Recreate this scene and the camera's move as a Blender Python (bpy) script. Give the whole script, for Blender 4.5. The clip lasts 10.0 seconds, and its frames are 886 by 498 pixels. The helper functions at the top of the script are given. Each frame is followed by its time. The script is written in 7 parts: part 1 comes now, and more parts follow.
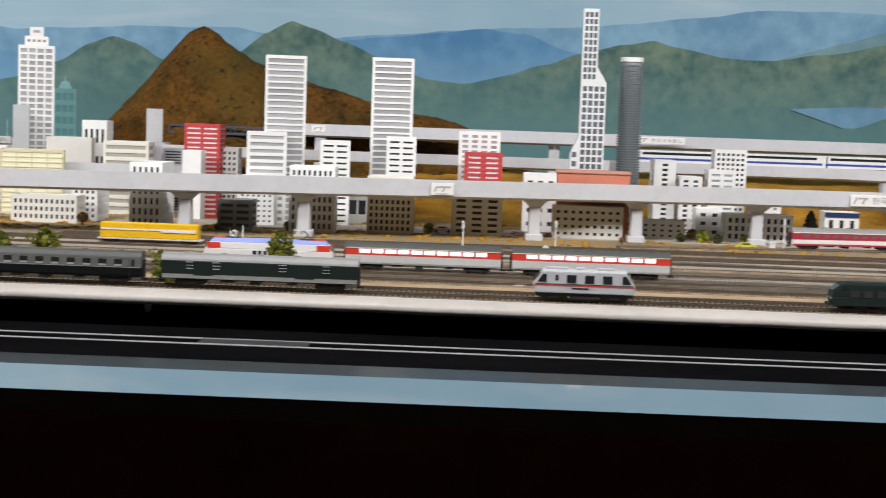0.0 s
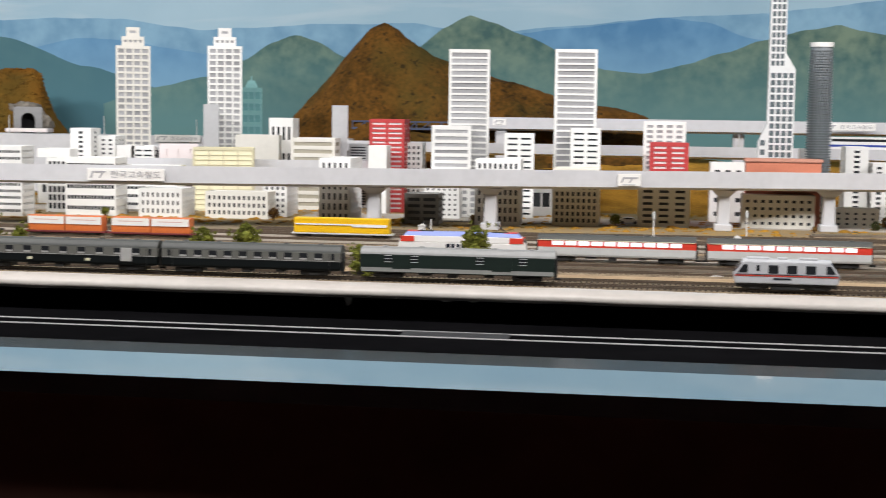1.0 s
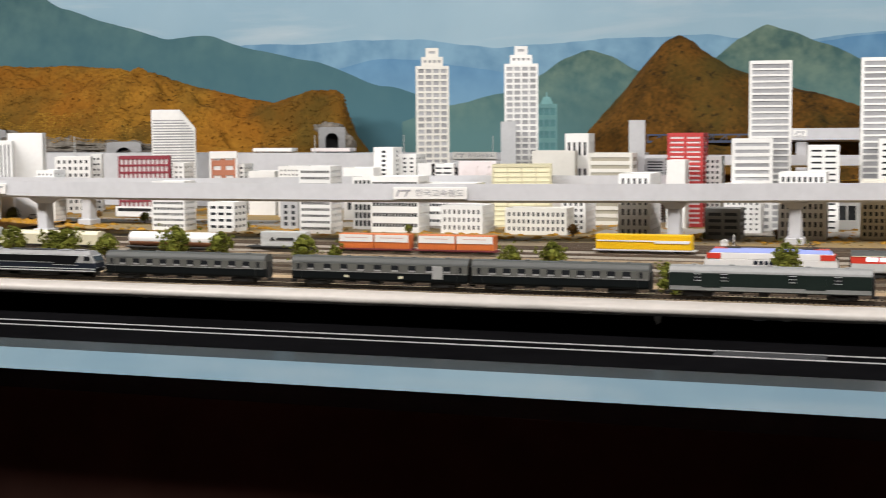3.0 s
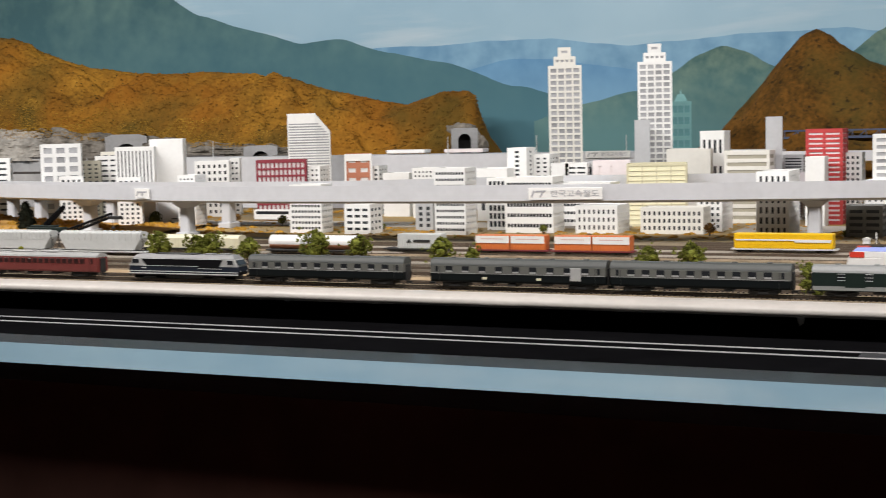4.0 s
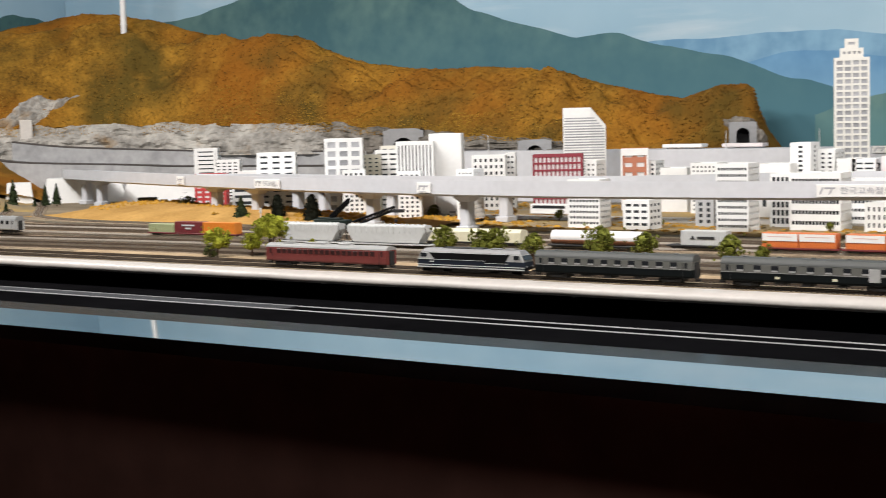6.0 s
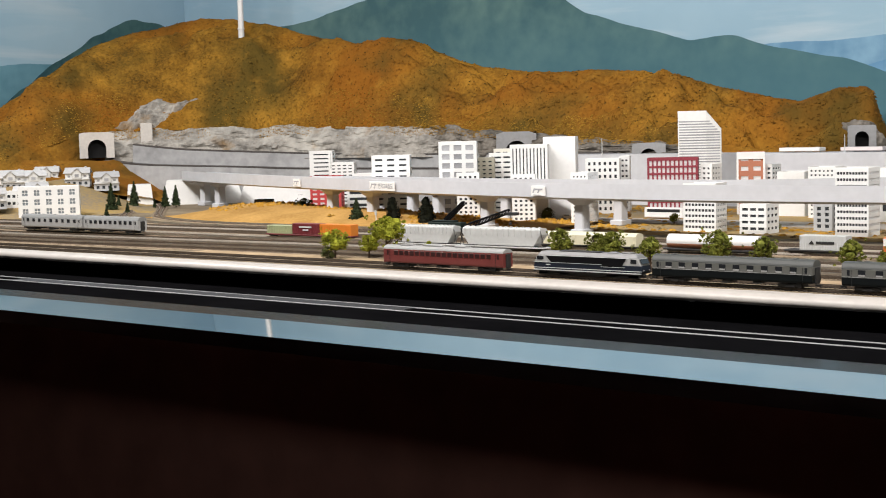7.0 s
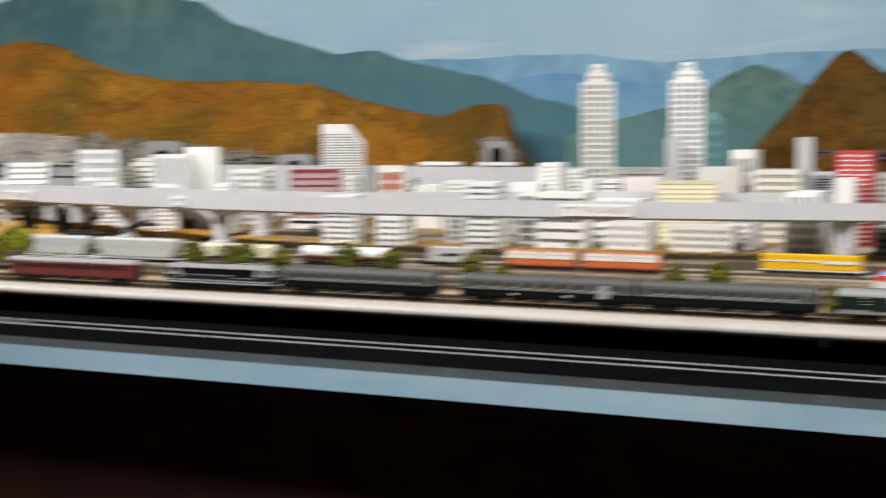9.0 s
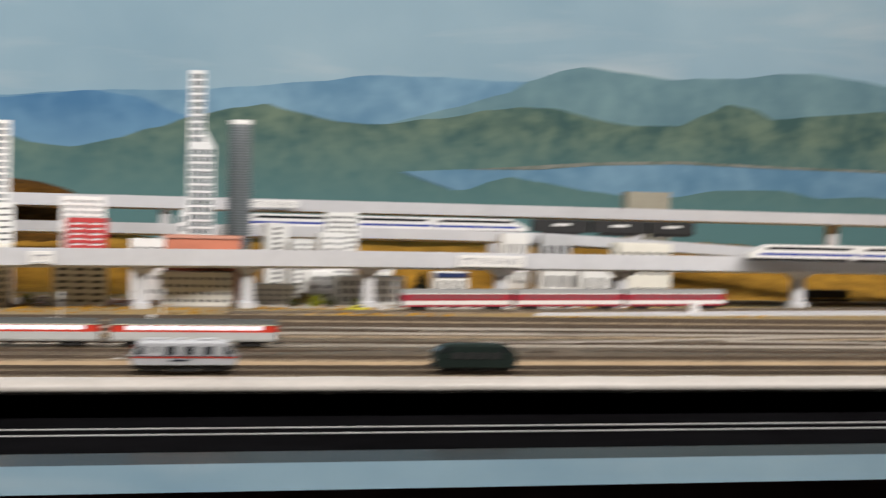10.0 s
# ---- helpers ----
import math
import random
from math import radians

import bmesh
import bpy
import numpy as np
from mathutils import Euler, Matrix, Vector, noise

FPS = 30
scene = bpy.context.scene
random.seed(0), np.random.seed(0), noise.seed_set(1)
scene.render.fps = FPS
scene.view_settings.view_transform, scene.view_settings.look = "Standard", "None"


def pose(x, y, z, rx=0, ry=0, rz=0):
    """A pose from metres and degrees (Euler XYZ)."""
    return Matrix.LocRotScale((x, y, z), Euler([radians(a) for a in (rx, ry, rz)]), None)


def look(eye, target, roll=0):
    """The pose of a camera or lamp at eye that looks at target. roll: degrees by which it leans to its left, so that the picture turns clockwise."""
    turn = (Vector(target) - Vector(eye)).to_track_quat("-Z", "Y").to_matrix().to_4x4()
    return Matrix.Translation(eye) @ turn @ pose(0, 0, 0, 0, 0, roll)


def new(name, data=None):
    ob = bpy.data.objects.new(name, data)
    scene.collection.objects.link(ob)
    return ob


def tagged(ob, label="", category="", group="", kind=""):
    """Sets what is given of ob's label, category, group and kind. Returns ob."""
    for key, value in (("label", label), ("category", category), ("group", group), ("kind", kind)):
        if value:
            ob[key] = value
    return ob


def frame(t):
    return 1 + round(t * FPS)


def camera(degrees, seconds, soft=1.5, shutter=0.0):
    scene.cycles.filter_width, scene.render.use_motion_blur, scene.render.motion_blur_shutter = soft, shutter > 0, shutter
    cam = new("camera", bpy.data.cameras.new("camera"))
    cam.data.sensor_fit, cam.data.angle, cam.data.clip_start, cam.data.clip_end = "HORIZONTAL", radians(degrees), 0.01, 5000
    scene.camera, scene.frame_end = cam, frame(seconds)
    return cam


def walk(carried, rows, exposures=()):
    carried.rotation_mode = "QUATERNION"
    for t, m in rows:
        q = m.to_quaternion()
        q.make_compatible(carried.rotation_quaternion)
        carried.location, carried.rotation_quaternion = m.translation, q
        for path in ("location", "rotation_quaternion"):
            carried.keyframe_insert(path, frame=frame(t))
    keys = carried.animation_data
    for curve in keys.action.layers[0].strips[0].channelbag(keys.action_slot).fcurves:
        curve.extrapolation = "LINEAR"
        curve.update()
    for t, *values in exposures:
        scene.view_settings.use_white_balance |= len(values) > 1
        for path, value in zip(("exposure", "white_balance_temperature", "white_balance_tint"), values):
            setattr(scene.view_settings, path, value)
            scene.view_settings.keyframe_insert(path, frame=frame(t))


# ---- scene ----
cam = camera(34.0, 10.0, soft=1.0, shutter=0.4)
PATH = [
    (0, pose(-0.0029, -0.0002, 0.2645, 85.032, -1.970, 1.731)),
    (0.5, pose(-0.0242, -0.0019, 0.2610, 84.697, -1.482, 4.803)),
    (1, pose(-0.0470, -0.0032, 0.2619, 84.602, -0.782, 8.255)),
    (1.5, pose(-0.0667, -0.0064, 0.2647, 84.646, -0.449, 11.530)),
    (2, pose(-0.0604, -0.0299, 0.2657, 84.969, 0.395, 15.414)),
    (2.2, pose(-0.0600, -0.0327, 0.2653, 84.969, 0.196, 15.739)),
    (3.3, pose(-0.0909, -0.0148, 0.2762, 85.013, 0.735, 21.606)),
    (3.5, pose(-0.0931, -0.0125, 0.2758, 85.005, 0.906, 23.063)),
    (4, pose(-0.0912, -0.0347, 0.2828, 84.991, 1.387, 24.387)),
    (4.5, pose(-0.1050, -0.0414, 0.2869, 85.118, 1.873, 28.889)),
    (5, pose(-0.1184, -0.0395, 0.2832, 85.256, 1.639, 31.933)),
    (5.5, pose(-0.1191, -0.0577, 0.2848, 85.064, 1.297, 33.139)),
    (6, pose(-0.1334, -0.0563, 0.2913, 84.938, 1.525, 34.649)),
    (6.2, pose(-0.1361, -0.0557, 0.2932, 84.960, 1.585, 35.958)),
    (7.3, pose(-0.1345, -0.0854, 0.2948, 85.183, 1.628, 39.298)),
    (7.5, pose(-0.1343, -0.0853, 0.2962, 85.225, 1.855, 39.382)),
    (7.8, pose(-0.1331, -0.0860, 0.2970, 85.442, 1.883, 39.574)),
    (8, pose(-0.1319, -0.0872, 0.2962, 85.520, 1.765, 39.638)),
    (8.5, pose(-0.1194, -0.0984, 0.2990, 85.369, 1.375, 38.226)),
    (8.8, pose(-0.0995, -0.0913, 0.3008, 85.112, 0.785, 31.495)),
    (9, pose(-0.0751, -0.0700, 0.2977, 85.338, 0.299, 25.684)),
    (9.2, pose(-0.0436, -0.0382, 0.2935, 85.915, -0.424, 18.051)),
    (9.4, pose(-0.0155, -0.0048, 0.2878, 86.121, -1.171, 10.381)),
    (9.5, pose(-0.0040, 0.0099, 0.2842, 86.243, -1.383, 6.376)),
    (9.6, pose(0.0066, 0.0231, 0.2804, 86.444, -1.409, 2.067)),
    (9.7, pose(0.0168, 0.0350, 0.2768, 86.611, -1.065, -2.313)),
    (9.8, pose(0.0268, 0.0456, 0.2735, 87.040, -1.454, -6.417)),
    (9.9, pose(0.0361, 0.0550, 0.2708, 87.438, -1.046, -9.841)),
    (10, pose(0.0445, 0.0630, 0.2687, 87.937, -1.564, -12.911)),
]

walk(cam, PATH, exposures=[(0, -0.13, 6450, 10), (0.5, 0.02, 6500, 10), (1.0, 0.0, 6500, 10), (2.0, -0.02, 6730, 10), (3.5, -0.08, 6650, 10), (4.5, -0.15, 6600, 10), (5.0, -0.13, 6600, 10), (5.5, 0.02, 6600, 10), (8.0, 0.06, 6650, 10), (8.5, 0.06, 6650, 10), (9.0, -0.12, 6650, 10), (9.5, -0.3, 6800, 10), (10, -0.14, 6780, 10)])

# ---- light: a dark hall, lamps over the layout ----
world = bpy.data.worlds.new("hall")
world.use_nodes = True
world.node_tree.nodes["Background"].inputs[0].default_value = (0.9, 0.95, 1.0, 1)
world.node_tree.nodes["Background"].inputs[1].default_value = 0.012
scene.world = world

LAMPS = [(-4.4, 2.0, 2.05, 67), (-2.5, 1.55, 2.05, 61), (-0.6, 1.2, 2.05, 52), (1.3, 1.2, 2.05, 45), (3.0, 1.3, 2.05, 80)]
for lx, ly, lz, watts in LAMPS:
    lamp_data = bpy.data.lights.new("layout_lamp", "AREA")
    lamp_data.shape, lamp_data.size, lamp_data.size_y = "RECTANGLE", 1.3, 0.22
    lamp_data.energy, lamp_data.color = watts, (1.0, 0.975, 0.968)
    lamp = new("layout_lamp", lamp_data)
    lamp.matrix_world = look((lx, ly, lz), (lx * 0.92, 3.5, 0.15))


# ---- materials ----
def mat(name, color, rough=0.6, metal=0.0, var=0.12, scale=30.0, bump=0.0, fine=6.0, other=None, spec=0.4, rand=0.0):
    m = bpy.data.materials.new(name)
    m.use_nodes = True
    nt = m.node_tree
    bsdf = nt.nodes["Principled BSDF"]
    bsdf.inputs["Roughness"].default_value = rough
    bsdf.inputs["Metallic"].default_value = metal
    bsdf.inputs["Specular IOR Level"].default_value = spec
    co = nt.nodes.new("ShaderNodeTexCoord")
    n1 = nt.nodes.new("ShaderNodeTexNoise")
    n1.inputs["Scale"].default_value, n1.inputs["Detail"].default_value = scale, 6
    n2 = nt.nodes.new("ShaderNodeTexNoise")
    n2.inputs["Scale"].default_value, n2.inputs["Detail"].default_value = scale * fine, 3
    nt.links.new(co.outputs["Object"], n1.inputs["Vector"])
    nt.links.new(co.outputs["Object"], n2.inputs["Vector"])
    mx = nt.nodes.new("ShaderNodeMix")
    mx.data_type = "FLOAT"
    mx.inputs[0].default_value = 0.4
    nt.links.new(n1.outputs["Fac"], mx.inputs[2])
    nt.links.new(n2.outputs["Fac"], mx.inputs[3])
    ramp = nt.nodes.new("ShaderNodeValToRGB")
    dark = tuple(c * (1 - var) for c in color)
    light = other if other else tuple(min(1, c * (1 + var)) for c in color)
    ramp.color_ramp.elements[0].position, ramp.color_ramp.elements[1].position = 0.33, 0.67
    ramp.color_ramp.elements[0].color = (*dark, 1)
    ramp.color_ramp.elements[1].color = (*light, 1)
    nt.links.new(mx.outputs[0], ramp.inputs[0])
    out = ramp.outputs[0]
    if rand:
        info = nt.nodes.new("ShaderNodeObjectInfo")
        hsv = nt.nodes.new("ShaderNodeHueSaturation")
        mr = nt.nodes.new("ShaderNodeMapRange")
        mr.inputs["To Min"].default_value, mr.inputs["To Max"].default_value = 1 - rand, 1 + rand
        nt.links.new(info.outputs["Random"], mr.inputs["Value"])
        nt.links.new(mr.outputs[0], hsv.inputs["Value"])
        nt.links.new(out, hsv.inputs["Color"])
        out = hsv.outputs[0]
    nt.links.new(out, bsdf.inputs["Base Color"])
    if bump:
        b = nt.nodes.new("ShaderNodeBump")
        b.inputs["Strength"].default_value, b.inputs["Distance"].default_value = 0.6, bump
        nt.links.new(mx.outputs[0], b.inputs["Height"])
        nt.links.new(b.outputs[0], bsdf.inputs["Normal"])
    return m


WHITE = mat("white_card", (0.78, 0.78, 0.76), 0.65, var=0.05, scale=14, rand=0.06)
CREAM = mat("cream_card", (0.75, 0.725, 0.64), 0.65, var=0.06, scale=14)
PALEG = mat("pale_yellow_frame", (0.62, 0.58, 0.4), 0.55, var=0.05, scale=12)
TOWERC = mat("ivory_card", (0.7, 0.685, 0.63), 0.65, var=0.06, scale=14)
PALE = mat("pale_yellow_plastic", (0.8, 0.77, 0.55), 0.55, var=0.05, scale=12)
PINK = mat("pale_pink_card", (0.76, 0.69, 0.68), 0.6, var=0.05, scale=14)
GREYC = mat("grey_card", (0.46, 0.47, 0.48), 0.65, var=0.08, scale=14)
DGREY = mat("dark_grey_card", (0.22, 0.22, 0.21), 0.65, var=0.1, scale=16)
OLIVE = mat("olive_grey_card", (0.36, 0.34, 0.27), 0.65, var=0.1, scale=16)
REDC = mat("red_card", (0.47, 0.05, 0.05), 0.6, var=0.1, scale=16)
MAROON = mat("maroon_card", (0.25, 0.035, 0.05), 0.6, var=0.1, scale=16)
ORANGEC = mat("orange_card", (0.44, 0.17, 0.1), 0.6, var=0.08, scale=16)
TERRA = mat("terracotta_roof", (0.5, 0.17, 0.1), 0.7, var=0.12, scale=20)
TEALP = mat("teal_pane", (0.13, 0.29, 0.3), 0.2, var=0.1, scale=20)
TEAL = mat("teal_plastic", (0.17, 0.35, 0.35), 0.3, var=0.1, scale=20)
SLATE = mat("slate_plastic", (0.18, 0.205, 0.22), 0.35, var=0.1, scale=20)
PANE = mat("window_pane", (0.045, 0.05, 0.055), 0.2, var=0.25, scale=30, rand=0.3)
PANEG = mat("grey_window_pane", (0.33, 0.335, 0.345), 0.3, var=0.2, scale=30, rand=0.2)
PANEW = mat("pale_window_pane", (0.7, 0.7, 0.7), 0.4, var=0.08, scale=30)
CONC = mat("painted_concrete", (0.55, 0.555, 0.575), 0.7, var=0.07, scale=9, bump=0.0006)
CONCD = mat("grey_concrete", (0.3, 0.3, 0.3), 0.8, var=0.16, scale=12, bump=0.001)
SIGNW = mat("white_sign", (0.8, 0.79, 0.76), 0.5, var=0.03)
SIGNG = mat("grey_sign_print", (0.38, 0.38, 0.4), 0.5, var=0.05)


# ---- small builders ----
def thing(name, at=(0, 0, 0), label="", category="", group="", rz=0.0, kind=""):
    ob = new(name)
    ob.empty_display_size = 0.02
    ob.matrix_world = pose(*at, 0, 0, rz)
    return tagged(ob, label, category, group, kind)


def part(name, bm, material, parent, label="", smooth=False, kind=""):
    me = bpy.data.meshes.new(name)
    if smooth:
        for f in bm.faces:
            f.smooth = True
    bm.to_mesh(me)
    bm.free()
    for m in material if isinstance(material, (list, tuple)) else [material]:
        me.materials.append(m)
    ob = new(name, me)
    ob.parent = parent
    return tagged(ob, label, kind=kind)


def solo(name, bm, material, label="", category="", group="", kind="", smooth=False):
    ob = part(name, bm, material, None, smooth=smooth)
    return tagged(ob, label, category, group, kind)


def quad(bm, a, b, c, d, mi=0):
    f = bm.faces.new([bm.verts.new(p) for p in (a, b, c, d)])
    f.material_index = mi
    return f


def box(bm, x0, x1, y0, y1, z0, z1, mi=0, bevel=0.0, taper=0.0):
    vs = [bm.verts.new((x, y, z)) for z in (z0, z1) for x, y in ((x0, y0), (x1, y0), (x1, y1), (x0, y1))]
    if taper:
        cx, cy = (x0 + x1) / 2, (y0 + y1) / 2
        for q in vs[4:]:
            q.co.x, q.co.y = cx + (q.co.x - cx) * (1 - taper), cy + (q.co.y - cy) * (1 - taper)
    fs = [bm.faces.new([vs[i] for i in ids]) for ids in ((3, 2, 1, 0), (4, 5, 6, 7), (0, 1, 5, 4), (1, 2, 6, 5), (2, 3, 7, 6), (3, 0, 4, 7))]
    for f in fs:
        f.material_index = mi
    if bevel:
        es = list({e for f in fs for e in f.edges})
        r = bmesh.ops.bevel(bm, geom=es, offset=bevel, segments=1, affect="EDGES", profile=0.5)
        for f in r["faces"]:
            f.material_index = mi
    return vs


def prism(bm, outline, y0, y1, mi=0):
    """An outline in x, z drawn out from y0 to y1."""
    a = [bm.verts.new((x, y0, z)) for x, z in outline]
    b = [bm.verts.new((x, y1, z)) for x, z in outline]
    n = len(a)
    fs = [bm.faces.new(a), bm.faces.new(b[::-1])] + [bm.faces.new((a[i], b[i], b[(i + 1) % n], a[(i + 1) % n])) for i in range(n)]
    for f in fs:
        f.material_index = mi
    bmesh.ops.recalc_face_normals(bm, faces=fs)


def rod(bm, a, b, r0, r1=None, seg=6, mi=0):
    r1 = r0 if r1 is None else r1
    a, b = Vector(a), Vector(b)
    q = (b - a).to_track_quat("Z", "Y")
    ra = [bm.verts.new(a + q @ Vector((r0 * math.cos(6.2832 * i / seg), r0 * math.sin(6.2832 * i / seg), 0))) for i in range(seg)]
    rb = [bm.verts.new(b + q @ Vector((r1 * math.cos(6.2832 * i / seg), r1 * math.sin(6.2832 * i / seg), 0))) for i in range(seg)]
    fs = [bm.faces.new(ra[::-1]), bm.faces.new(rb)]
    fs += [bm.faces.new((ra[i], ra[(i + 1) % seg], rb[(i + 1) % seg], rb[i])) for i in range(seg)]
    for f in fs:
        f.material_index = mi


def fbm(x, y, z=0.0, n=4):
    return noise.fractal(Vector((x, y, z)), 0.9, 2.1, n)


def smooth(a, b, x):
    t = min(1.0, max(0.0, (x - a) / (b - a)))
    return t * t * (3 - 2 * t)


# ---- the hall and the backdrop ----
HALL = mat("dark_hall_paint", (0.09, 0.046, 0.037), 0.95, var=0.25, scale=2, spec=0.02)
SKYP = mat("painted_sky", (0.285, 0.44, 0.545), 0.85, var=0.07, scale=1.1, other=(0.35, 0.495, 0.58), fine=3, spec=0.15)
nt = SKYP.node_tree  # brushed pale cloud streaks
cmap = nt.nodes.new("ShaderNodeMapping")
cmap.inputs["Scale"].default_value = (0.55, 0.55, 3.6)
cno = nt.nodes.new("ShaderNodeTexNoise")
cno.inputs["Scale"].default_value, cno.inputs["Detail"].default_value, cno.inputs["Distortion"].default_value = 1.9, 7, 0.5
cmr = nt.nodes.new("ShaderNodeMapRange")
cmr.inputs["From Min"].default_value, cmr.inputs["From Max"].default_value, cmr.inputs["To Max"].default_value = 0.52, 0.78, 0.75
cmx = nt.nodes.new("ShaderNodeMix")
cmx.data_type = "RGBA"
cmx.inputs[7].default_value = (0.53, 0.6, 0.63, 1)
nt.links.new([n for n in nt.nodes if n.type == "TEX_COORD"][0].outputs["Object"], cmap.inputs["Vector"])
nt.links.new(cmap.outputs[0], cno.inputs["Vector"])
nt.links.new(cno.outputs["Fac"], cmr.inputs["Value"])
nt.links.new(cmr.outputs[0], cmx.inputs[0])
nt.links.new([n for n in nt.nodes if n.type == "VALTORGB"][0].outputs[0], cmx.inputs[6])
nt.links.new(cmx.outputs[2], nt.nodes["Principled BSDF"].inputs["Base Color"])
BACK_Y, SIDE_X = 5.0, -5.95


def slab(name, x0, x1, y0, y1, z0, z1, m, label, category):
    bm = bmesh.new()
    box(bm, x0, x1, y0, y1, z0, z1)
    return solo(name, bm, m, label, category, kind="structure")


slab("backdrop", SIDE_X - 0.1, 4.0, BACK_Y, BACK_Y + 0.05, -0.2, 2.3, SKYP, "backdrop wall painted with a hazy pale blue sky", "backdrop")
slab("backdrop_side", SIDE_X - 0.05, SIDE_X, 0.6, BACK_Y - 0.002, -0.2, 2.3, SKYP, "side backdrop wall painted in the same hazy blue sky", "backdrop")
slab("wall_east", 4.0, 4.05, -2.5, BACK_Y + 0.05, -1.0, 2.3, HALL, "dark side wall of the exhibition hall", "wall")
slab("wall_west", SIDE_X - 0.05, SIDE_X, -2.5, 0.598, -1.0, 2.3, HALL, "dark side wall of the exhibition hall", "wall")
slab("wall_south", SIDE_X, 4.0, -2.55, -2.5, -1.0, 2.3, HALL, "dark rear wall of the exhibition hall", "wall")
slab("ceiling", SIDE_X - 0.1, 4.05, -2.55, BACK_Y + 0.05, 2.302, 2.35, HALL, "dark ceiling over the model railway", "ceiling")
slab("floor", SIDE_X - 0.1, 4.05, -2.55, BACK_Y + 0.05, -1.05, -1.0, HALL, "dark floor of the visitors' side", "floor")


def paint(name, rgb, other, scale=3.0, low=None, z0=0.2, z1=0.7):
    """Wall paint: brush-like mottling and a paler foot."""
    m = mat(name, rgb, 0.85, var=0.12, scale=scale, other=other, fine=5, spec=0.15)
    cr = [n for n in m.node_tree.nodes if n.type == "VALTORGB"][0].color_ramp
    cr.elements[0].position, cr.elements[1].position = 0.4, 0.62
    if low:
        nt = m.node_tree
        geo = nt.nodes.new("ShaderNodeNewGeometry")
        sep = nt.nodes.new("ShaderNodeSeparateXYZ")
        mr = nt.nodes.new("ShaderNodeMapRange")
        mr.inputs["From Min"].default_value, mr.inputs["From Max"].default_value = z0, z1
        mx = nt.nodes.new("ShaderNodeMix")
        mx.data_type = "RGBA"
        ramp = [n for n in nt.nodes if n.type == "VALTORGB"][0]
        nt.links.new(geo.outputs["Position"], sep.inputs[0])
        nt.links.new(sep.outputs["Z"], mr.inputs["Value"])
        nt.links.new(mr.outputs[0], mx.inputs[0])
        mx.inputs[6].default_value = (*low, 1)
        nt.links.new(ramp.outputs[0], mx.inputs[7])
        nt.links.new(mx.outputs[2], nt.nodes["Principled BSDF"].inputs["Base Color"])
    return m


RIDGE_FAR = paint("paint_far_ridge", (0.145, 0.3, 0.45), (0.22, 0.385, 0.515))
RIDGE_BLUE = paint("paint_blue_ridge", (0.085, 0.225, 0.41), (0.14, 0.3, 0.47), low=(0.19, 0.36, 0.51), z0=0.3, z1=0.55)
RIDGE_TEAL = paint("paint_teal_ridge", (0.055, 0.125, 0.14), (0.1, 0.18, 0.17), 2.5, low=(0.075, 0.18, 0.22), z0=0.25, z1=0.8)
RIDGE_GREEN = paint("paint_green_ridge", (0.062, 0.13, 0.125), (0.165, 0.235, 0.175), 6, low=(0.11, 0.225, 0.23), z0=0.22, z1=0.52)
RIDGE_DARK = paint("paint_dark_ridge", (0.03, 0.085, 0.1), (0.06, 0.13, 0.13), 4)
LAKE = paint("paint_lake", (0.13, 0.28, 0.42), (0.2, 0.36, 0.49), 3)
SHORE = paint("paint_shore", (0.16, 0.2, 0.17), (0.3, 0.3, 0.27), 9)


def ridge_height(x, knots, seed, rough):
    """Height of a painted range: eased between its summits and saddles, with a brushed rough line."""
    xs, zs = knots[0::2], knots[1::2]
    i = max(0, min(len(xs) - 2, sum(1 for q in xs if q <= x) - 1))
    t = min(1.0, max(0.0, (x - xs[i]) / (xs[i + 1] - xs[i])))
    t = 0.5 * t + 0.5 * t * t * (3 - 2 * t)
    return zs[i] + (zs[i + 1] - zs[i]) * t + rough * fbm(x * 4.1, seed, 0.3, 5)


def ridge(name, knots, layer, m, seed, label, rough=0.008, foot=-0.15, side=False, step=0.02):
    """A painted range: a thin coat on the wall, one coat over another."""
    off = 0.002 + 0.0022 * layer
    x0, x1 = knots[0], knots[-2]
    bm = bmesh.new()
    n = int((x1 - x0) / step)
    prev = None
    for i in range(n + 1):
        x = x0 + (x1 - x0) * i / n
        z = max(foot + 0.002, ridge_height(x, knots, seed, rough))
        pts = [(x, BACK_Y - off, foot), (x, BACK_Y - off, z), (x, BACK_Y - off + 0.002, z)]
        if side:
            pts = [(SIDE_X + off, p[0], p[2]) for p in pts[:2]] + [(SIDE_X + off - 0.002, x, z)]
        col = [bm.verts.new(p) for p in pts]
        if prev:
            for a in (0, 1):
                bm.faces.new((prev[a], col[a], col[a + 1], prev[a + 1]))
        prev = col
    bmesh.ops.recalc_face_normals(bm, faces=bm.faces)
    return solo(name, bm, m, label, "backdrop painting", kind="structure")


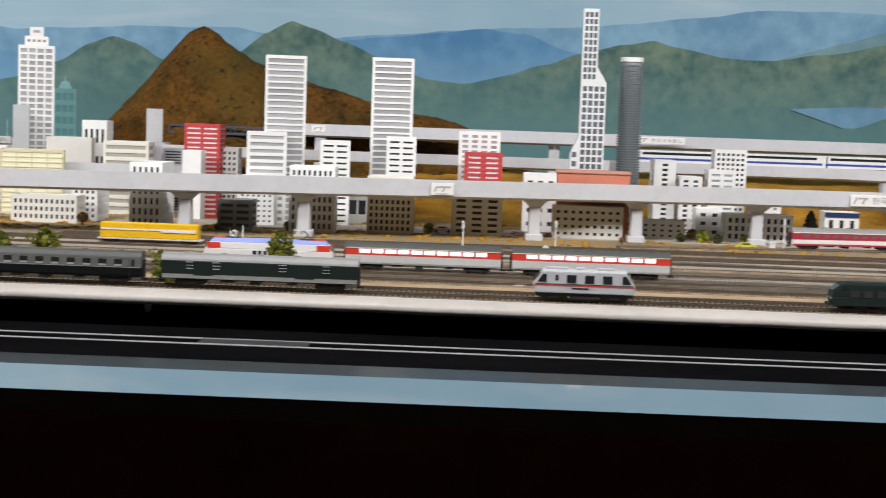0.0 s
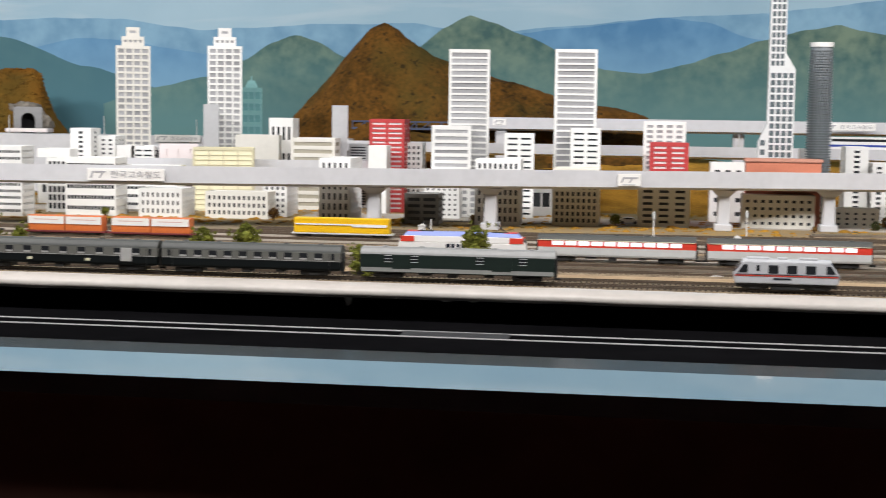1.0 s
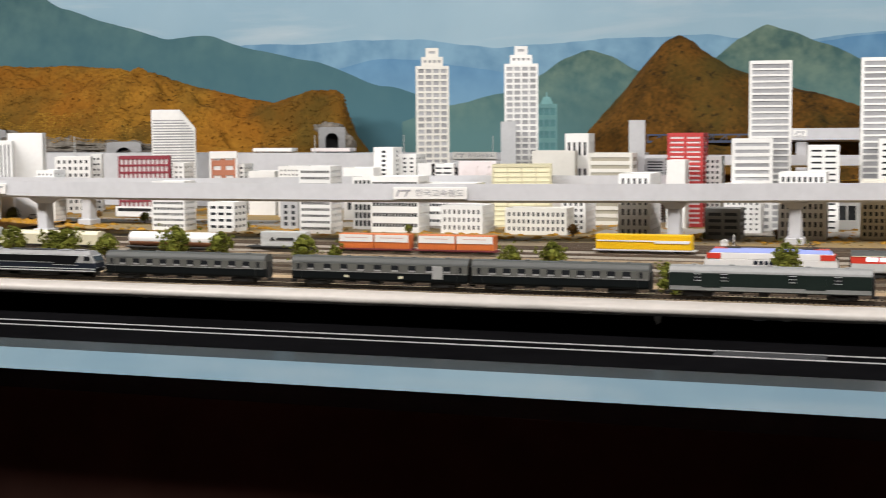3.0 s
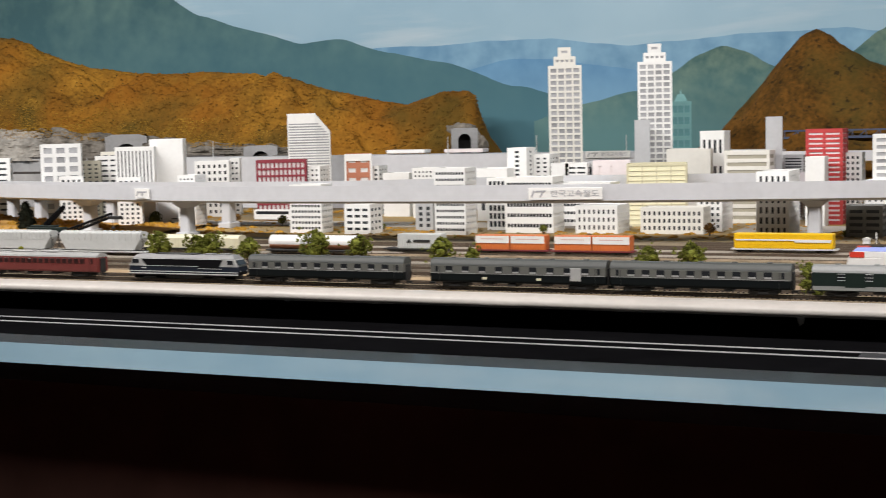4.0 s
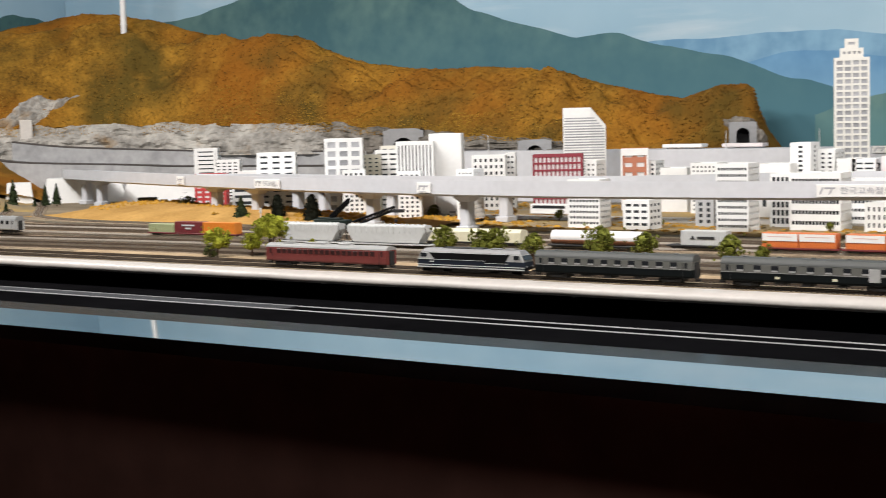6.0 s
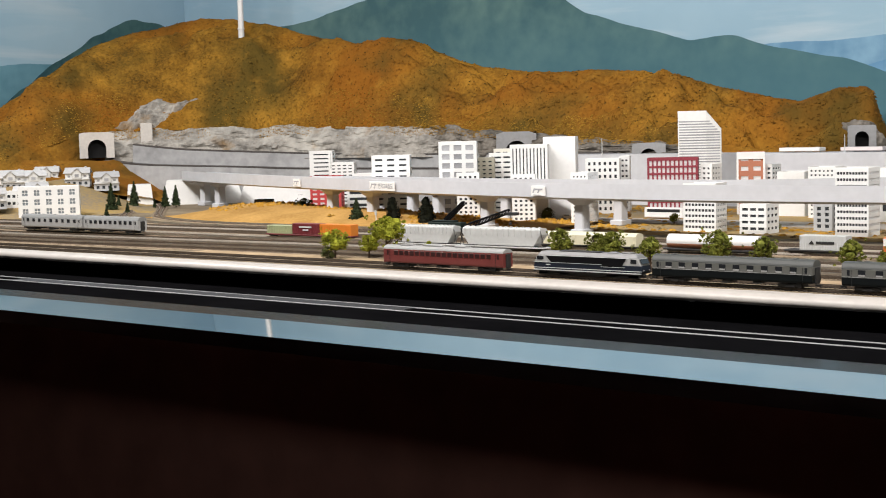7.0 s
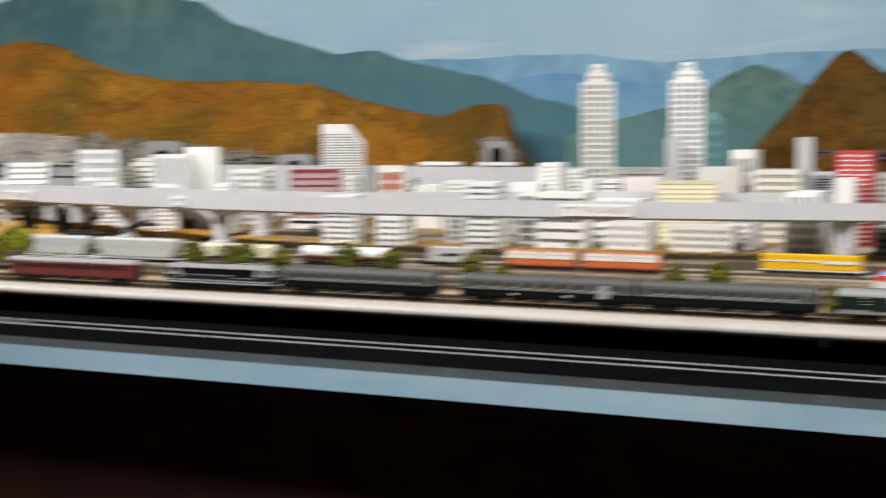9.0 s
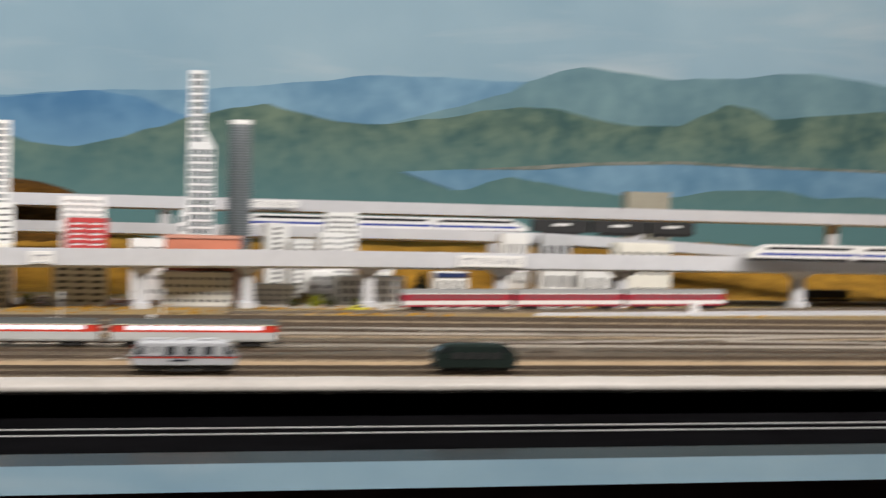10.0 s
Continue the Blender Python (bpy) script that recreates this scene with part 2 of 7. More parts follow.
ridge("painted_range", [-3.2, 0.5, -2.62, 0.575, -2.23, 0.575, -1.92, 0.58, -1.73, 0.553, -1.62, 0.541, -1.49, 0.552, -1.2, 0.557, -1.06, 0.563, -0.88, 0.57, -0.79, 0.555, -0.6, 0.54, -0.3, 0.565, 0.06, 0.59, 0.31, 0.603, 0.5, 0.624, 0.73, 0.655, 0.9, 0.678, 1.15, 0.685, 1.44, 0.685, 2.2, 0.68, 3.9, 0.7],
      0, RIDGE_FAR, 1.5, "painted pale blue mountain range far away")
ridge("painted_range", [0.9, 0.5, 1.2, 0.58, 1.4, 0.639, 1.48, 0.688, 1.6, 0.727, 1.69, 0.741, 1.82, 0.731, 2.03, 0.713, 2.25, 0.731, 2.45, 0.76, 2.59, 0.762, 2.86, 0.728, 3.9, 0.68], 1, paint("paint_sea_ridge", (0.14, 0.26, 0.31), (0.19, 0.32, 0.35)), 4.1,
      "painted hazy blue-green mountain range")
ridge("painted_range", [-2.5, 0.38, -2.26, 0.478, -2.1, 0.515, -1.94, 0.508, -1.79, 0.48, -1.3, 0.4, -0.9, 0.45, -0.5, 0.535, -0.33, 0.551, -0.02, 0.59, 0.12, 0.575, 0.25, 0.525, 0.35, 0.51, 0.55, 0.3], 2, RIDGE_BLUE, 2.2,
      "painted deep blue mountain range")
ridge("painted_range", [SIDE_X + 0.02, 0.70, -5.2, 0.8, -4.54, 0.9, -4.1, 0.95, -3.64, 0.84, -3.44, 0.735, -3.18, 0.66, -2.97, 0.6, -2.8, 0.615, -2.59, 0.55, -2.36, 0.505, -2.07, 0.41, -1.9, 0.37, -1.76, 0.32, -1.55, 0.25], 3, RIDGE_TEAL, 3.3,
      "painted teal green mountain with a long falling ridge")
ridge("painted_range", [-2.0, 0.28, -1.83, 0.33, -1.6, 0.375, -1.49, 0.435, -1.38, 0.498, -1.29, 0.525, -1.22, 0.505, -1.12, 0.451, -1.0, 0.43, -0.87, 0.478, -0.77, 0.549, -0.68, 0.597, -0.6, 0.573, -0.5, 0.529, -0.32, 0.448, -0.2, 0.414, -0.07, 0.402, 0.07, 0.435, 0.18, 0.472, 0.29, 0.51, 0.46, 0.548, 0.55, 0.568, 0.65, 0.547, 0.8, 0.515, 0.96, 0.512, 1.12, 0.535, 1.32, 0.58, 1.44, 0.597, 1.57, 0.59, 1.72, 0.558, 1.89, 0.538, 2.04, 0.55, 2.15, 0.599, 2.22, 0.633, 2.32, 0.616, 2.41, 0.579, 2.57, 0.605, 2.86, 0.628, 3.9, 0.6],
      4, RIDGE_GREEN, 5.2, "painted dark green wooded hills", 0.01)
bm = bmesh.new()
prism(bm, [(1.02, 0.352), (1.25, 0.28), (3.9, 0.26), (3.9, 0.4), (2.26, 0.408), (2.04, 0.412), (1.72, 0.397), (1.3, 0.37)], BACK_Y - 0.016, BACK_Y - 0.0125)
solo("painted_lake", bm, LAKE, "painted blue lake between wooded hills", "backdrop painting", kind="structure")
ridge("painted_shore", [0.8, 0.2, 1.08, 0.283, 1.25, 0.292, 1.35, 0.33, 1.41, 0.348, 1.53, 0.33, 1.7, 0.3, 1.9, 0.285, 2.05, 0.285, 2.2, 0.318, 2.45, 0.325, 2.6, 0.3, 2.88, 0.31, 3.9, 0.31], 7, RIDGE_GREEN, 8.1, "painted dark near shore of the lake", 0.008, 0.0)
bm = bmesh.new()
prism(bm, [(1.25, 0.366), (1.51, 0.373), (1.72, 0.394), (2.04, 0.409), (2.49, 0.403), (3.9, 0.398), (3.9, 0.405), (2.5, 0.412), (2.04, 0.42), (1.7, 0.405), (1.45, 0.383)], BACK_Y - 0.0178, BACK_Y - 0.0165)
solo("painted_shoreline", bm, SHORE, "painted pale stony shoreline", "backdrop painting", kind="structure")
ridge("painted_range", [3.4, 0.2, 3.81, 0.39, 4.0, 0.52, 4.19, 0.65, 4.3, 0.7, 4.43, 0.775, 4.65, 0.86, 4.83, 0.845, BACK_Y - 0.02, 0.78], 1, RIDGE_DARK, 7.7, "painted dark green hill on the side wall", 0.015, side=True)
ridge("painted_range", [1.0, 0.52, 2.2, 0.55, 3.0, 0.58, 3.6, 0.615, 4.0, 0.635, 4.4, 0.63], 0, paint("paint_side_ridge", (0.1, 0.24, 0.31), (0.13, 0.28, 0.35)), 9.7, "painted blue-green range on the side wall", 0.01, side=True)

# ---- layout edge, ledge and front ----
EDGE = mat("worn_white_edge_paint", (0.47, 0.44, 0.405), 0.36, var=0.1, scale=7, bump=0.0012, fine=9)
BLACKP = mat("black_panel", (0.004, 0.004, 0.0045), 0.95, var=0.3, scale=5, spec=0.0)
LEDGE = mat("polished_dark_ledge", (0.62, 0.66, 0.68), 0.045, metal=1.0, var=0.03, scale=3)
BRUSHED = mat("dark_satin_strip", (0.02, 0.0215, 0.023), 0.27, metal=1.0, var=0.1, scale=6)
ALU = mat("aluminium_channel", (0.3, 0.3, 0.3), 0.6, metal=0.3, var=0.2, scale=8)
GREYSTRIP = mat("grey_filler_strip", (0.028, 0.028, 0.03), 0.5, var=0.15, scale=12)
X0, X1 = SIDE_X + 0.01, 3.95

bm = bmesh.new()
nose = [(2.135, 0.0015), (2.12, 0.006), (2.10, 0.0078), (2.083, 0.0062), (2.073, 0.0025), (2.068, -0.004), (2.07, -0.0115), (2.135, -0.0115)]
cols = []
N_NOSE = 500
for i in range(N_NOSE + 1):
    x = X0 + (X1 - X0) * i / N_NOSE
    w = 0.0012 * fbm(x * 5, 2.0)
    cols.append([bm.verts.new((x, y + (w if j not in (0, 7) else 0), z + 0.0008 * fbm(x * 9, y * 40, 5.0))) for j, (y, z) in enumerate(nose)])
for a, b in zip(cols, cols[1:]):
    for j in range(len(nose)):
        k = (j + 1) % len(nose)
        bm.faces.new((a[j], a[k], b[k], b[j]))
bmesh.ops.recalc_face_normals(bm, faces=bm.faces)
solo("layout_edge", bm, EDGE, "rounded white-painted front edge of the layout, scuffed", "edge trim", kind="structure", smooth=True)

PAINTCHIP = mat("chipped_paint", (0.5, 0.5, 0.49), 0.5, var=0.3, scale=60)
chip_rnd = random.Random(9)
for cx, cw in ((-0.487, 0.006), (-0.34, 0.014), (-0.3, 0.01), (0.35, 0.012), (0.29, 0.005), (-1.9, 0.01), (-2.9, 0.008), (0.8, 0.01), (-1.35, 0.008), (-3.3, 0.012)):
    bm = bmesh.new()
    drop = 0.014 if cw == 0.006 else 0.003
    prism(bm, [(cx - cw, -0.0110), (cx + cw, -0.0115), (cx + cw * 0.6, -0.0115 - drop * chip_rnd.uniform(0.6, 1)), (cx - cw * 0.3, -0.0118 - drop), (cx - cw * 0.8, -0.0115 - drop * 0.5)], 2.0825, 2.0845)
    solo("paint_flake", bm, PAINTCHIP, "flake of chipped white paint below the layout edge", "paint flake", "paint flakes", "structure")

slab("layout_fascia", X0, X1, 2.085, 2.13, -0.9, -0.0116, BLACKP, "black fascia panel below the layout edge", "panel")
slab("ledge_base", X0, X1, 1.7303, 2.0845, -0.09, -0.0455, BLACKP, "black base board of the ledge", "ledge")
bm = bmesh.new()
prism(bm, [(1.73, -0.0444), (1.73, -0.07), (1.612, -0.0775), (1.612, -0.0524)], X0, X1)
for v in bm.verts:
    v.co = Vector((v.co.y, v.co.x, v.co.z))
bmesh.ops.recalc_face_normals(bm, faces=bm.faces)
solo("ledge", bm, LEDGE, "polished sloping metal ledge that mirrors the painted sky", "ledge", kind="structure")
slab("ledge_strip", X0, X1, 1.7305, 1.806, -0.0454, -0.0445, BRUSHED, "dark satin strip behind the polished ledge", "trim")
slab("front_panel", X0, X1, 1.64, 1.67, -1.0, -0.0775, HALL, "black front panel under the ledge", "panel")
for ty in (1.977, 1.929):
    bm = bmesh.new()
    box(bm, X0, X1, ty, ty + 0.007, -0.0453, -0.0435, bevel=0.0006)
    solo("ledge_trim", bm, ALU, "thin aluminium trim along the ledge", "trim", kind="structure")
for fa, fb in ((-0.385, -0.235), (-3.1, -1.876)):
    slab("groove_filler", fa, fb, 1.9365, 1.9765, -0.0453, -0.0435, GREYSTRIP, "grey filler strip in the ledge groove", "trim")

# ---- ground ----
GROUND = mat("layout_ground", (0.17, 0.13, 0.082), 0.95, var=0.35, scale=5, other=(0.3, 0.235, 0.15), fine=30, bump=0.002)
BALLAST = mat("grey_ballast", (0.16, 0.12, 0.078), 0.95, var=0.3, scale=40, other=(0.31, 0.238, 0.156), fine=8, bump=0.002)
SAND = mat("sandy_strip", (0.3, 0.205, 0.115), 0.95, var=0.2, scale=10, other=(0.44, 0.325, 0.195), fine=30, bump=0.001)
bm = bmesh.new()
box(bm, X0, X1, 2.1325, BACK_Y - 0.03, -0.05, 0.0)
solo("ground", bm, GROUND, "layout ground covered with brown scatter", "ground", kind="structure")
bm = bmesh.new()
NG = 260
prev = None
for i in range(NG + 1):
    x = -2.85 + (X1 + 2.83) * i / NG
    a, b = 2.272 + 0.008 * fbm(x * 2, 3.0), 2.345 + 0.012 * fbm(x * 1.7, 9.0)
    row = [bm.verts.new((x, y, z)) for y, z in ((a, 0.0005), (a + 0.01, 0.0025), (b - 0.01, 0.0028), (b, 0.0005))]
    if prev:
        for j in range(3):
            bm.faces.new((prev[j], row[j], row[j + 1], prev[j + 1]))
    prev = row
solo("sandy_verge", bm, SAND, "strip of sandy ground between the tracks", "ground", kind="structure")

# ---- hills ----
HILLM = mat("autumn_scatter", (0.12, 0.062, 0.012), 0.95, var=0.3, scale=7, other=(0.4, 0.2, 0.026), fine=12, bump=0.007, spec=0.1)
ROCK = mat("grey_plaster_rock", (0.27, 0.25, 0.22), 0.9, var=0.45, scale=8, other=(0.5, 0.47, 0.42), fine=6, bump=0.007, spec=0.2)
ROCKD = mat("dark_grey_rock", (0.1, 0.088, 0.072), 0.9, var=0.5, scale=13, other=(0.3, 0.27, 0.23), fine=5, bump=0.01, spec=0.15)
PORTAL = mat("beige_concrete", (0.58, 0.54, 0.49), 0.8, var=0.12, scale=14, bump=0.001)
TUNNEL_SHADE = mat("painted_tunnel_shade", (0.004, 0.004, 0.004), 0.9, var=0.1)
PEAKM = mat("brown_scatter", (0.055, 0.033, 0.009), 0.95, var=0.45, scale=9, other=(0.175, 0.078, 0.015), fine=9, bump=0.009, spec=0.1)


def patches(m, scale, lo, hi, rgb, detail=5, most=1.0):
    """Strews patches of another colour over a material."""
    nt = m.node_tree
    bsdf = nt.nodes["Principled BSDF"]
    was = bsdf.inputs["Base Color"].links[0].from_socket
    no = nt.nodes.new("ShaderNodeTexNoise")
    no.inputs["Scale"].default_value, no.inputs["Detail"].default_value = scale, detail
    mr = nt.nodes.new("ShaderNodeMapRange")
    mr.inputs["From Min"].default_value, mr.inputs["From Max"].default_value, mr.inputs["To Max"].default_value = lo, hi, most
    mx = nt.nodes.new("ShaderNodeMix")
    mx.data_type = "RGBA"
    mx.inputs[7].default_value = (*rgb, 1)
    nt.links.new([n for n in nt.nodes if n.type == "TEX_COORD"][0].outputs["Object"], no.inputs["Vector"])
    nt.links.new(no.outputs["Fac"], mr.inputs["Value"])
    nt.links.new(mr.outputs[0], mx.inputs[0])
    nt.links.new(was, mx.inputs[6])
    nt.links.new(mx.outputs[2], bsdf.inputs["Base Color"])


patches(HILLM, 1.3, 0.42, 0.6, (0.25, 0.088, 0.01), 7, 0.8)
# Olive scatter, darkened as well to stand in for shade in the hill's folds.
patches(HILLM, 2.9, 0.47, 0.66, (0.085, 0.06, 0.013), 9, 0.85)
patches(HILLM, 14, 0.57, 0.74, (0.36, 0.19, 0.03), 8, 0.4)
patches(HILLM, 60, 0.62, 0.74, (0.03, 0.02, 0.007), 3, 0.6)
patches(PEAKM, 3.1, 0.5, 0.66, (0.06, 0.05, 0.013), 5, 0.8)
patches(PEAKM, 46, 0.6, 0.7, (0.018, 0.014, 0.007), 2, 0.8)
patches(ROCK, 5, 0.5, 0.66, (0.6, 0.57, 0.51), 9, 0.7)
patches(ROCK, 9, 0.57, 0.7, (0.17, 0.155, 0.13), 8, 0.5)
patches(ROCK, 4.3, 0.6, 0.68, (0.27, 0.15, 0.04), 7, 0.7)
EYE = (-0.12, -0.06, 0.287)
ANG = [20.5, 22.15, 22.36, 22.56, 22.71, 22.99, 24.2, 24.98, 25.42, 26.5, 27.6, 28.7, 30.5, 31.8, 33.2, 34.5, 35.8, 37.5, 38.3, 39.4, 40.75, 42.2, 43.3, 44.5, 45.2, 47.1, 48.4, 49.7, 51.0, 52.5, 53.6, 54.9, 56.15, 56.8, 60]
RISE = [-0.05, -0.0126, -0.0048, 0.0068, 0.0165, 0.0205, 0.0189, 0.014, 0.0127, 0.0158, 0.0198, 0.024, 0.03, 0.0355, 0.037, 0.036, 0.0367, 0.0413, 0.0455, 0.0523, 0.0588, 0.0575, 0.0605, 0.0655, 0.0695, 0.0755, 0.0775, 0.073, 0.0689, 0.0611, 0.0502, 0.0325, 0.0195, 0.0023, -0.03]
R_ANG, R_RIDGE, R_FOOT, Z_FOOT = [19, 22.6, 26, 30, 35, 39, 45, 49, 53, 57, 60], [5.15, 5.28, 5.35, 5.6, 5.95, 6.3, 6.95, 7.2, 7.05, 6.75, 6.6], [5.05, 5.1, 5.12, 5.3, 5.62, 5.95, 6.45, 6.65, 6.62, 6.3, 6.1], [0.1, 0.15, 0.17, 0.2, 0.24, 0.285, 0.3, 0.31, 0.30, 0.16, 0.08]


def hill_point(a, v):
    """A point of the hill: bearing a in degrees from the viewers' place, v from foot (0) over the ridge (1) to the back (1.25)."""
    rr, rf, zf = (float(np.interp(a, R_ANG, q)) for q in (R_RIDGE, R_FOOT, Z_FOOT))
    zr = EYE[2] + float(np.interp(a, ANG, RISE)) * rr
    r = rf + (rr - rf) * min(v, 1.0) + max(0, v - 1) * 1.2
    z = zf + (zr - zf) * (math.sin(min(v, 1.0) * math.pi / 2) ** 0.85) - max(0, v - 1) * 0.9
    s, c = math.sin(radians(a)), math.cos(radians(a))
    x, y = EYE[0] - r * s, EYE[1] + r * c
    w = smooth(0.0, 0.12, v)
    z -= 0.2 * max(0.0, math.sin(math.pi * min(v, 1.0))) * max(0.0, fbm(a * 0.3 + v * 1.1, v * 1.6, 11.0, 4))
    z += w * (1 - 0.9 * smooth(0.7, 1.0, v)) * (0.06 * fbm(x * 2.2, y * 2.2, 1.0) + 0.022 * fbm(x * 9, y * 9, 2.0)) + 0.004 * fbm(x * 30, y * 30, 3.0, 2)
    return Vector((max(SIDE_X + 0.03, x), min(BACK_Y - 0.03, y), z))


def sheet(bm, rows):
    vs = [[bm.verts.new(p) for p in r] for r in rows]
    for a, b in zip(vs, vs[1:]):
        for j in range(len(a) - 1):
            bm.faces.new((a[j], a[j + 1], b[j + 1], b[j]))


hill = thing("hill", (0, 0, 0), "long scenery hill covered in orange-brown autumn scatter above a grey rock face", "hill", kind="structure")
bm = bmesh.new()
sheet(bm, [[hill_point(20.8 + (60.5 - 20.8) * i / 330, v / 46 * 1.3) for v in range(47)] for i in range(331)])
part("slope", bm, HILLM, hill, smooth=True)
# lumps of scatter on the slope
bm = bmesh.new()
rnd = random.Random(5)
for k in range(8500):
    a, v = rnd.uniform(22.3, 59), rnd.random() ** 1.3 * 1.02
    p, s = hill_point(a, v), rnd.uniform(0.003, 0.008)
    top = bm.verts.new(p + Vector((rnd.uniform(-s, s) * .4, rnd.uniform(-s, s) * .4, s * 0.4)))
    ring = [bm.verts.new(p + Vector((s * math.cos(q), s * math.sin(q), -0.004))) for q in (0.3, 1.5, 2.9, 4.1, 5.3)]
    for j in range(5):
        bm.faces.new((top, ring[j], ring[(j + 1) % 5]))
part("scatter", bm, HILLM, hill, kind="stuff")


def lumps(n, m, size, seed, place):
    """Coarse flock strewn over the hill, thick in some places and thin in others."""
    bm, rnd = bmesh.new(), random.Random(seed)
    while n:
        p = place(rnd)
        if fbm(p.x * 2.6, p.y * 2.6, seed, 4) + rnd.uniform(-0.35, 0.35) < 0.05:
            continue
        n -= 1
        s = rnd.uniform(*size)
        top = bm.verts.new(p + Vector((rnd.uniform(-s, s) * .4, rnd.uniform(-s, s) * .4, s * rnd.uniform(0.4, 0.7))))
        ring = [bm.verts.new(p + Vector((s * math.cos(q + rnd.uniform(-.3, .3)), s * math.sin(q), s * rnd.uniform(-0.5, 0.1)))) for q in (0.3, 1.5, 2.9, 4.1, 5.3)]
        for j in range(5):
            bm.faces.new((top, ring[j], ring[(j + 1) % 5]))
    part("scatter", bm, m, hill, kind="stuff")


DARKFLOCK = mat("dark_brown_flock", (0.05, 0.03, 0.01), 0.95, var=0.4, scale=9, other=(0.11, 0.07, 0.016), fine=9, spec=0.1)
lumps(1500, DARKFLOCK, (0.002, 0.0055), 8, lambda q: hill_point(q.uniform(22.4, 58), q.uniform(0.03, 1.0)))
GOLDFLOCK = mat("golden_flock", (0.3, 0.155, 0.022), 0.95, var=0.4, scale=9, other=(0.46, 0.26, 0.04), fine=9, spec=0.1)
lumps(6000, GOLDFLOCK, (0.002, 0.005), 40, lambda q: hill_point(q.uniform(26, 58), 0.2 * q.random() ** 1.5))
lumps(2400, HILLM, (0.003, 0.007), 21, lambda q: hill_point(q.uniform(22.4, 58), q.uniform(0.03, 1.0)))
# rock face below the slope
bm = bmesh.new()


def rock_row(a, lo, sink=0.0, seed=0.0):
    top = hill_point(a, 0.0)
    out = []
    for j in range(25):
        q = j / 24
        s, c = math.sin(radians(a)), math.cos(radians(a))
        bulge = 0.05 * fbm(a * 0.45, q * 2.0, 4.0) + 0.012 * fbm(a * 1.6, q * 3.5, 6.0, 3) + 0.002 * fbm(a * 6, q * 10, 2.0, 4)
        d = 0.10 * q ** 0.8 + bulge * (0.3 + q) * 0.8 + (0.02 * fbm(a * 1.3, q * 4, seed) - sink if seed else 0.0)
        out.append(Vector((top.x + s * d, top.y - c * d, top.z + (0.008 + 0.02 * fbm(a * 0.7, 2.0, 7.0, 2) + 0.003 * fbm(a * 2.6, 5.0, 7.0, 2)) * (1 - q) + (lo - top.z) * q)))
    return out


sheet(bm, [rock_row(a, 0.17, 0.04 * smooth(40.2, 37.6, a), 3.0) for a in np.linspace(37.6, 52.3, 300)])
part("rock_face", bm, ROCK, hill, "grey plaster rock face with pale weathered streaks")
bm = bmesh.new()
sheet(bm, [rock_row(a, 0.17, 0.04 * smooth(38.4, 41.4, a), 9.0) for a in np.linspace(30, 41.4, 230)])
part("rock_face", bm, ROCKD, hill, "darker grey rock face")
bm = bmesh.new()
sheet(bm, [rock_row(20.8 + (30 - 20.8) * i / 60, 0.02) for i in range(61)])
part("rock_face", bm, HILLM, hill)
# scatter creeping down over the rim of the rock
lumps(4200, GOLDFLOCK, (0.0015, 0.004), 33, lambda q: rock_row(q.uniform(30, 52.2), 0.17, 0.0, 3.0)[int(8 * q.random() ** 2.2)])
bm = bmesh.new()
sheet(bm, [rock_row(52.3 + (60.5 - 52.3) * i / 60, 0.0) for i in range(61)])
part("foot_slope", bm, HILLM, hill)


def bare_rock(a0, a1, v0, v1, lean, m, label):
    """Bare rock breaking through the slope, with a ragged rim that dips under the scatter."""
    bm = bmesh.new()
    rows = []
    n, k = 46, 30
    for i in range(n + 1):
        row = []
        for j in range(k + 1):
            u, w = i / n, j / k
            v = v0 + (v1 - v0) * w
            p = hill_point(a0 + (a1 - a0) * u + lean * w, v)
            rim = min(u, 1 - u, w + 0.12, 1 - w)
            lift = -0.016 + 0.034 * smooth(0.0, 0.34, rim) + 0.02 * fbm(p.x * 16, p.y * 16, p.z * 22, 5)
            row.append(p + Vector((0.6, -0.7, 0.5)) * lift)
        rows.append(row)
    sheet(bm, rows)
    part("rock_outcrop", bm, m, hill, label)


bare_rock(50.2, 52.6, 0.0, 0.18, -2.2, ROCK, "outcrop of broken grey rock over the tunnel")
bare_rock(21.9, 24.0, 0.0, 0.28, 0.0, ROCKD, "grey rock round the small tunnel")

# golden foot of the slope below the tunnel
bm = bmesh.new()
rows = []
for i in range(60):
    a = 49.7 + 7.6 * i / 59
    zt, zb = float(np.interp(a, [49.7, 50.3, 51.2, 52.0, 57.3], [0.02, 0.08, 0.145, 0.186, 0.2])), float(np.interp(a, [49.7, 51, 53, 57.3], [0.0, 0.03, 0.07, 0.08]))
    row = []
    for j in range(14):
        q = j / 13
        r = 6.4 - 0.3 * q
        x, y = EYE[0] - r * math.sin(radians(a)), EYE[1] + r * math.cos(radians(a))
        row.append(Vector((max(SIDE_X + 0.02, x), y, zt + (zb - zt) * q ** 0.8 + 0.012 * fbm(x * 9, y * 9, 4.0))))
    rows.append(row)
sheet(bm, rows)
part("foot_slope", bm, HILLM, hill, smooth=True)

peak = thing("hill", (0, 0, 0), "steep brown scenery peak with a long falling shoulder", "hill", kind="structure")
bm = bmesh.new()


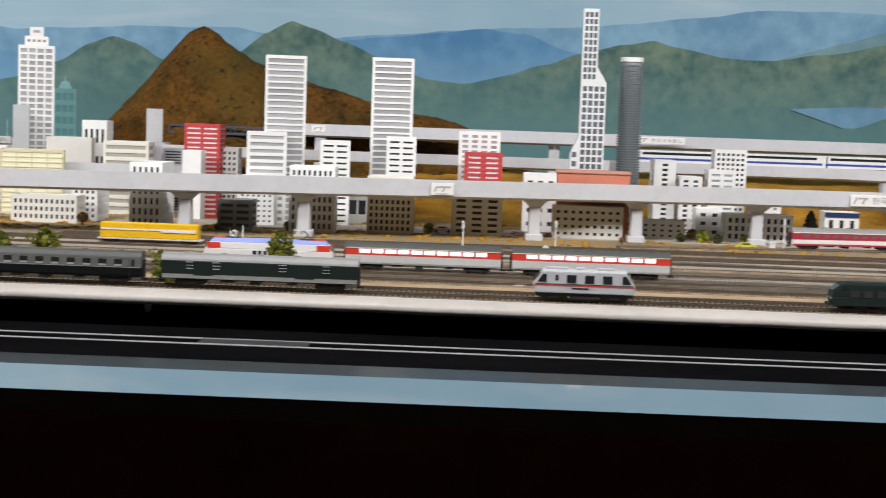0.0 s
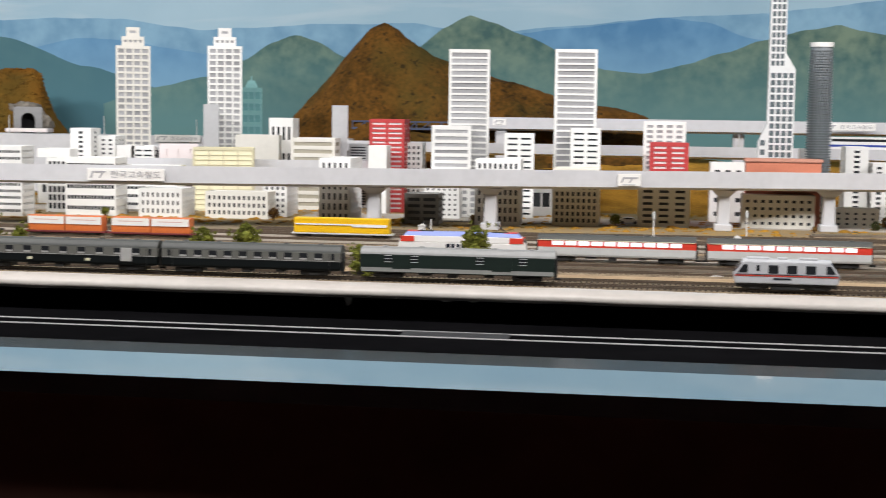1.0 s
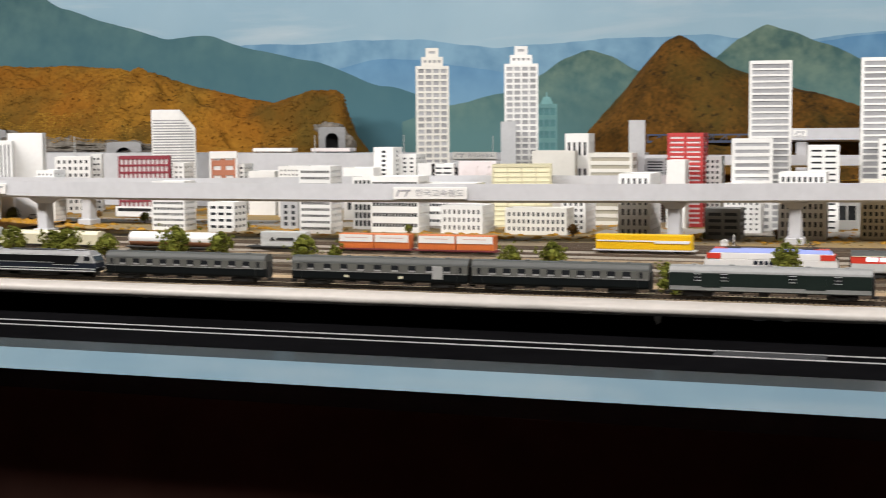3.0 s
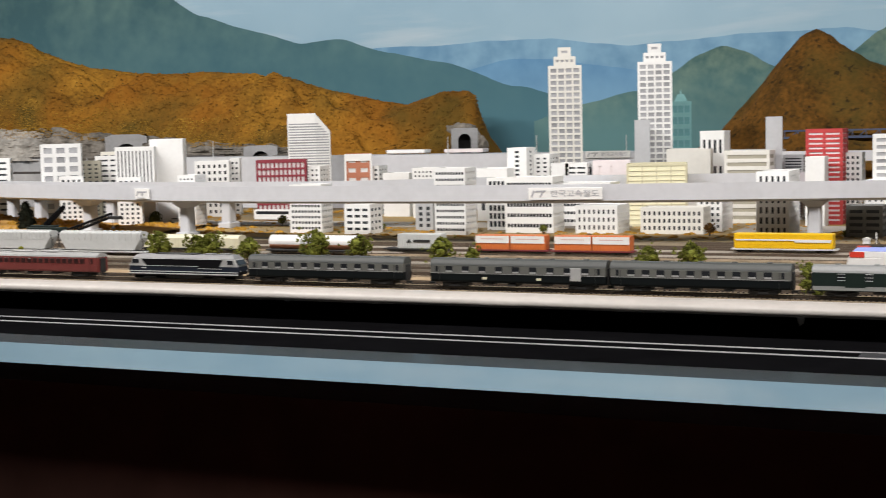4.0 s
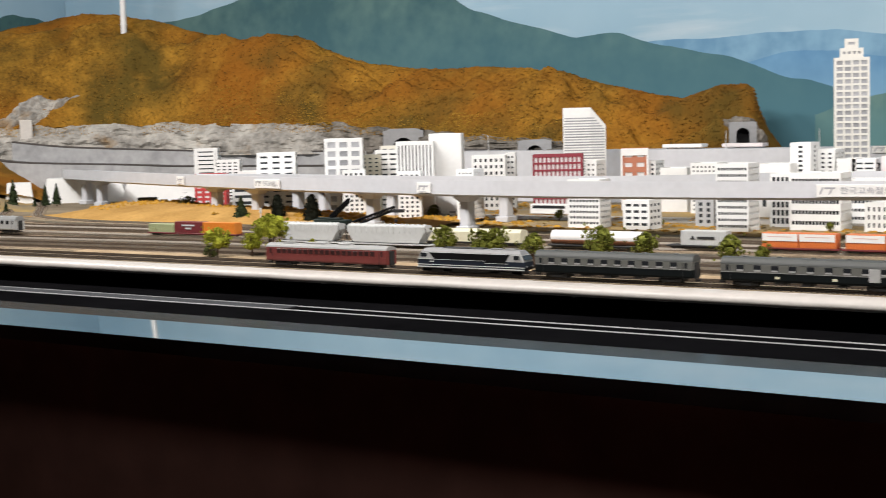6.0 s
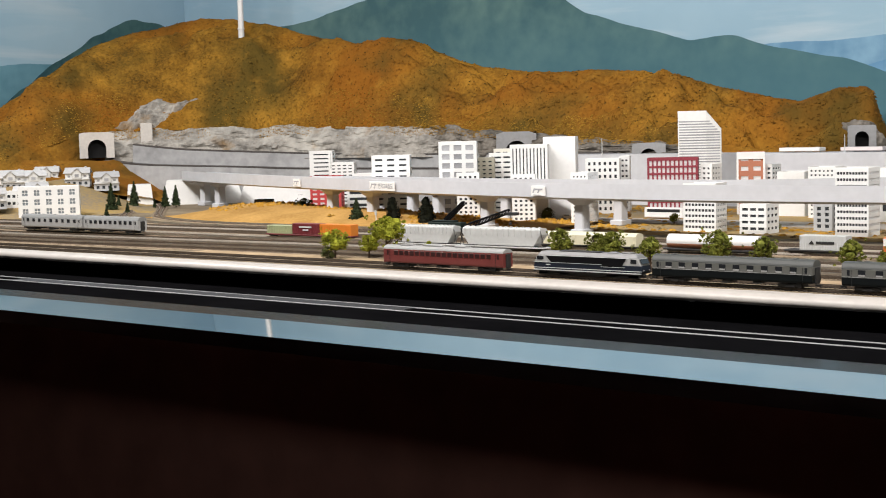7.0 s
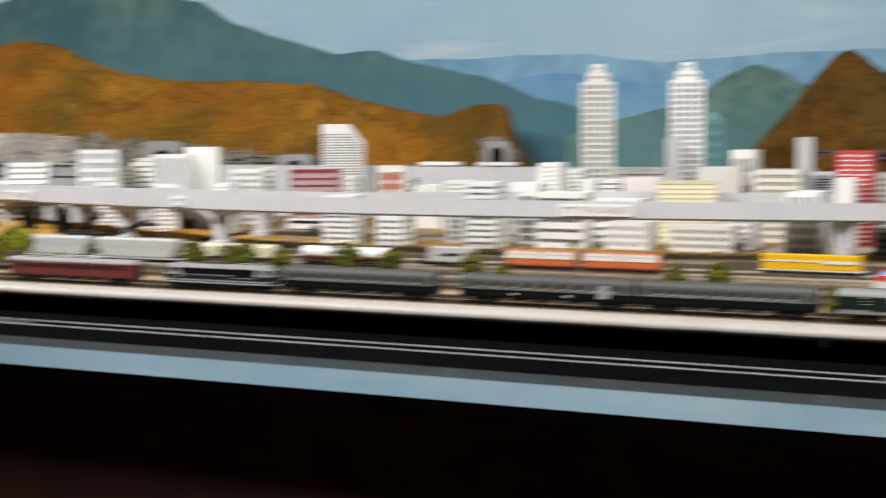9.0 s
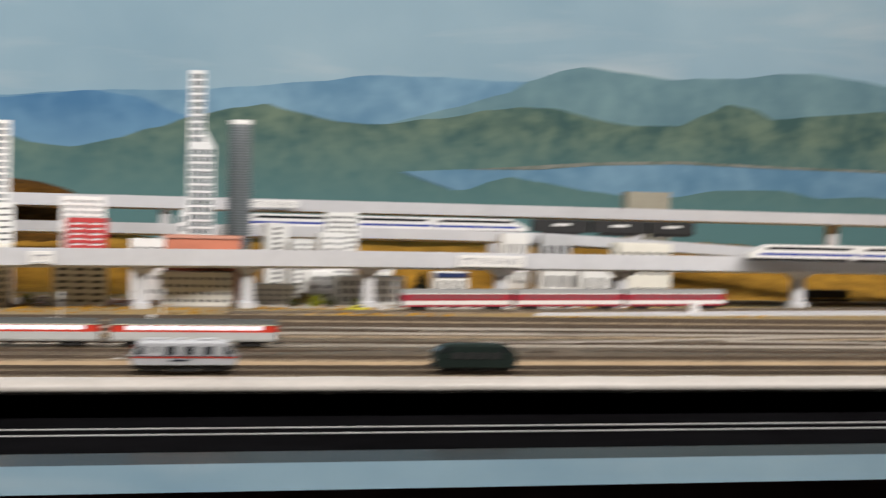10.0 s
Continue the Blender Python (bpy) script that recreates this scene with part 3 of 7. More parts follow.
def peak_point(x, v):
    h = float(np.interp(x, [-1.45, -1.2, -1.153, -1.077, -1.003, -0.956, -0.91, -0.864, -0.819, -0.746, -0.656, -0.558, -0.461, -0.357, -0.219, -0.134, -0.067, 0.2], [0.02, 0.24, 0.3, 0.383, 0.473, 0.517, 0.543, 0.526, 0.486, 0.432, 0.408, 0.376, 0.349, 0.312, 0.285, 0.27, 0.246, 0.02]))
    y = 4.96 - 0.72 * v
    k = abs(v - 0.48) / 0.52
    z = h * (1 - smooth(0.0, 1.0, k) * (0.8 if v < 0.48 else 1.0))
    return Vector((x, y, z + (0.35 + 0.65 * smooth(0, 0.3, k)) * (0.03 * fbm(x * 5, y * 5, 8.0) + 0.016 * fbm(x * 16, y * 16, 3.0, 4))))


sheet(bm, [[peak_point(-1.5 + 1.75 * i / 260, 1 - j / 90) for j in range(91)] for i in range(261)])
part("slope", bm, PEAKM, peak, smooth=True)


def portal(x, y, z, w, h, ow, oh, m, rz, label):
    """A tunnel mouth: a wall with an arched opening and a black panel for the dark inside."""
    t = thing("tunnel_portal", (x, y, z), label, "tunnel portal", "tunnel portals", rz)
    bm = bmesh.new()
    arch = [(-ow / 2, 0)] + [(-ow / 2 * math.cos(math.pi * i / 14), oh - ow / 2 + ow / 2 * math.sin(math.pi * i / 14)) for i in range(15)] + [(ow / 2, 0)]
    outer = []
    for ax, az in arch:
        if az <= 0:
            outer.append((math.copysign(w / 2, ax), 0))
        else:
            a = math.atan2(az - oh * 0.45, ax)
            k = min(w / 2 / max(1e-6, abs(math.cos(a))), (h - oh * 0.45) / max(1e-6, math.sin(a)) if math.sin(a) > 0 else 9, 9)
            outer.append((max(-w / 2, min(w / 2, k * math.cos(a))), max(0, min(h, oh * 0.45 + k * math.sin(a)))))
    for y0 in (0,):
        for (a, b), (c, d) in zip(zip(arch, arch[1:]), zip(outer, outer[1:])):
            quad(bm, (a[0], 0, a[1]), (b[0], 0, b[1]), (d[0], 0, d[1]), (c[0], 0, c[1]))
            quad(bm, (a[0], 0, a[1]), (a[0], 0.05, a[1]), (b[0], 0.05, b[1]), (b[0], 0, b[1]))
    quad(bm, (-w / 2, 0, h), (w / 2, 0, h), (w / 2, 0.05, h), (-w / 2, 0.05, h))
    quad(bm, (-w / 2, 0, 0), (-w / 2, 0, h), (-w / 2, 0.05, h), (-w / 2, 0.05, 0))
    quad(bm, (w / 2, 0, 0), (w / 2, 0.05, 0), (w / 2, 0.05, h), (w / 2, 0, h))
    bmesh.ops.recalc_face_normals(bm, faces=bm.faces)
    part("headwall", bm, m, t)
    # A flat black panel stands in for the shade inside the tunnel.
    bm = bmesh.new()
    box(bm, -ow * 0.52, ow * 0.52, 0.04, 0.045, 0, oh * 1.02)
    part("shade_panel", bm, TUNNEL_SHADE, t, "black panel standing in for the dark of the tunnel")


portal(-5.277, 3.884, 0.194, 0.148, 0.112, 0.078, 0.08, PORTAL, 52, "cream concrete tunnel portal at the foot of the hill")
abut = thing("abutment", (-5.215, 4.11, 0.25), "pale concrete abutment beside the upper line", "abutment", rz=50)
bm = bmesh.new()
box(bm, -0.026, 0.026, 0, 0.05, 0, 0.092, bevel=0.002)
part("wall", bm, PORTAL, abut)
portal(-3.45, 4.47, 0.18, 0.155, 0.085, 0.085, 0.05, CONCD, 38, "grey concrete tunnel portal behind the city")
portal(-2.83, 4.42, 0.165, 0.12, 0.05, 0.06, 0.03, CONCD, 30, "grey tunnel portal behind the city, half hidden")
portal(-2.068, 4.5, 0.175, 0.09, 0.086, 0.044, 0.066, CONCD, 24, "small grey tunnel portal in the rock at the hill's end")


# ---- retaining walls and ramps under the rock face ----
def ribbon(name, line, profile, m, label, category, kind="", parent=None):
    """A profile (offset outwards, height) swept along a plan line."""
    bm = bmesh.new()
    rows = []
    for i, (x, y, z) in enumerate(line):
        p, q = line[max(0, i - 1)], line[min(len(line) - 1, i + 1)]
        d = Vector((q[0] - p[0], q[1] - p[1], 0)).normalized()
        n = Vector((d.y, -d.x, 0))
        rows.append([Vector((x, y, z)) + n * o + Vector((0, 0, h)) for o, h in profile])
    vs = [[bm.verts.new(p) for p in r] for r in rows]
    k = len(profile)
    for a, b in zip(vs, vs[1:]):
        for j in range(k):
            bm.faces.new((a[j], a[(j + 1) % k], b[(j + 1) % k], b[j]))
    bm.faces.new(vs[0])
    bm.faces.new(vs[-1][::-1])
    bmesh.ops.recalc_face_normals(bm, faces=bm.faces)
    if parent:
        return part(name, bm, m, parent, label)
    return solo(name, bm, m, label, category, kind=kind)


def arc_line(points, n=60):
    """A smooth plan line through a few places."""
    pts = [Vector(p) for p in points]
    pts = [pts[0] * 2 - pts[1]] + pts + [pts[-1] * 2 - pts[-2]]
    out = []
    for i in range(1, len(pts) - 2):
        a, b, c, d = pts[i - 1:i + 3]
        for j in range(n // (len(pts) - 3)):
            t = j / (n // (len(pts) - 3))
            out.append(0.5 * (2 * b + (c - a) * t + (2 * a - 5 * b + 4 * c - d) * t * t + (3 * b - a - 3 * c + d) * t ** 3))
    out.append(pts[-2])
    return [tuple(p) for p in out]


UPPER = arc_line([(-5.2, 4.03, 0.245), (-5.083, 4.123, 0.226), (-4.985, 4.191, 0.215), (-4.777, 4.343, 0.2), (-4.563, 4.474, 0.188), (-4.2, 4.54, 0.179), (-3.7, 4.53, 0.177), (-3.0, 4.5, 0.175)], 90)
LOWER = arc_line([(-5.24, 3.92, 0.178), (-5.07, 3.98, 0.159), (-4.9, 4.1, 0.148), (-4.7, 4.255, 0.137), (-4.49, 4.32, 0.128), (-4.0, 4.36, 0.125), (-3.3, 4.36, 0.125)], 90)
WALLM = mat("stained_grey_plaster_wall", (0.3, 0.3, 0.3), 0.85, var=0.22, scale=5, other=(0.44, 0.435, 0.43), fine=6, bump=0.0015)
RAILM = mat("dark_rail", (0.09, 0.08, 0.075), 0.45, metal=0.4, var=0.2, scale=20)
ribbon("upper_ramp", UPPER, [(0.045, 0.0), (-0.14, 0.0), (-0.14, -0.26), (0.06, -0.26)], WALLM, "upper railway ledge with a stained grey retaining wall", "retaining wall", "structure")
ribbon("upper_ramp_track", UPPER, [(0.045, 0.0005), (0.045, 0.007), (-0.01, 0.007), (-0.01, 0.0005)], RAILM, "dark track bed on the upper ledge", "track", "structure")
ribbon("lower_ramp", LOWER, [(0.045, 0.0), (-0.2, 0.0), (-0.2, -0.22), (0.06, -0.22)], WALLM, "lower railway ledge with a stained grey retaining wall", "retaining wall", "structure")
ribbon("lower_ramp_track", LOWER, [(0.045, 0.0005), (0.045, 0.007), (-0.01, 0.007), (-0.01, 0.0005)], RAILM, "dark track bed on the lower ledge", "track", "structure")


# ---- viaducts ----
def viaduct_y(x):
    if x < -1.9:
        return 3.0 + 0.185 * (-1.9 - x) ** 1.5
    if x < -1.3:
        return 3.0 + 0.06 * (x + 1.9) ** 2
    return min(3.0216 + 0.072 * (x + 1.3) + 0.125 * smooth(-1.3, 0.8, x) * 2, 9) + 0.02 * smooth(0.8, 2, x)


def viaduct(name, line, top, depth, face, piers, label, pier_w=0.045, m=CONC, z0=0.0, rim=0.004, cap=True):
    v = thing(name, (0, 0, 0), label, "viaduct", kind="structure")
    ribbon("deck", [(p[0], p[1], p[2] if len(p) > 2 else top) for p in line], [(0, rim), (0, -face), (-0.02, -face - 0.006), (-depth + 0.02, -face - 0.006), (-depth, -face), (-depth, -0.001), (-0.004, -0.001), (-0.004, rim)],
           m, "", "", parent=v)
    for px, py in piers:
        bm = bmesh.new()
        cy = py + 0.05
        zt = top - face - 0.006
        w = pier_w / 2
        box(bm, px - w * 0.64, px + w * 0.64, cy - 0.018, cy + 0.018, z0 + 0.014, zt - (0.012 if cap else 0.0005), bevel=0.003, taper=0.06 if cap else 0.0)
        box(bm, px - w * 0.9, px + w * 0.9, cy - 0.026, cy + 0.026, z0, z0 + 0.0165, bevel=0.002)
        if not cap:
            part("pier", bm, m, v)
            continue
        lo, hi = zt - 0.0145, zt - 0.0005
        vs = [bm.verts.new((px + sx * (w * 0.6 if z == lo else w * 1.25), cy + sy * (0.0165 if z == lo else 0.03), z)) for z in (lo, hi) for sx, sy in ((-1, -1), (1, -1), (1, 1), (-1, 1))]
        for ids in ((3, 2, 1, 0), (4, 5, 6, 7), (0, 1, 5, 4), (1, 2, 6, 5), (2, 3, 7, 6), (3, 0, 4, 7)):
            bm.faces.new([vs[i] for i in ids])
        part("pier", bm, m, v)
    return v


VX = [-4.72 + 0.08 * i for i in range(106)]
front_line = [(x, viaduct_y(x)) for x in VX]
pier_x = [-4.55, -4.38, -3.42, -3.17, -2.6, -2.235, -0.66, -0.405, 0.115, 0.355, 0.645, 0.98, 1.3, 1.81, 2.3]
viaduct("viaduct", front_line, 0.129, 0.14, 0.029, [(x, viaduct_y(x)) for x in pier_x], "long light grey concrete railway viaduct on flared piers", rim=0.008)
def rear_y(x):
    return viaduct_y(x) + 0.36 - 0.14 * smooth(-1.9, -3.2, x) - 0.09 * smooth(-3.2, -3.7, x) + 0.28 * smooth(-2.1, -1.3, x)


rear_line = [(x, rear_y(x)) for x in VX if -3.72 < x < -0.7]
viaduct("viaduct", rear_line, 0.128, 0.12, 0.026, [(x, rear_y(x)) for x in (-3.2, -3.06, -2.75, -2.33)], "second grey viaduct just behind the first")
back_line = [(-2.2 + 0.1 * i, 4.28 - 0.10 * smooth(-1.6, 1.0, -2.2 + 0.1 * i)) for i in range(60)]
viaduct("viaduct", [(x, y + 0.1) for x, y in back_line if x > -0.62], 0.245, 0.12, 0.03, [(x, 4.3) for x in (-0.5, 0.2, 1.19, 1.65, 2.32, 3.1)], "high grey viaduct in front of the painted hills", 0.05, cap=False)
bend = arc_line([(1.0, 4.062, 0.172), (1.3, 4.03, 0.167), (1.7, 3.87, 0.152), (2.05, 3.69, 0.137), (2.35, 3.62, 0.13)], 32)
viaduct("viaduct", [(x, y - 0.12, 0.172) for x, y in back_line if -1.4 < x < 0.95] + bend, 0.172, 0.14, 0.025, [(x, 4.12) for x in (-1.2, -0.6, 0.0, 0.6)], "lower grey viaduct at the back of the city, sloping down to the front one", 0.05, cap=False)
TRUSS = mat("dark_blue_bridge_paint", (0.05, 0.065, 0.11), 0.5, var=0.15, scale=30)
bridge = thing("truss_bridge", (-0.8, 4.4, 0.206), "dark blue model truss bridge in front of the brown peak", "bridge")
bm = bmesh.new()
box(bm, -0.17, 0.17, 0.0, 0.08, 0.0, 0.007)
part("deck", bm, TRUSS, bridge)
for side in (0.0, 0.076):
    bm = bmesh.new()
    box(bm, -0.17, 0.17, side, side + 0.004, 0.022, 0.027)
    part("top_chord", bm, TRUSS, bridge)
    for i in range(17):
        a = -0.168 + 0.02 * i
        bm = bmesh.new()
        rod(bm, (a, side + 0.002, 0.006), (a + (0.02 if i % 2 else 0.0), side + 0.002, 0.024), 0.0018, seg=5)
        part("brace", bm, TRUSS, bridge)
for e in (-0.15, 0.15):
    bm = bmesh.new()
    box(bm, e - 0.015, e + 0.015, 0.02, 0.06, -0.206, 0.0)
    part("pier", bm, CONC, bridge)
ribbon("embankment_wall", [(-3.3 + 0.06 * i, 4.33 - 0.03 * math.sin(i * 0.06), 0.177) for i in range(40)], [(0, 0), (0, -0.055), (0.004, -0.177), (-0.14, -0.177), (-0.14, 0)], CONC, "grey concrete railway embankment behind the city", "retaining wall", "structure")


def words(parent, text, x, z, height, width):
    """Raised lettering on a panel that faces the visitors, drawn to the given width."""
    curve = bpy.data.curves.new("lettering", "FONT")
    curve.body, curve.size, curve.extrude, curve.resolution_u = text, height, 0.0003, 2
    ob = bpy.data.objects.new("lettering", curve)
    me = bpy.data.meshes.new_from_object(ob)
    bpy.data.objects.remove(ob)
    bpy.data.curves.remove(curve)
    me.name = "lettering"
    xs = [v.co.x for v in me.vertices]
    k = width / max(1e-6, max(xs) - min(xs))
    for v in me.vertices:
        v.co = Vector((x + (v.co.x - min(xs)) * k, -0.0046 - v.co.z, z + v.co.y))
    me.materials.clear()
    me.materials.append(SIGNG)
    out = new("lettering", me)
    out.parent = parent
    return tagged(out, "grey lettering")


def sign(x, y, z, w, h, wide, label):
    """A white panel on the viaduct, with grey lettering."""
    s = thing("sign", (x, y, z), label, "sign", "signs on the viaduct")
    bm = bmesh.new()
    box(bm, -w / 2, w / 2, -0.004, 0, -h / 2, h / 2, bevel=0.0008)
    part("panel", bm, SIGNW, s)
    bm = bmesh.new()
    k = w / 2 - 0.006
    if wide:  # a slanting mark, then syllable blocks
        prism(bm, [(-k + 0.0, -h * .28), (-k + 0.006, h * .28), (-k + 0.010, h * .28), (-k + 0.004, -h * .28)], -0.0048, -0.0041)
        prism(bm, [(-k + 0.012, h * .28), (-k + 0.036, h * .28), (-k + 0.034, h * .14), (-k + 0.010, h * .14)], -0.0048, -0.0041)
        prism(bm, [(-k + 0.02, -h * .28), (-k + 0.024, -h * .28), (-k + 0.03, h * .12), (-k + 0.026, h * .12)], -0.0048, -0.0041)
        words(s, "한국고속철도", -k + 0.046, -h * 0.2, h * 0.62, k * 2 - 0.048)
    else:
        prism(bm, [(-k, -h * .2), (-k + 0.005, h * .24), (-k + 0.009, h * .24), (-k + 0.004, -h * .2)], -0.0048, -0.0041)
        prism(bm, [(-k + 0.01, h * .24), (k, h * .24), (k - 0.004, h * .1), (-k + 0.008, h * .1)], -0.0048, -0.0041)
        prism(bm, [(-k + 0.018, -h * .2), (-k + 0.022, -h * .2), (-k + 0.027, h * .1), (-k + 0.023, h * .1)], -0.0048, -0.0041)
        box(bm, -k * .8, k * .6, -0.0048, -0.0041, -h * .4, -h * .34)
    part("lettering", bm, SIGNG, s, "grey lettering")


for sx, wide in ((-3.587, 0), (-3.047, 1), (-2.348, 0), (-1.184, 1), (-0.098, 0), (0.94, 1)):
    w = (0.14 if sx < -2 else 0.17) if wide else 0.052
    y = min(viaduct_y(sx - w / 2), viaduct_y(sx + w / 2), viaduct_y(sx))
    d = (viaduct_y(sx + 0.02) - viaduct_y(sx - 0.02)) / 0.04
    sign(sx, viaduct_y(sx) - 0.002 - abs(d) * w * 0.5 * 0.1, 0.1165, w, 0.0275, wide, "white sign with a slanted mark and grey lettering on the viaduct" if wide else "small white sign with a slanted grey mark on the viaduct")
    bpy.context.view_layer.update()
for ob in [o for o in scene.objects if o.name.split(".")[0] == "sign"]:
    x = ob.location.x
    ob.rotation_euler.z = math.atan((viaduct_y(x + 0.05) - viaduct_y(x - 0.05)) / 0.1)
sign(0.5, 4.252, 0.235, 0.15, 0.02, 1, "white sign on the high back viaduct")
sign(-0.5, 4.285, 0.235, 0.04, 0.02, 0, "small white sign on the high back viaduct")
sign(-1.494, 4.2995, 0.17, 0.145, 0.022, 1, "white sign with grey lettering on the back embankment")


# ---- city ----
def face(bw, rows_bm, o, u, n, W, H, rows, cols, fw, fh, top, foot, side, rec=0.003):
    """A wall with window openings: o lower corner, u along it, n inwards."""
    o, u, n = Vector(o), Vector(u), Vector(n)
    up = Vector((0, 0, 1))

    def q(x0, x1, z0, z1, d=0.0, bm=bw):
        quad(bm, *[o + u * x + up * z + n * d for x, z in ((x0, z0), (x1, z0), (x1, z1), (x0, z1))])

    if not rows:
        return q(0, W, 0, H)
    ch, cw = (H - top - foot) / rows, (W - 2 * side) / cols
    wh, ww = ch * fh, cw * fw
    zs = 0.0
    for r in range(rows):
        z0 = foot + ch * r + (ch - wh) / 2
        z1 = z0 + wh
        q(0, W, zs, z0)
        xs = 0.0
        for c in range(cols):
            x0 = side + cw * c + (cw - ww) / 2
            x1 = x0 + ww
            q(xs, x0, z0, z1)
            for a, b in (((x0, z0), (x1, z0)), ((x1, z0), (x1, z1)), ((x1, z1), (x0, z1)), ((x0, z1), (x0, z0))):
                quad(bw, o + u * a[0] + up * a[1], o + u * a[0] + up * a[1] + n * rec, o + u * b[0] + up * b[1] + n * rec, o + u * b[0] + up * b[1])
            q(x0, x1, z0, z1, rec * 0.9, rows_bm[r])
            xs = x1
        q(xs, W, z0, z1)
        zs = z1
    q(0, W, zs, H)


SHARED = {}


def shared(parent, name, size, m, at, bevel=0.0):
    """A repeated small piece: one mesh for all of its kind."""
    key = (name, size, m.name)
    if key not in SHARED:
        bm = bmesh.new()
        x, y, z = size
        box(bm, -x / 2, x / 2, -y / 2, y / 2, -z / 2, z / 2, bevel=bevel)
        me = bpy.data.meshes.new(name)
        bm.to_mesh(me)
        bm.free()
        me.materials.append(m)
        SHARED[key] = me
    ob = new(name, SHARED[key])
    ob.parent, ob.location = parent, at
    return ob




def block(parent, x0, x1, y0, y1, z0, z1, rows, cols, fw=0.5, fh=0.5, wall=None, pane=None, top=None, foot=None, side=None, scols=None, cap=True):
    W, D, H = x1 - x0, y1 - y0, z1 - z0
    wall, pane = wall or WHITE, pane or PANE
    top = 0.006 if top is None else top
    foot = 0.006 if foot is None else foot
    side = 0.004 if side is None else side
    bw = bmesh.new()
    rb = [bmesh.new() for _ in range(rows)]
    sc = scols if scols is not None else max(1, round(cols * D / W)) if rows else 0
    face(bw, rb, (x0, y0, z0), (1, 0, 0), (0, 1, 0), W, H, rows, cols, fw, fh, top, foot, side)
    face(bw, rb, (x1, y0, z0), (0, 1, 0), (-1, 0, 0), D, H, rows if sc else 0, sc, fw, fh, top, foot, side)
    face(bw, rb, (x0, y1, z0), (0, -1, 0), (1, 0, 0), D, H, rows if sc else 0, sc, fw, fh, top, foot, side)
    face(bw, rb, (x1, y1, z0), (-1, 0, 0), (0, -1, 0), W, H, 0, 0, fw, fh, top, foot, side)
    if cap:  # a roof sunk behind a low parapet
        t = min(0.0025, W * 0.1)
        quad(bw, (x0 + t, y0 + t, z1 - 0.002), (x1 - t, y0 + t, z1 - 0.002), (x1 - t, y1 - t, z1 - 0.002), (x0 + t, y1 - t, z1 - 0.002))
        for a, b in (((x0, y0), (x1, y0)), ((x1, y0), (x1, y1)), ((x1, y1), (x0, y1)), ((x0, y1), (x0, y0))):
            ins = lambda p: (p[0] + (t if p[0] == x0 else -t), p[1] + (t if p[1] == y0 else -t))
            ia, ib = ins(a), ins(b)
            quad(bw, (*a, z1), (*b, z1), (*ib, z1), (*ia, z1))
            quad(bw, (*ia, z1), (*ib, z1), (*ib, z1 - 0.002), (*ia, z1 - 0.002))
    else:
        quad(bw, (x0, y0, z1), (x1, y0, z1), (x1, y1, z1), (x0, y1, z1))
    part("shell", bw, wall, parent)
    single = rows and (cols == 1 or (W - 2 * side) / cols * fw > 0.0125)
    if single:  # each window of the front by itself
        cw, chh = (W - 2 * side) / cols, (H - top - foot) / rows
        for r in range(rows):
            for c in range(cols):
                shared(parent, "window", (round(cw * fw, 4), 0.0006, round(chh * fh, 4)), pane, (x0 + side + cw * (c + 0.5), y0 + 0.0022, z0 + foot + chh * (r + 0.5)))
    if rows:
        whole = bmesh.new()
        for b in rb:
            me = bpy.data.meshes.new("row")
            b.to_mesh(me)
            whole.from_mesh(me)
            bpy.data.meshes.remove(me)
        part("glazing", whole, pane, parent, kind="stuff")
    for b in rb:
        b.free()


def building(x0, x1, y, z, depth, rows, cols, label, fw=0.5, fh=0.5, wall=None, pane=None, rz=0.0, name="model_building", **kw):
    t = thing(name, ((x0 + x1) / 2, y, 0), label, "building", "city buildings", rz)
    w = (x1 - x0) / 2
    block(t, -w, w, 0, depth, 0, z, rows, cols, fw, fh, wall, pane, **kw)
    return t


building(-1.273, -1.165, 3.35, 0.070, 0.1, 3, 8, "white three-storey model building with narrow windows", fw=0.42, fh=0.55)
building(-1.110, -0.955, 3.36, 0.065, 0.07, 3, 12, "long low ivory model building with upright windows", fw=0.5, fh=0.55, wall=TOWERC)
building(-1.215, -1.06, 3.6, 0.163, 0.1, 12, 4, "pale yellow panelled model building", fw=0.93, fh=0.88, wall=PALEG, pane=PALE, scols=2, rz=14)
building(-0.993, -0.931, 3.45, 0.112, 0.11, 7, 4, "white model apartment block with square windows", fw=0.5, fh=0.5)
building(-0.990, -0.872, 3.72, 0.190, 0.07, 9, 1, "white model block with brown ribbon windows", fw=0.94, fh=0.5, wall=TOWERC, pane=OLIVE)
building(-0.808, -0.734, 3.265, 0.153, 0.13, 6, 5, "white model block with tall slot windows", fw=0.45, fh=0.62, wall=WHITE)
building(-0.897, -0.855, 3.8, 0.276, 0.05, 0, 0, "plain grey model tower slab", wall=GREYC, rz=13)
building(-0.776, -0.684, 3.7, 0.242, 0.08, 19, 2, "red model tower with white window bands", fw=0.82, fh=0.42, wall=REDC, pane=PANEW)
building(-0.863, -0.810, 3.85, 0.173, 0.06, 22, 1, "grey striped model block", fw=0.94, fh=0.5, wall=GREYC)
building(-0.763, -0.716, 3.62, 0.175, 0.06, 0, 0, "plain white model block")
building(-1.207, -1.085, 3.95, 0.191, 0.1, 0, 0, "pale grey hall building with a plain front", wall=TOWERC, rz=10)
building(-1.138, -1.068, 4.05, 0.239, 0.07, 3, 4, "white model block with dark windows under a flat roof", fw=0.5, fh=0.5)
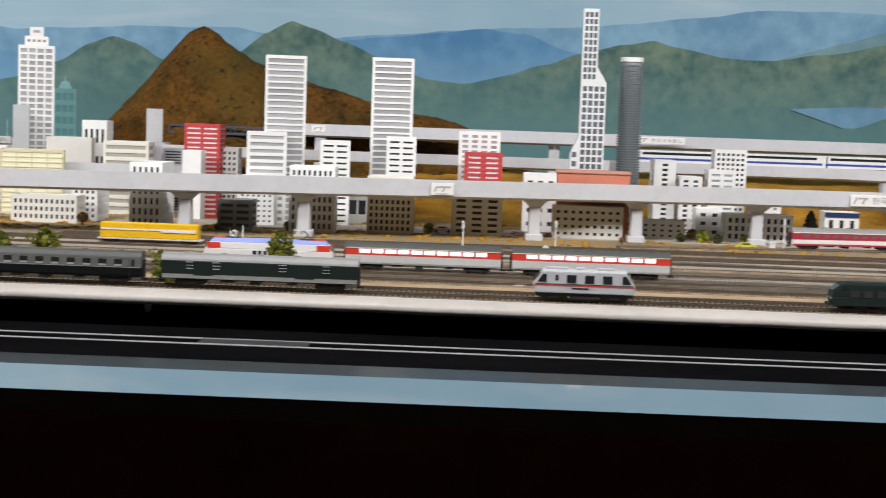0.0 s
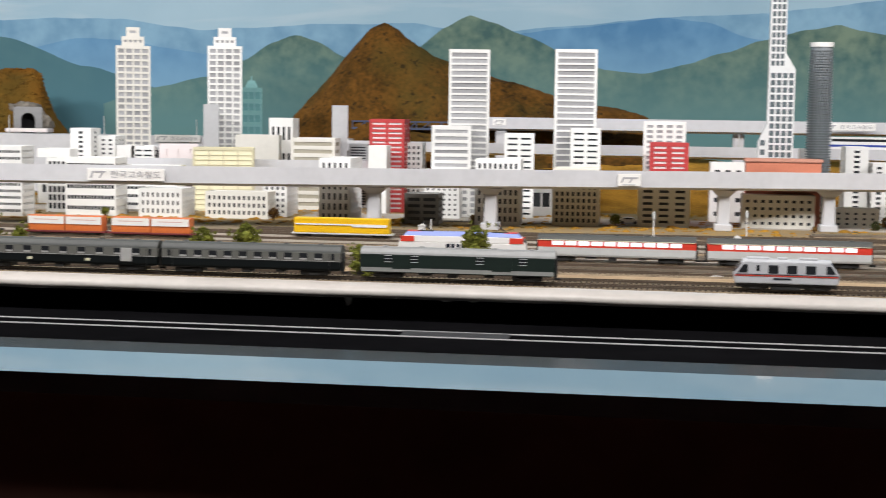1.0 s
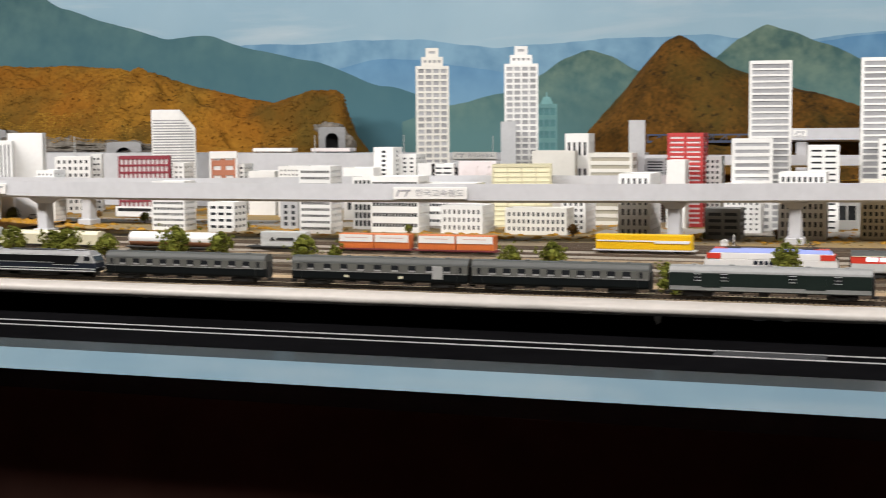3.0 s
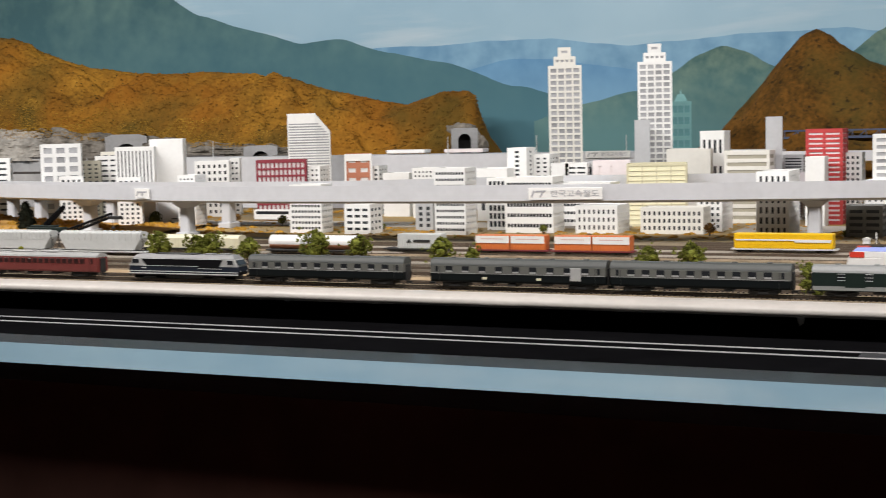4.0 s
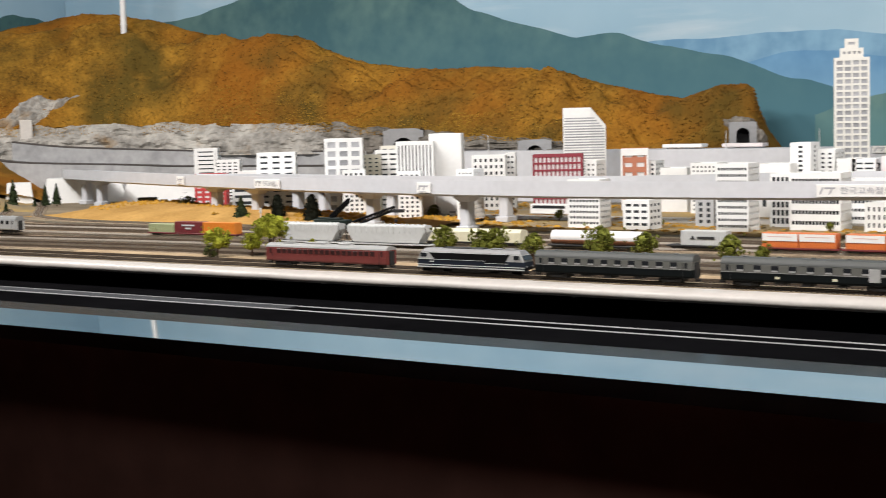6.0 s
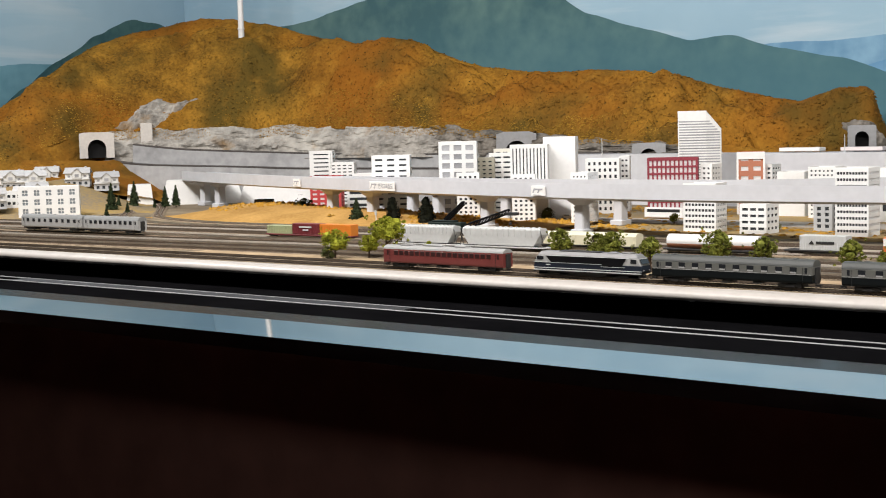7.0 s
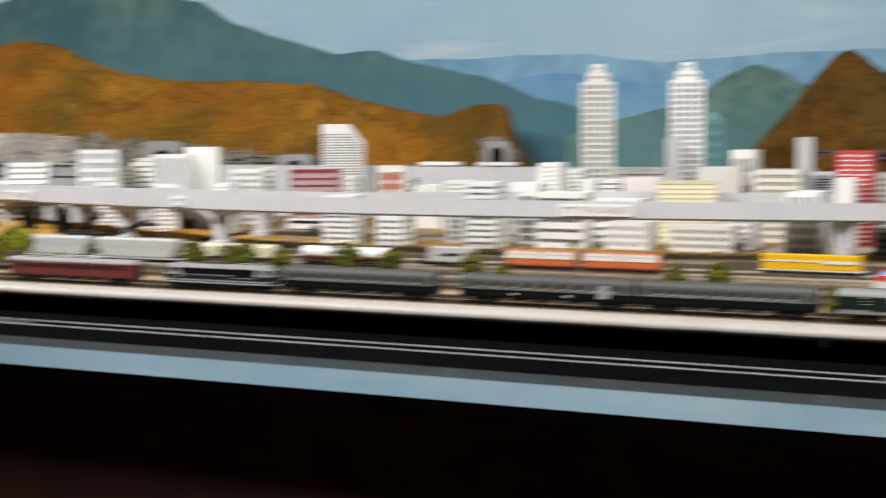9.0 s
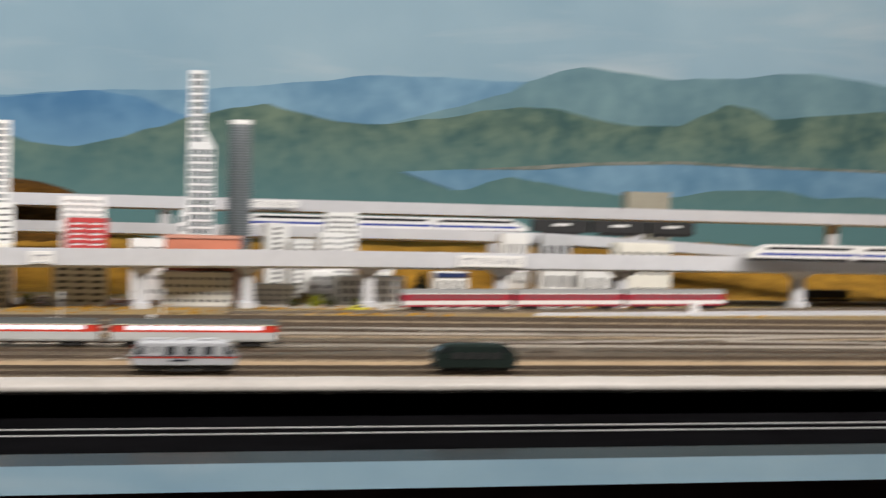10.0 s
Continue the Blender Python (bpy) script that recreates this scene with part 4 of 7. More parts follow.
building(-1.375, -1.272, 3.8, 0.165, 0.07, 3, 3, "pale pink low model building", fw=0.2, fh=0.7, wall=PINK, pane=PINK, rz=17)
building(-1.458, -1.393, 3.8, 0.159, 0.08, 11, 2, "small white model block with ribbon windows", fw=0.85, fh=0.35)
building(-1.400, -1.372, 3.82, 0.163, 0.06, 3, 2, "small grey windowed model block", fw=0.7, fh=0.6, wall=GREYC)
building(-1.300, -1.257, 3.95, 0.275, 0.06, 0, 0, "plain grey model tower slab", wall=GREYC, rz=16)
tower = building(-1.592, -1.494, 4.05, 0.441, 0.085, 24, 4, "tall ivory model tower with a stepped crown", fw=0.76, fh=0.66, wall=TOWERC, pane=PANEG, rz=21)
block(tower, -0.032, 0.032, 0.012, 0.07, 0.441, 0.468, 1, 4, 0.6, 0.5, TOWERC, PANEG)
block(tower, -0.019, 0.019, 0.022, 0.06, 0.468, 0.495, 1, 1, 0.6, 0.5, TOWERC, PANEG)
tower = building(-1.318, -1.220, 4.05, 0.442, 0.085, 25, 4, "tall white model tower with a stepped crown", fw=0.76, fh=0.66, wall=WHITE, pane=PANEG, rz=17)
block(tower, -0.032, 0.032, 0.012, 0.07, 0.442, 0.468, 1, 4, 0.6, 0.5, WHITE, PANEG)
block(tower, -0.019, 0.019, 0.022, 0.06, 0.468, 0.494, 1, 1, 0.6, 0.5, WHITE, PANEG)
tower = building(-1.293, -1.229, 4.3, 0.328, 0.06, 9, 3, "translucent teal model tower with a pointed crown", fw=0.8, fh=0.6, wall=TEAL, pane=TEALP, rz=15)
bm = bmesh.new()
box(bm, -0.02, 0.02, 0.012, 0.05, 0.328, 0.35, taper=0.5)
rod(bm, (0, 0.03, 0.35), (0, 0.03, 0.365), 0.003, 0.0008)
part("crown", bm, TEAL, tower)
building(-0.618, -0.537, 3.325, 0.072, 0.07, 4, 2, "grey four-storey model block", fw=0.8, fh=0.5, wall=DGREY)
building(-0.601, -0.512, 3.5, 0.122, 0.055, 9, 6, "white model block dotted with small windows", fw=0.4, fh=0.4)
building(-0.455, -0.350, 3.345, 0.155, 0.08, 7, 8, "white model block with rows of tall windows", fw=0.5, fh=0.6, wall=WHITE)
building(-0.277, -0.169, 3.385, 0.136, 0.08, 8, 8, "cream model block with rows of tall windows", fw=0.5, fh=0.6, wall=CREAM)
building(-0.079, 0.041, 3.415, 0.097, 0.09, 6, 3, "white model block with wide windows", fw=0.6, fh=0.45, wall=WHITE)
building(0.161, 0.327, 3.43, 0.080, 0.06, 4, 9, "cream five-storey model block with small windows", fw=0.5, fh=0.4, wall=TOWERC)
building(0.336, 0.482, 3.5, 0.049, 0.06, 3, 7, "low cream model block with small windows", fw=0.4, fh=0.4, wall=TOWERC)
building(0.583, 0.746, 3.52, 0.070, 0.07, 3, 10, "white model block with tall slot windows", fw=0.5, fh=0.62, wall=WHITE)
building(0.525, 0.591, 3.62, 0.076, 0.06, 3, 2, "small white model block under the viaduct", fw=0.45, fh=0.4, wall=WHITE)
tower = building(-0.558, -0.456, 3.62, 0.419, 0.1, 27, 1, "tall white model tower with ribbon windows", fw=0.94, fh=0.68, pane=PANEG, rz=8)
tower = building(-0.295, -0.190, 3.66, 0.423, 0.1, 27, 1, "tall white model tower with ribbon windows", fw=0.94, fh=0.68, pane=PANEG, rz=4.5)
building(-0.591, -0.493, 3.56, 0.229, 0.05, 13, 1, "white model block with deep ribbon windows", fw=0.9, fh=0.5, pane=PANEG, rz=9)
building(-0.690, -0.645, 3.75, 0.181, 0.06, 12, 3, "small white model block with square windows", fw=0.5, fh=0.5)
building(-0.412, -0.338, 3.58, 0.212, 0.08, 14, 2, "white model block with paired windows", fw=0.75, fh=0.32, rz=6)
building(-0.247, -0.174, 3.56, 0.227, 0.08, 15, 2, "white model block with paired windows", fw=0.75, fh=0.32, rz=4)
building(-0.354, -0.299, 3.7, 0.084, 0.06, 1, 2, "low white model shed with an open front", fw=0.8, fh=0.5)
building(-0.072, 0.033, 3.68, 0.246, 0.08, 18, 4, "white model block with a gridded upper front", fw=0.6, fh=0.55, pane=PANEG)
building(-0.055, 0.039, 3.58, 0.195, 0.06, 15, 2, "red model block with white windows", fw=0.7, fh=0.45, wall=REDC, pane=PANEW)
building(0.093, 0.178, 3.6, 0.148, 0.08, 4, 3, "white low model block", fw=0.5, fh=0.3)
terr = building(0.172, 0.345, 3.49, 0.154, 0.06, 0, 0, "brown model block under a terracotta roof", wall=TERRA)
bm = bmesh.new()
box(bm, -0.09, 0.09, -0.004, 0.064, 0.1545, 0.163, bevel=0.002)
part("roof", bm, mat("pale_terracotta_tiles", (0.5, 0.24, 0.17), 0.75, var=0.12, scale=40), terr, "pale terracotta roof slab")
building(0.315, 0.361, 3.7, 0.183, 0.05, 0, 0, "plain white model block")
building(0.432, 0.488, 3.75, 0.189, 0.1, 14, 1, "white stepped model block with a window column", fw=0.3, fh=0.5)
building(0.495, 0.552, 3.72, 0.150, 0.08, 11, 2, "white stepped model block", fw=0.5, fh=0.5)
building(0.567, 0.637, 3.72, 0.169, 0.07, 11, 2, "white model block with paired windows", fw=0.7, fh=0.4, pane=PANEG)
building(0.598, 0.682, 3.83, 0.220, 0.06, 16, 6, "white model block with a wide upper storey", fw=0.6, fh=0.5)
building(0.732, 0.790, 3.9, 0.113, 0.08, 1, 2, "low white model shed with a rust roof", fw=0.5, fh=0.4)
inn = building(-4.674, -4.458, 3.11, 0.113, 0.07, 3, 5, "white three-storey model house with paned windows", fw=0.46, fh=0.6, rz=50, pane=SLATE)
for r in range(3):
    for c in range(5):
        wx, wz = -0.1080 + 0.004 + 0.0416 * (c + 0.5), 0.006 + 0.0337 * (r + 0.5)
        shared(inn, "mullion", (0.0018, 0.0012, 0.0202), WHITE, (wx, 0.0016, wz))
        shared(inn, "transom", (0.0191, 0.0012, 0.0018), WHITE, (wx, 0.0016, wz))
building(-4.857, -4.757, 3.15, 0.092, 0.07, 3, 5, "white side wing with small windows", fw=0.6, fh=0.4, rz=44)
building(-4.170, -4.077, 4.08, 0.208, 0.06, 12, 1, "white model block with ribbon windows", fw=0.7, fh=0.3, rz=32)
building(-4.042, -3.946, 4.06, 0.163, 0.06, 12, 4, "white low model block", fw=0.6, fh=0.35, rz=32)
building(-3.423, -3.293, 3.62, 0.200, 0.07, 10, 3, "white model block with wide windows", fw=0.6, fh=0.35, rz=35)
building(-3.913, -3.830, 4.05, 0.121, 0.06, 5, 1, "small white model block", fw=0.8, fh=0.3, rz=32)
building(-3.114, -2.991, 3.6, 0.243, 0.08, 8, 3, "white model block with large grey windows", fw=0.66, fh=0.6, rz=35, pane=PANEG)
building(-2.931, -2.861, 3.45, 0.147, 0.05, 10, 4, "white model block with a chequered front", fw=0.5, fh=0.5, rz=35)
building(-3.095, -3.026, 3.75, 0.185, 0.07, 13, 3, "olive grey model block", fw=0.5, fh=0.35, wall=OLIVE, rz=35)
building(-3.104, -3.015, 3.85, 0.198, 0.07, 11, 2, "white model block with ribbon windows", fw=0.8, fh=0.35, rz=35)
building(-2.756, -2.642, 3.5, 0.231, 0.09, 1, 10, "white model block with slot windows under the roof", fw=0.35, fh=0.9, rz=30, top=0.006, foot=0.12)
building(-2.698, -2.629, 3.42, 0.144, 0.05, 10, 4, "white model block with a chequered front", fw=0.5, fh=0.5, rz=30)
building(-2.705, -2.606, 3.6, 0.252, 0.09, 0, 0, "plain white model tower", rz=28)
building(-2.478, -2.424, 3.4, 0.151, 0.07, 11, 4, "white model block with a chequered front", fw=0.5, fh=0.4, rz=8)
building(-3.972, -3.853, 3.88, 0.118, 0.06, 6, 4, "red model block with white windows", fw=0.6, fh=0.45, wall=REDC, pane=PANEW, rz=32)
building(-3.712, -3.612, 3.8, 0.101, 0.07, 4, 1, "white model block with dark ribbon windows", fw=0.9, fh=0.45, rz=32)
slant = building(-2.549, -2.457, 4.15, 0.322, 0.05, 0, 0, "tall white model tower with a slanting roof", cap=False, rz=27)
building(-2.423, -2.272, 3.75, 0.181, 0.07, 8, 11, "maroon model block with white windows", fw=0.62, fh=0.74, wall=MAROON, pane=PANEW, rz=26)
building(-2.280, -2.242, 3.8, 0.160, 0.06, 10, 2, "small white model block", fw=0.5, fh=0.4)
building(-2.715, -2.607, 3.85, 0.177, 0.08, 8, 6, "white model block with upright windows", fw=0.45, fh=0.5, rz=28)
building(-2.656, -2.624, 3.95, 0.182, 0.08, 10, 2, "narrow white model block with windows", fw=0.6, fh=0.35, rz=28)
ora = building(-2.231, -2.149, 3.95, 0.191, 0.07, 6, 2, "orange model block with a white frame and white windows", fw=0.6, fh=0.45, wall=ORANGEC, pane=PANEW, rz=26)
shared(ora, "cornice", (0.084, 0.003, 0.022), WHITE, (0, -0.0016, 0.18))
for e in (-0.0395, 0.0395):
    shared(ora, "corner_post", (0.006, 0.003, 0.169), WHITE, (e, -0.0016, 0.0845))
building(-2.156, -2.134, 3.98, 0.152, 0.06, 10, 1, "small grey and white model block", fw=0.7, fh=0.45)
building(-2.045, -1.949, 3.28, 0.128, 0.06, 8, 9, "white model block with rows of dark windows", fw=0.8, fh=0.45)
building(-1.871, -1.796, 3.26, 0.077, 0.07, 4, 3, "white model block with dark windows", fw=0.75, fh=0.42)
building(-1.616, -1.531, 3.265, 0.168, 0.07, 10, 10, "white model block with rows of dark windows", fw=0.85, fh=0.42)
building(-1.632, -1.573, 3.8, 0.205, 0.07, 15, 1, "white model tower with one window column", fw=0.25, fh=0.5)
building(-1.572, -1.523, 3.85, 0.184, 0.08, 14, 2, "white model block with windows", fw=0.5, fh=0.4)
building(-1.706, -1.613, 3.75, 0.149, 0.08, 2, 3, "low white model block", fw=0.4, fh=0.3)
building(-1.459, -1.331, 3.35, 0.141, 0.08, 5, 14, "white model office block with ribbon windows", fw=0.9, fh=0.36)
building(-1.542, -1.488, 3.43, 0.136, 0.06, 6, 4, "grey and white model block with large windows", fw=0.75, fh=0.7, pane=PANE)
building(-1.395, -1.250, 3.56, 0.116, 0.08, 5, 14, "white model office block with ribbon windows", fw=0.9, fh=0.36)
building(-1.500, -1.448, 3.8, 0.160, 0.08, 0, 0, "plain white model block")
building(-2.080, -1.992, 3.9, 0.133, 0.07, 1, 4, "low white model shed with windows", fw=0.6, fh=0.3)
building(-1.957, -1.874, 3.85, 0.149, 0.07, 11, 6, "white model block with small windows", fw=0.5, fh=0.4)
building(-1.734, -1.683, 3.4, 0.072, 0.06, 4, 2, "grey model block with dark windows", fw=0.5, fh=0.6, wall=GREYC)
building(-3.198, -3.116, 4.0, 0.209, 0.06, 13, 3, "olive and white model block", fw=0.6, fh=0.4, wall=CREAM, rz=30)
building(1.392, 1.541, 3.78, 0.156, 0.08, 3, 5, "pale green-grey model block behind the viaduct", fw=0.5, fh=0.3, wall=CREAM)
building(1.199, 1.302, 3.85, 0.092, 0.08, 1, 3, "low white model shed with a dark roof", fw=0.5, fh=0.4)
building(1.294, 1.430, 3.8, 0.090, 0.08, 1, 4, "low white model shed under the viaduct", fw=0.4, fh=0.4)
building(1.126, 1.200, 4.0, 0.171, 0.07, 2, 4, "small white model house", fw=0.4, fh=0.4)
building(1.241, 1.324, 4.0, 0.169, 0.07, 2, 3, "small grey model house", fw=0.5, fh=0.4, wall=GREYC)
building(1.713, 1.860, 4.6, 0.303, 0.06, 1, 4, "small tan building on the far slope", fw=0.5, fh=0.4, wall=OLIVE)
shop = building(0.900, 0.991, 3.86, 0.066, 0.06, 1, 3, "small white model shop with a dark blue fascia", fw=0.4, fh=0.4)
shared(shop, "fascia", (0.09, 0.003, 0.012), mat("dark_blue_fascia", (0.02, 0.035, 0.11), 0.4, var=0.08), (0, -0.0016, 0.058))
building(0.695, 0.772, 3.8, 0.098, 0.06, 6, 3, "white model block behind the viaduct", fw=0.4, fh=0.5, pane=PANEG)
# slanting top of the tall tower
bm = bmesh.new()
prism(bm, [(0.046, 0.0), (0.094, 0.0), (0.094, 0.262), (0.046, 0.3205)], 0.0, 0.05)
part("shell", bm, WHITE, slant)
for i in range(33):
    z = 0.012 + i * 0.0088
    bm = bmesh.new()
    x1 = min(0.09, 0.09 - max(0, (z + 0.007 - 0.256)) * 0.9)
    if x1 > 0.05:
        box(bm, -0.042, x1, -0.0006, 0.001, z, z + 0.0042)
        part("window", bm, PANEG, slant)

spire = thing("tower", (0.243, 3.58, 0), "tall white lattice-fronted model tower with a slim upper shaft", "building", "city buildings")
SPW = mat("white_frame_plastic", (0.72, 0.74, 0.74), 0.5, var=0.06, scale=14)
PANES = mat("blue_grey_pane", (0.11, 0.14, 0.155), 0.3, var=0.2, scale=30)
block(spire, -0.018, 0.019, 0.0, 0.045, 0.3755, 0.555, 10, 3, 0.74, 0.72, SPW, PANES, scols=3, side=0.002)
block(spire, -0.018, 0.043, 0.0, 0.05, 0.0, 0.375, 21, 4, 0.74, 0.72, SPW, PANES, scols=3, side=0.002, cap=False)
bm = bmesh.new()
prism(bm, [(0.0192, 0.3755), (0.043, 0.3755), (0.0192, 0.415)], 0.001, 0.044)
part("shoulder", bm, SPW, spire)
bm = bmesh.new()
prism(bm, [(-0.0182, 0.0), (-0.038, 0.0), (-0.038, 0.20), (-0.0182, 0.245)], 0.001, 0.049)
part("wing", bm, SPW, spire)
for i in range(9):
    bm = bmesh.new()
    box(bm, -0.0345, -0.0235, 0.0002, 0.003, 0.012 + i * 0.0225, 0.025 + i * 0.0225)
    part("window", bm, PANES, spire)

cyl = thing("tower", (0.353, 3.65, 0), "dark slate ribbed model tower with a pale ring at the top", "building", "city buildings")
bm = bmesh.new()
for i in range(68):
    z0, z1 = i * 0.00628, i * 0.00628 + 0.0036
    r = 0.0276 + 0.0036 * math.sin(math.pi * min(1, z0 / 0.43))
    rod(bm, (0, 0, z0), (0, 0, z1), r, r, 20)
part("floor_ring", bm, SLATE, cyl, kind="stuff")
bm = bmesh.new()
rod(bm, (0, 0, 0), (0, 0, 0.44), 0.0265, 0.0255, 20)
part("core", bm, mat("slate_core", (0.26, 0.285, 0.3), 0.3, var=0.1), cyl)
bm = bmesh.new()
rod(bm, (0, 0, 0.432), (0, 0, 0.443), 0.0285, 0.0285, 20)
part("crown_ring", bm, WHITE, cyl, "pale crown ring")

def canopy(x0, x1, y, z, m, label):
    """A platform roof on short posts."""
    t = thing("platform_canopy", ((x0 + x1) / 2, y, 0.177), label, "canopy", "platform canopies")
    w, h = (x1 - x0) / 2, z - 0.177
    bm = bmesh.new()
    box(bm, -w, w, -0.02, 0.03, h - 0.012, h, bevel=0.002)
    part("roof", bm, m, t)
    for q in range(5):
        shared(t, "post", (0.003, 0.003, round(h - 0.0125, 4)), CONC, (-w * 0.9 + w * 0.45 * q, 0.005, (h - 0.0125) / 2))


canopy(-2.292, -2.149, 4.37, 0.193, SIGNW, "white platform canopy on the back embankment")
canopy(-2.078, -1.938, 4.37, 0.193, PINK, "pale pink platform canopy on the back embankment")

# ---- yard tracks ----
SLEEPER = mat("brown_sleepers", (0.15, 0.113, 0.082), 0.9, var=0.25, scale=30)
RAIL = mat("steel_rail", (0.6, 0.54, 0.46), 0.32, metal=0.9, var=0.2, scale=10)
# Less metallic copy of RAIL, so its diffuse colour stands in for glints.
RAIL_GLINT = mat("steel_rail_painted_glint", (0.58, 0.53, 0.46), 0.4, metal=0.35, var=0.1, scale=3)
RAILB = mat("browned_rail", (0.12, 0.09, 0.065), 0.5, metal=0.3, var=0.2, scale=20)
SLEEPD = mat("dark_sleepers", (0.045, 0.034, 0.026), 0.9, var=0.3, scale=30)
BROWNBED = mat("brown_track_bed", (0.13, 0.1, 0.065), 0.95, var=0.3, scale=40, other=(0.24, 0.185, 0.12), fine=8, bump=0.002)
OLDBED = (BROWNBED, RAILB, SLEEPD)
TRACK_Z = 0.0078


def track(line, label="model railway track with brown sleepers on grey ballast", look_of=None):
    bed, steel, wood = look_of or (BALLAST, RAIL, SLEEPER)
    t = thing("railway_track", (0, 0, 0), label, "railway track", "yard tracks")
    ribbon("ballast_bed", line, [(0.024, 0.0004), (0.019, 0.0035), (-0.019, 0.0035), (-0.024, 0.0004)], bed, "", "", parent=t)
    for o in (0.0082, -0.0082):
        ribbon("rail", line, [(o + 0.0007, 0.0048), (o + 0.0007, TRACK_Z), (o - 0.0007, TRACK_Z), (o - 0.0007, 0.0048)], steel, "", "", parent=t)
    verts, faces = [], []
    pts = [Vector(p) for p in line]
    carry = 0.0
    for a, b in zip(pts, pts[1:]):
        L = (b - a).length
        d = (b - a).normalized()
        n = Vector((d.y, -d.x, 0))
        s = carry
        while s < L:
            c = a + d * s
            k = len(verts)
            for h in (0.002, 0.0052):
                for e, w in ((-1, -1), (1, -1), (1, 1), (-1, 1)):
                    verts.append(c + d * 0.0017 * e + n * 0.0145 * w + Vector((0, 0, h)))
            faces += [(k + 4, k + 5, k + 6, k + 7), (k, k + 1, k + 5, k + 4), (k + 1, k + 2, k + 6, k + 5), (k + 2, k + 3, k + 7, k + 6), (k + 3, k, k + 4, k + 7)]
            s += 0.0085
        carry = s - L
    me = bpy.data.meshes.new("sleeper_bed")
    me.from_pydata([tuple(v) for v in verts], [], faces)
    me.materials.append(wood)
    ob = new("sleeper_bed", me)
    ob.parent = t
    tagged(ob, kind="stuff")


def goods_y(x):
    return 2.69 + 0.07 * smooth(-1.85, -1.4, x)


GLINTING, RUSTY = (BALLAST, RAIL_GLINT, SLEEPER), (BALLAST, RAILB, SLEEPER)
YARD = [(2.17, OLDBED), (2.235, OLDBED), (2.365, RUSTY), (2.41, None), (2.455, RUSTY), (2.50, None), (2.545, GLINTING), (2.59, RUSTY), (2.64, None), (2.815, RUSTY), (2.865, GLINTING), (2.915, RUSTY)]
for ty, steel in YARD:
    track([(x, ty - (0.06 if 2.3 < ty < 2.6 else 0.02) * smooth(-2.4, -3.9, x), 0) for x in np.linspace(X0, X1, 40)],
          "model railway track with brown sleepers on grey ballast" if ty > 2.3 else "old brown model track on sandy ground", steel)
track([(x, goods_y(x), 0) for x in np.linspace(X0, X1, 60)], look_of=GLINTING)
track([(x, 2.77, 0) for x in np.linspace(X0, -2.0, 12)], look_of=RUSTY)
for (xa, ya), (xb, yb) in (((0.0, 2.365), (0.75, 2.455)), ((0.45, 2.50), (1.15, 2.41)), ((0.7, 2.59), (1.7, 2.76)), ((-0.3, 2.64), (0.5, 2.545)), ((1.2, 2.64), (2.1, 2.50)), ((0.2, 2.865), (1.1, 2.76)), ((-3.2, 2.62), (-2.5, 2.69))):
    track([(xa + (xb - xa) * i / 16, ya + (yb - ya) * smooth(0, 1, i / 16), 0.0007) for i in range(17)], "model crossover track between two yard lines", None if xa < 0.5 else GLINTING)
track([(x, 2.965, 0) for x in np.linspace(-3.0, X1, 20)], look_of=RUSTY)
for ty in (3.015, 3.065):
    track([(x, ty + 0.06 * smooth(-0.6, 0.4, x), 0) for x in np.linspace(-0.9, X1, 24)], look_of=RUSTY)
track(arc_line([(-5.0, 3.75, 0), (-4.75, 3.6, 0), (-4.5, 3.42, 0), (-4.2, 3.16, 0), (-3.8, 2.99, 0), (-3.4, 2.955, 0), (-3.0, 2.965, 0)], 90), "curved model railway track bending round a grass bank")
track(arc_line([(-4.85, 3.85, 0), (-4.55, 3.62, 0), (-4.3, 3.4, 0), (-4.05, 3.2, 0), (-3.7, 3.08, 0), (-3.3, 3.05, 0), (-2.6, 3.04, 0)], 90), "curved model railway track bending round a grass bank")
track(arc_line([(0.3, 3.225, 0), (0.69, 3.3, 0), (1.55, 3.446, 0), (2.6, 3.62, 0), (3.9, 3.8, 0)], 40), "model railway track curving along the viaduct")
track([(x, 3.72, 0) for x in np.linspace(1.3, X1, 12)], "model railway siding behind the viaduct")

# ---- grass and banks ----
GRASS = mat("golden_grass_scatter", (0.3, 0.155, 0.025), 0.95, var=0.35, scale=12, other=(0.54, 0.29, 0.042), fine=12, bump=0.004, spec=0.1)
bm = bmesh.new()
BANKM = mat("sandy_bank", (0.37, 0.2, 0.055), 0.95, var=0.2, scale=8, other=(0.52, 0.31, 0.1), fine=14, bump=0.003, spec=0.1)
rows = []
for i in range(90):
    x = -4.15 + 1.75 * i / 89
    row = []
    for j in range(16):
        v = j / 15
        y = 3.1 + 0.10 * smooth(-3.4, -4.15, x) + v * (0.42 + 0.25 * smooth(-3.2, -4.1, x))
        h = 0.036 * math.sin(math.pi * v) ** 0.7 * smooth(-4.15, -3.9, x) * (1 - 0.8 * smooth(-3.3, -2.5, x))
        row.append(Vector((x, y, 0.001 + h + 0.006 * math.sin(math.pi * v) * fbm(x * 14, y * 14, 2.0))))
    rows.append(row)
sheet(bm, rows)
solo("grass_bank", bm, BANKM, "low sandy bank with golden autumn grass", "grass", kind="structure", smooth=True)


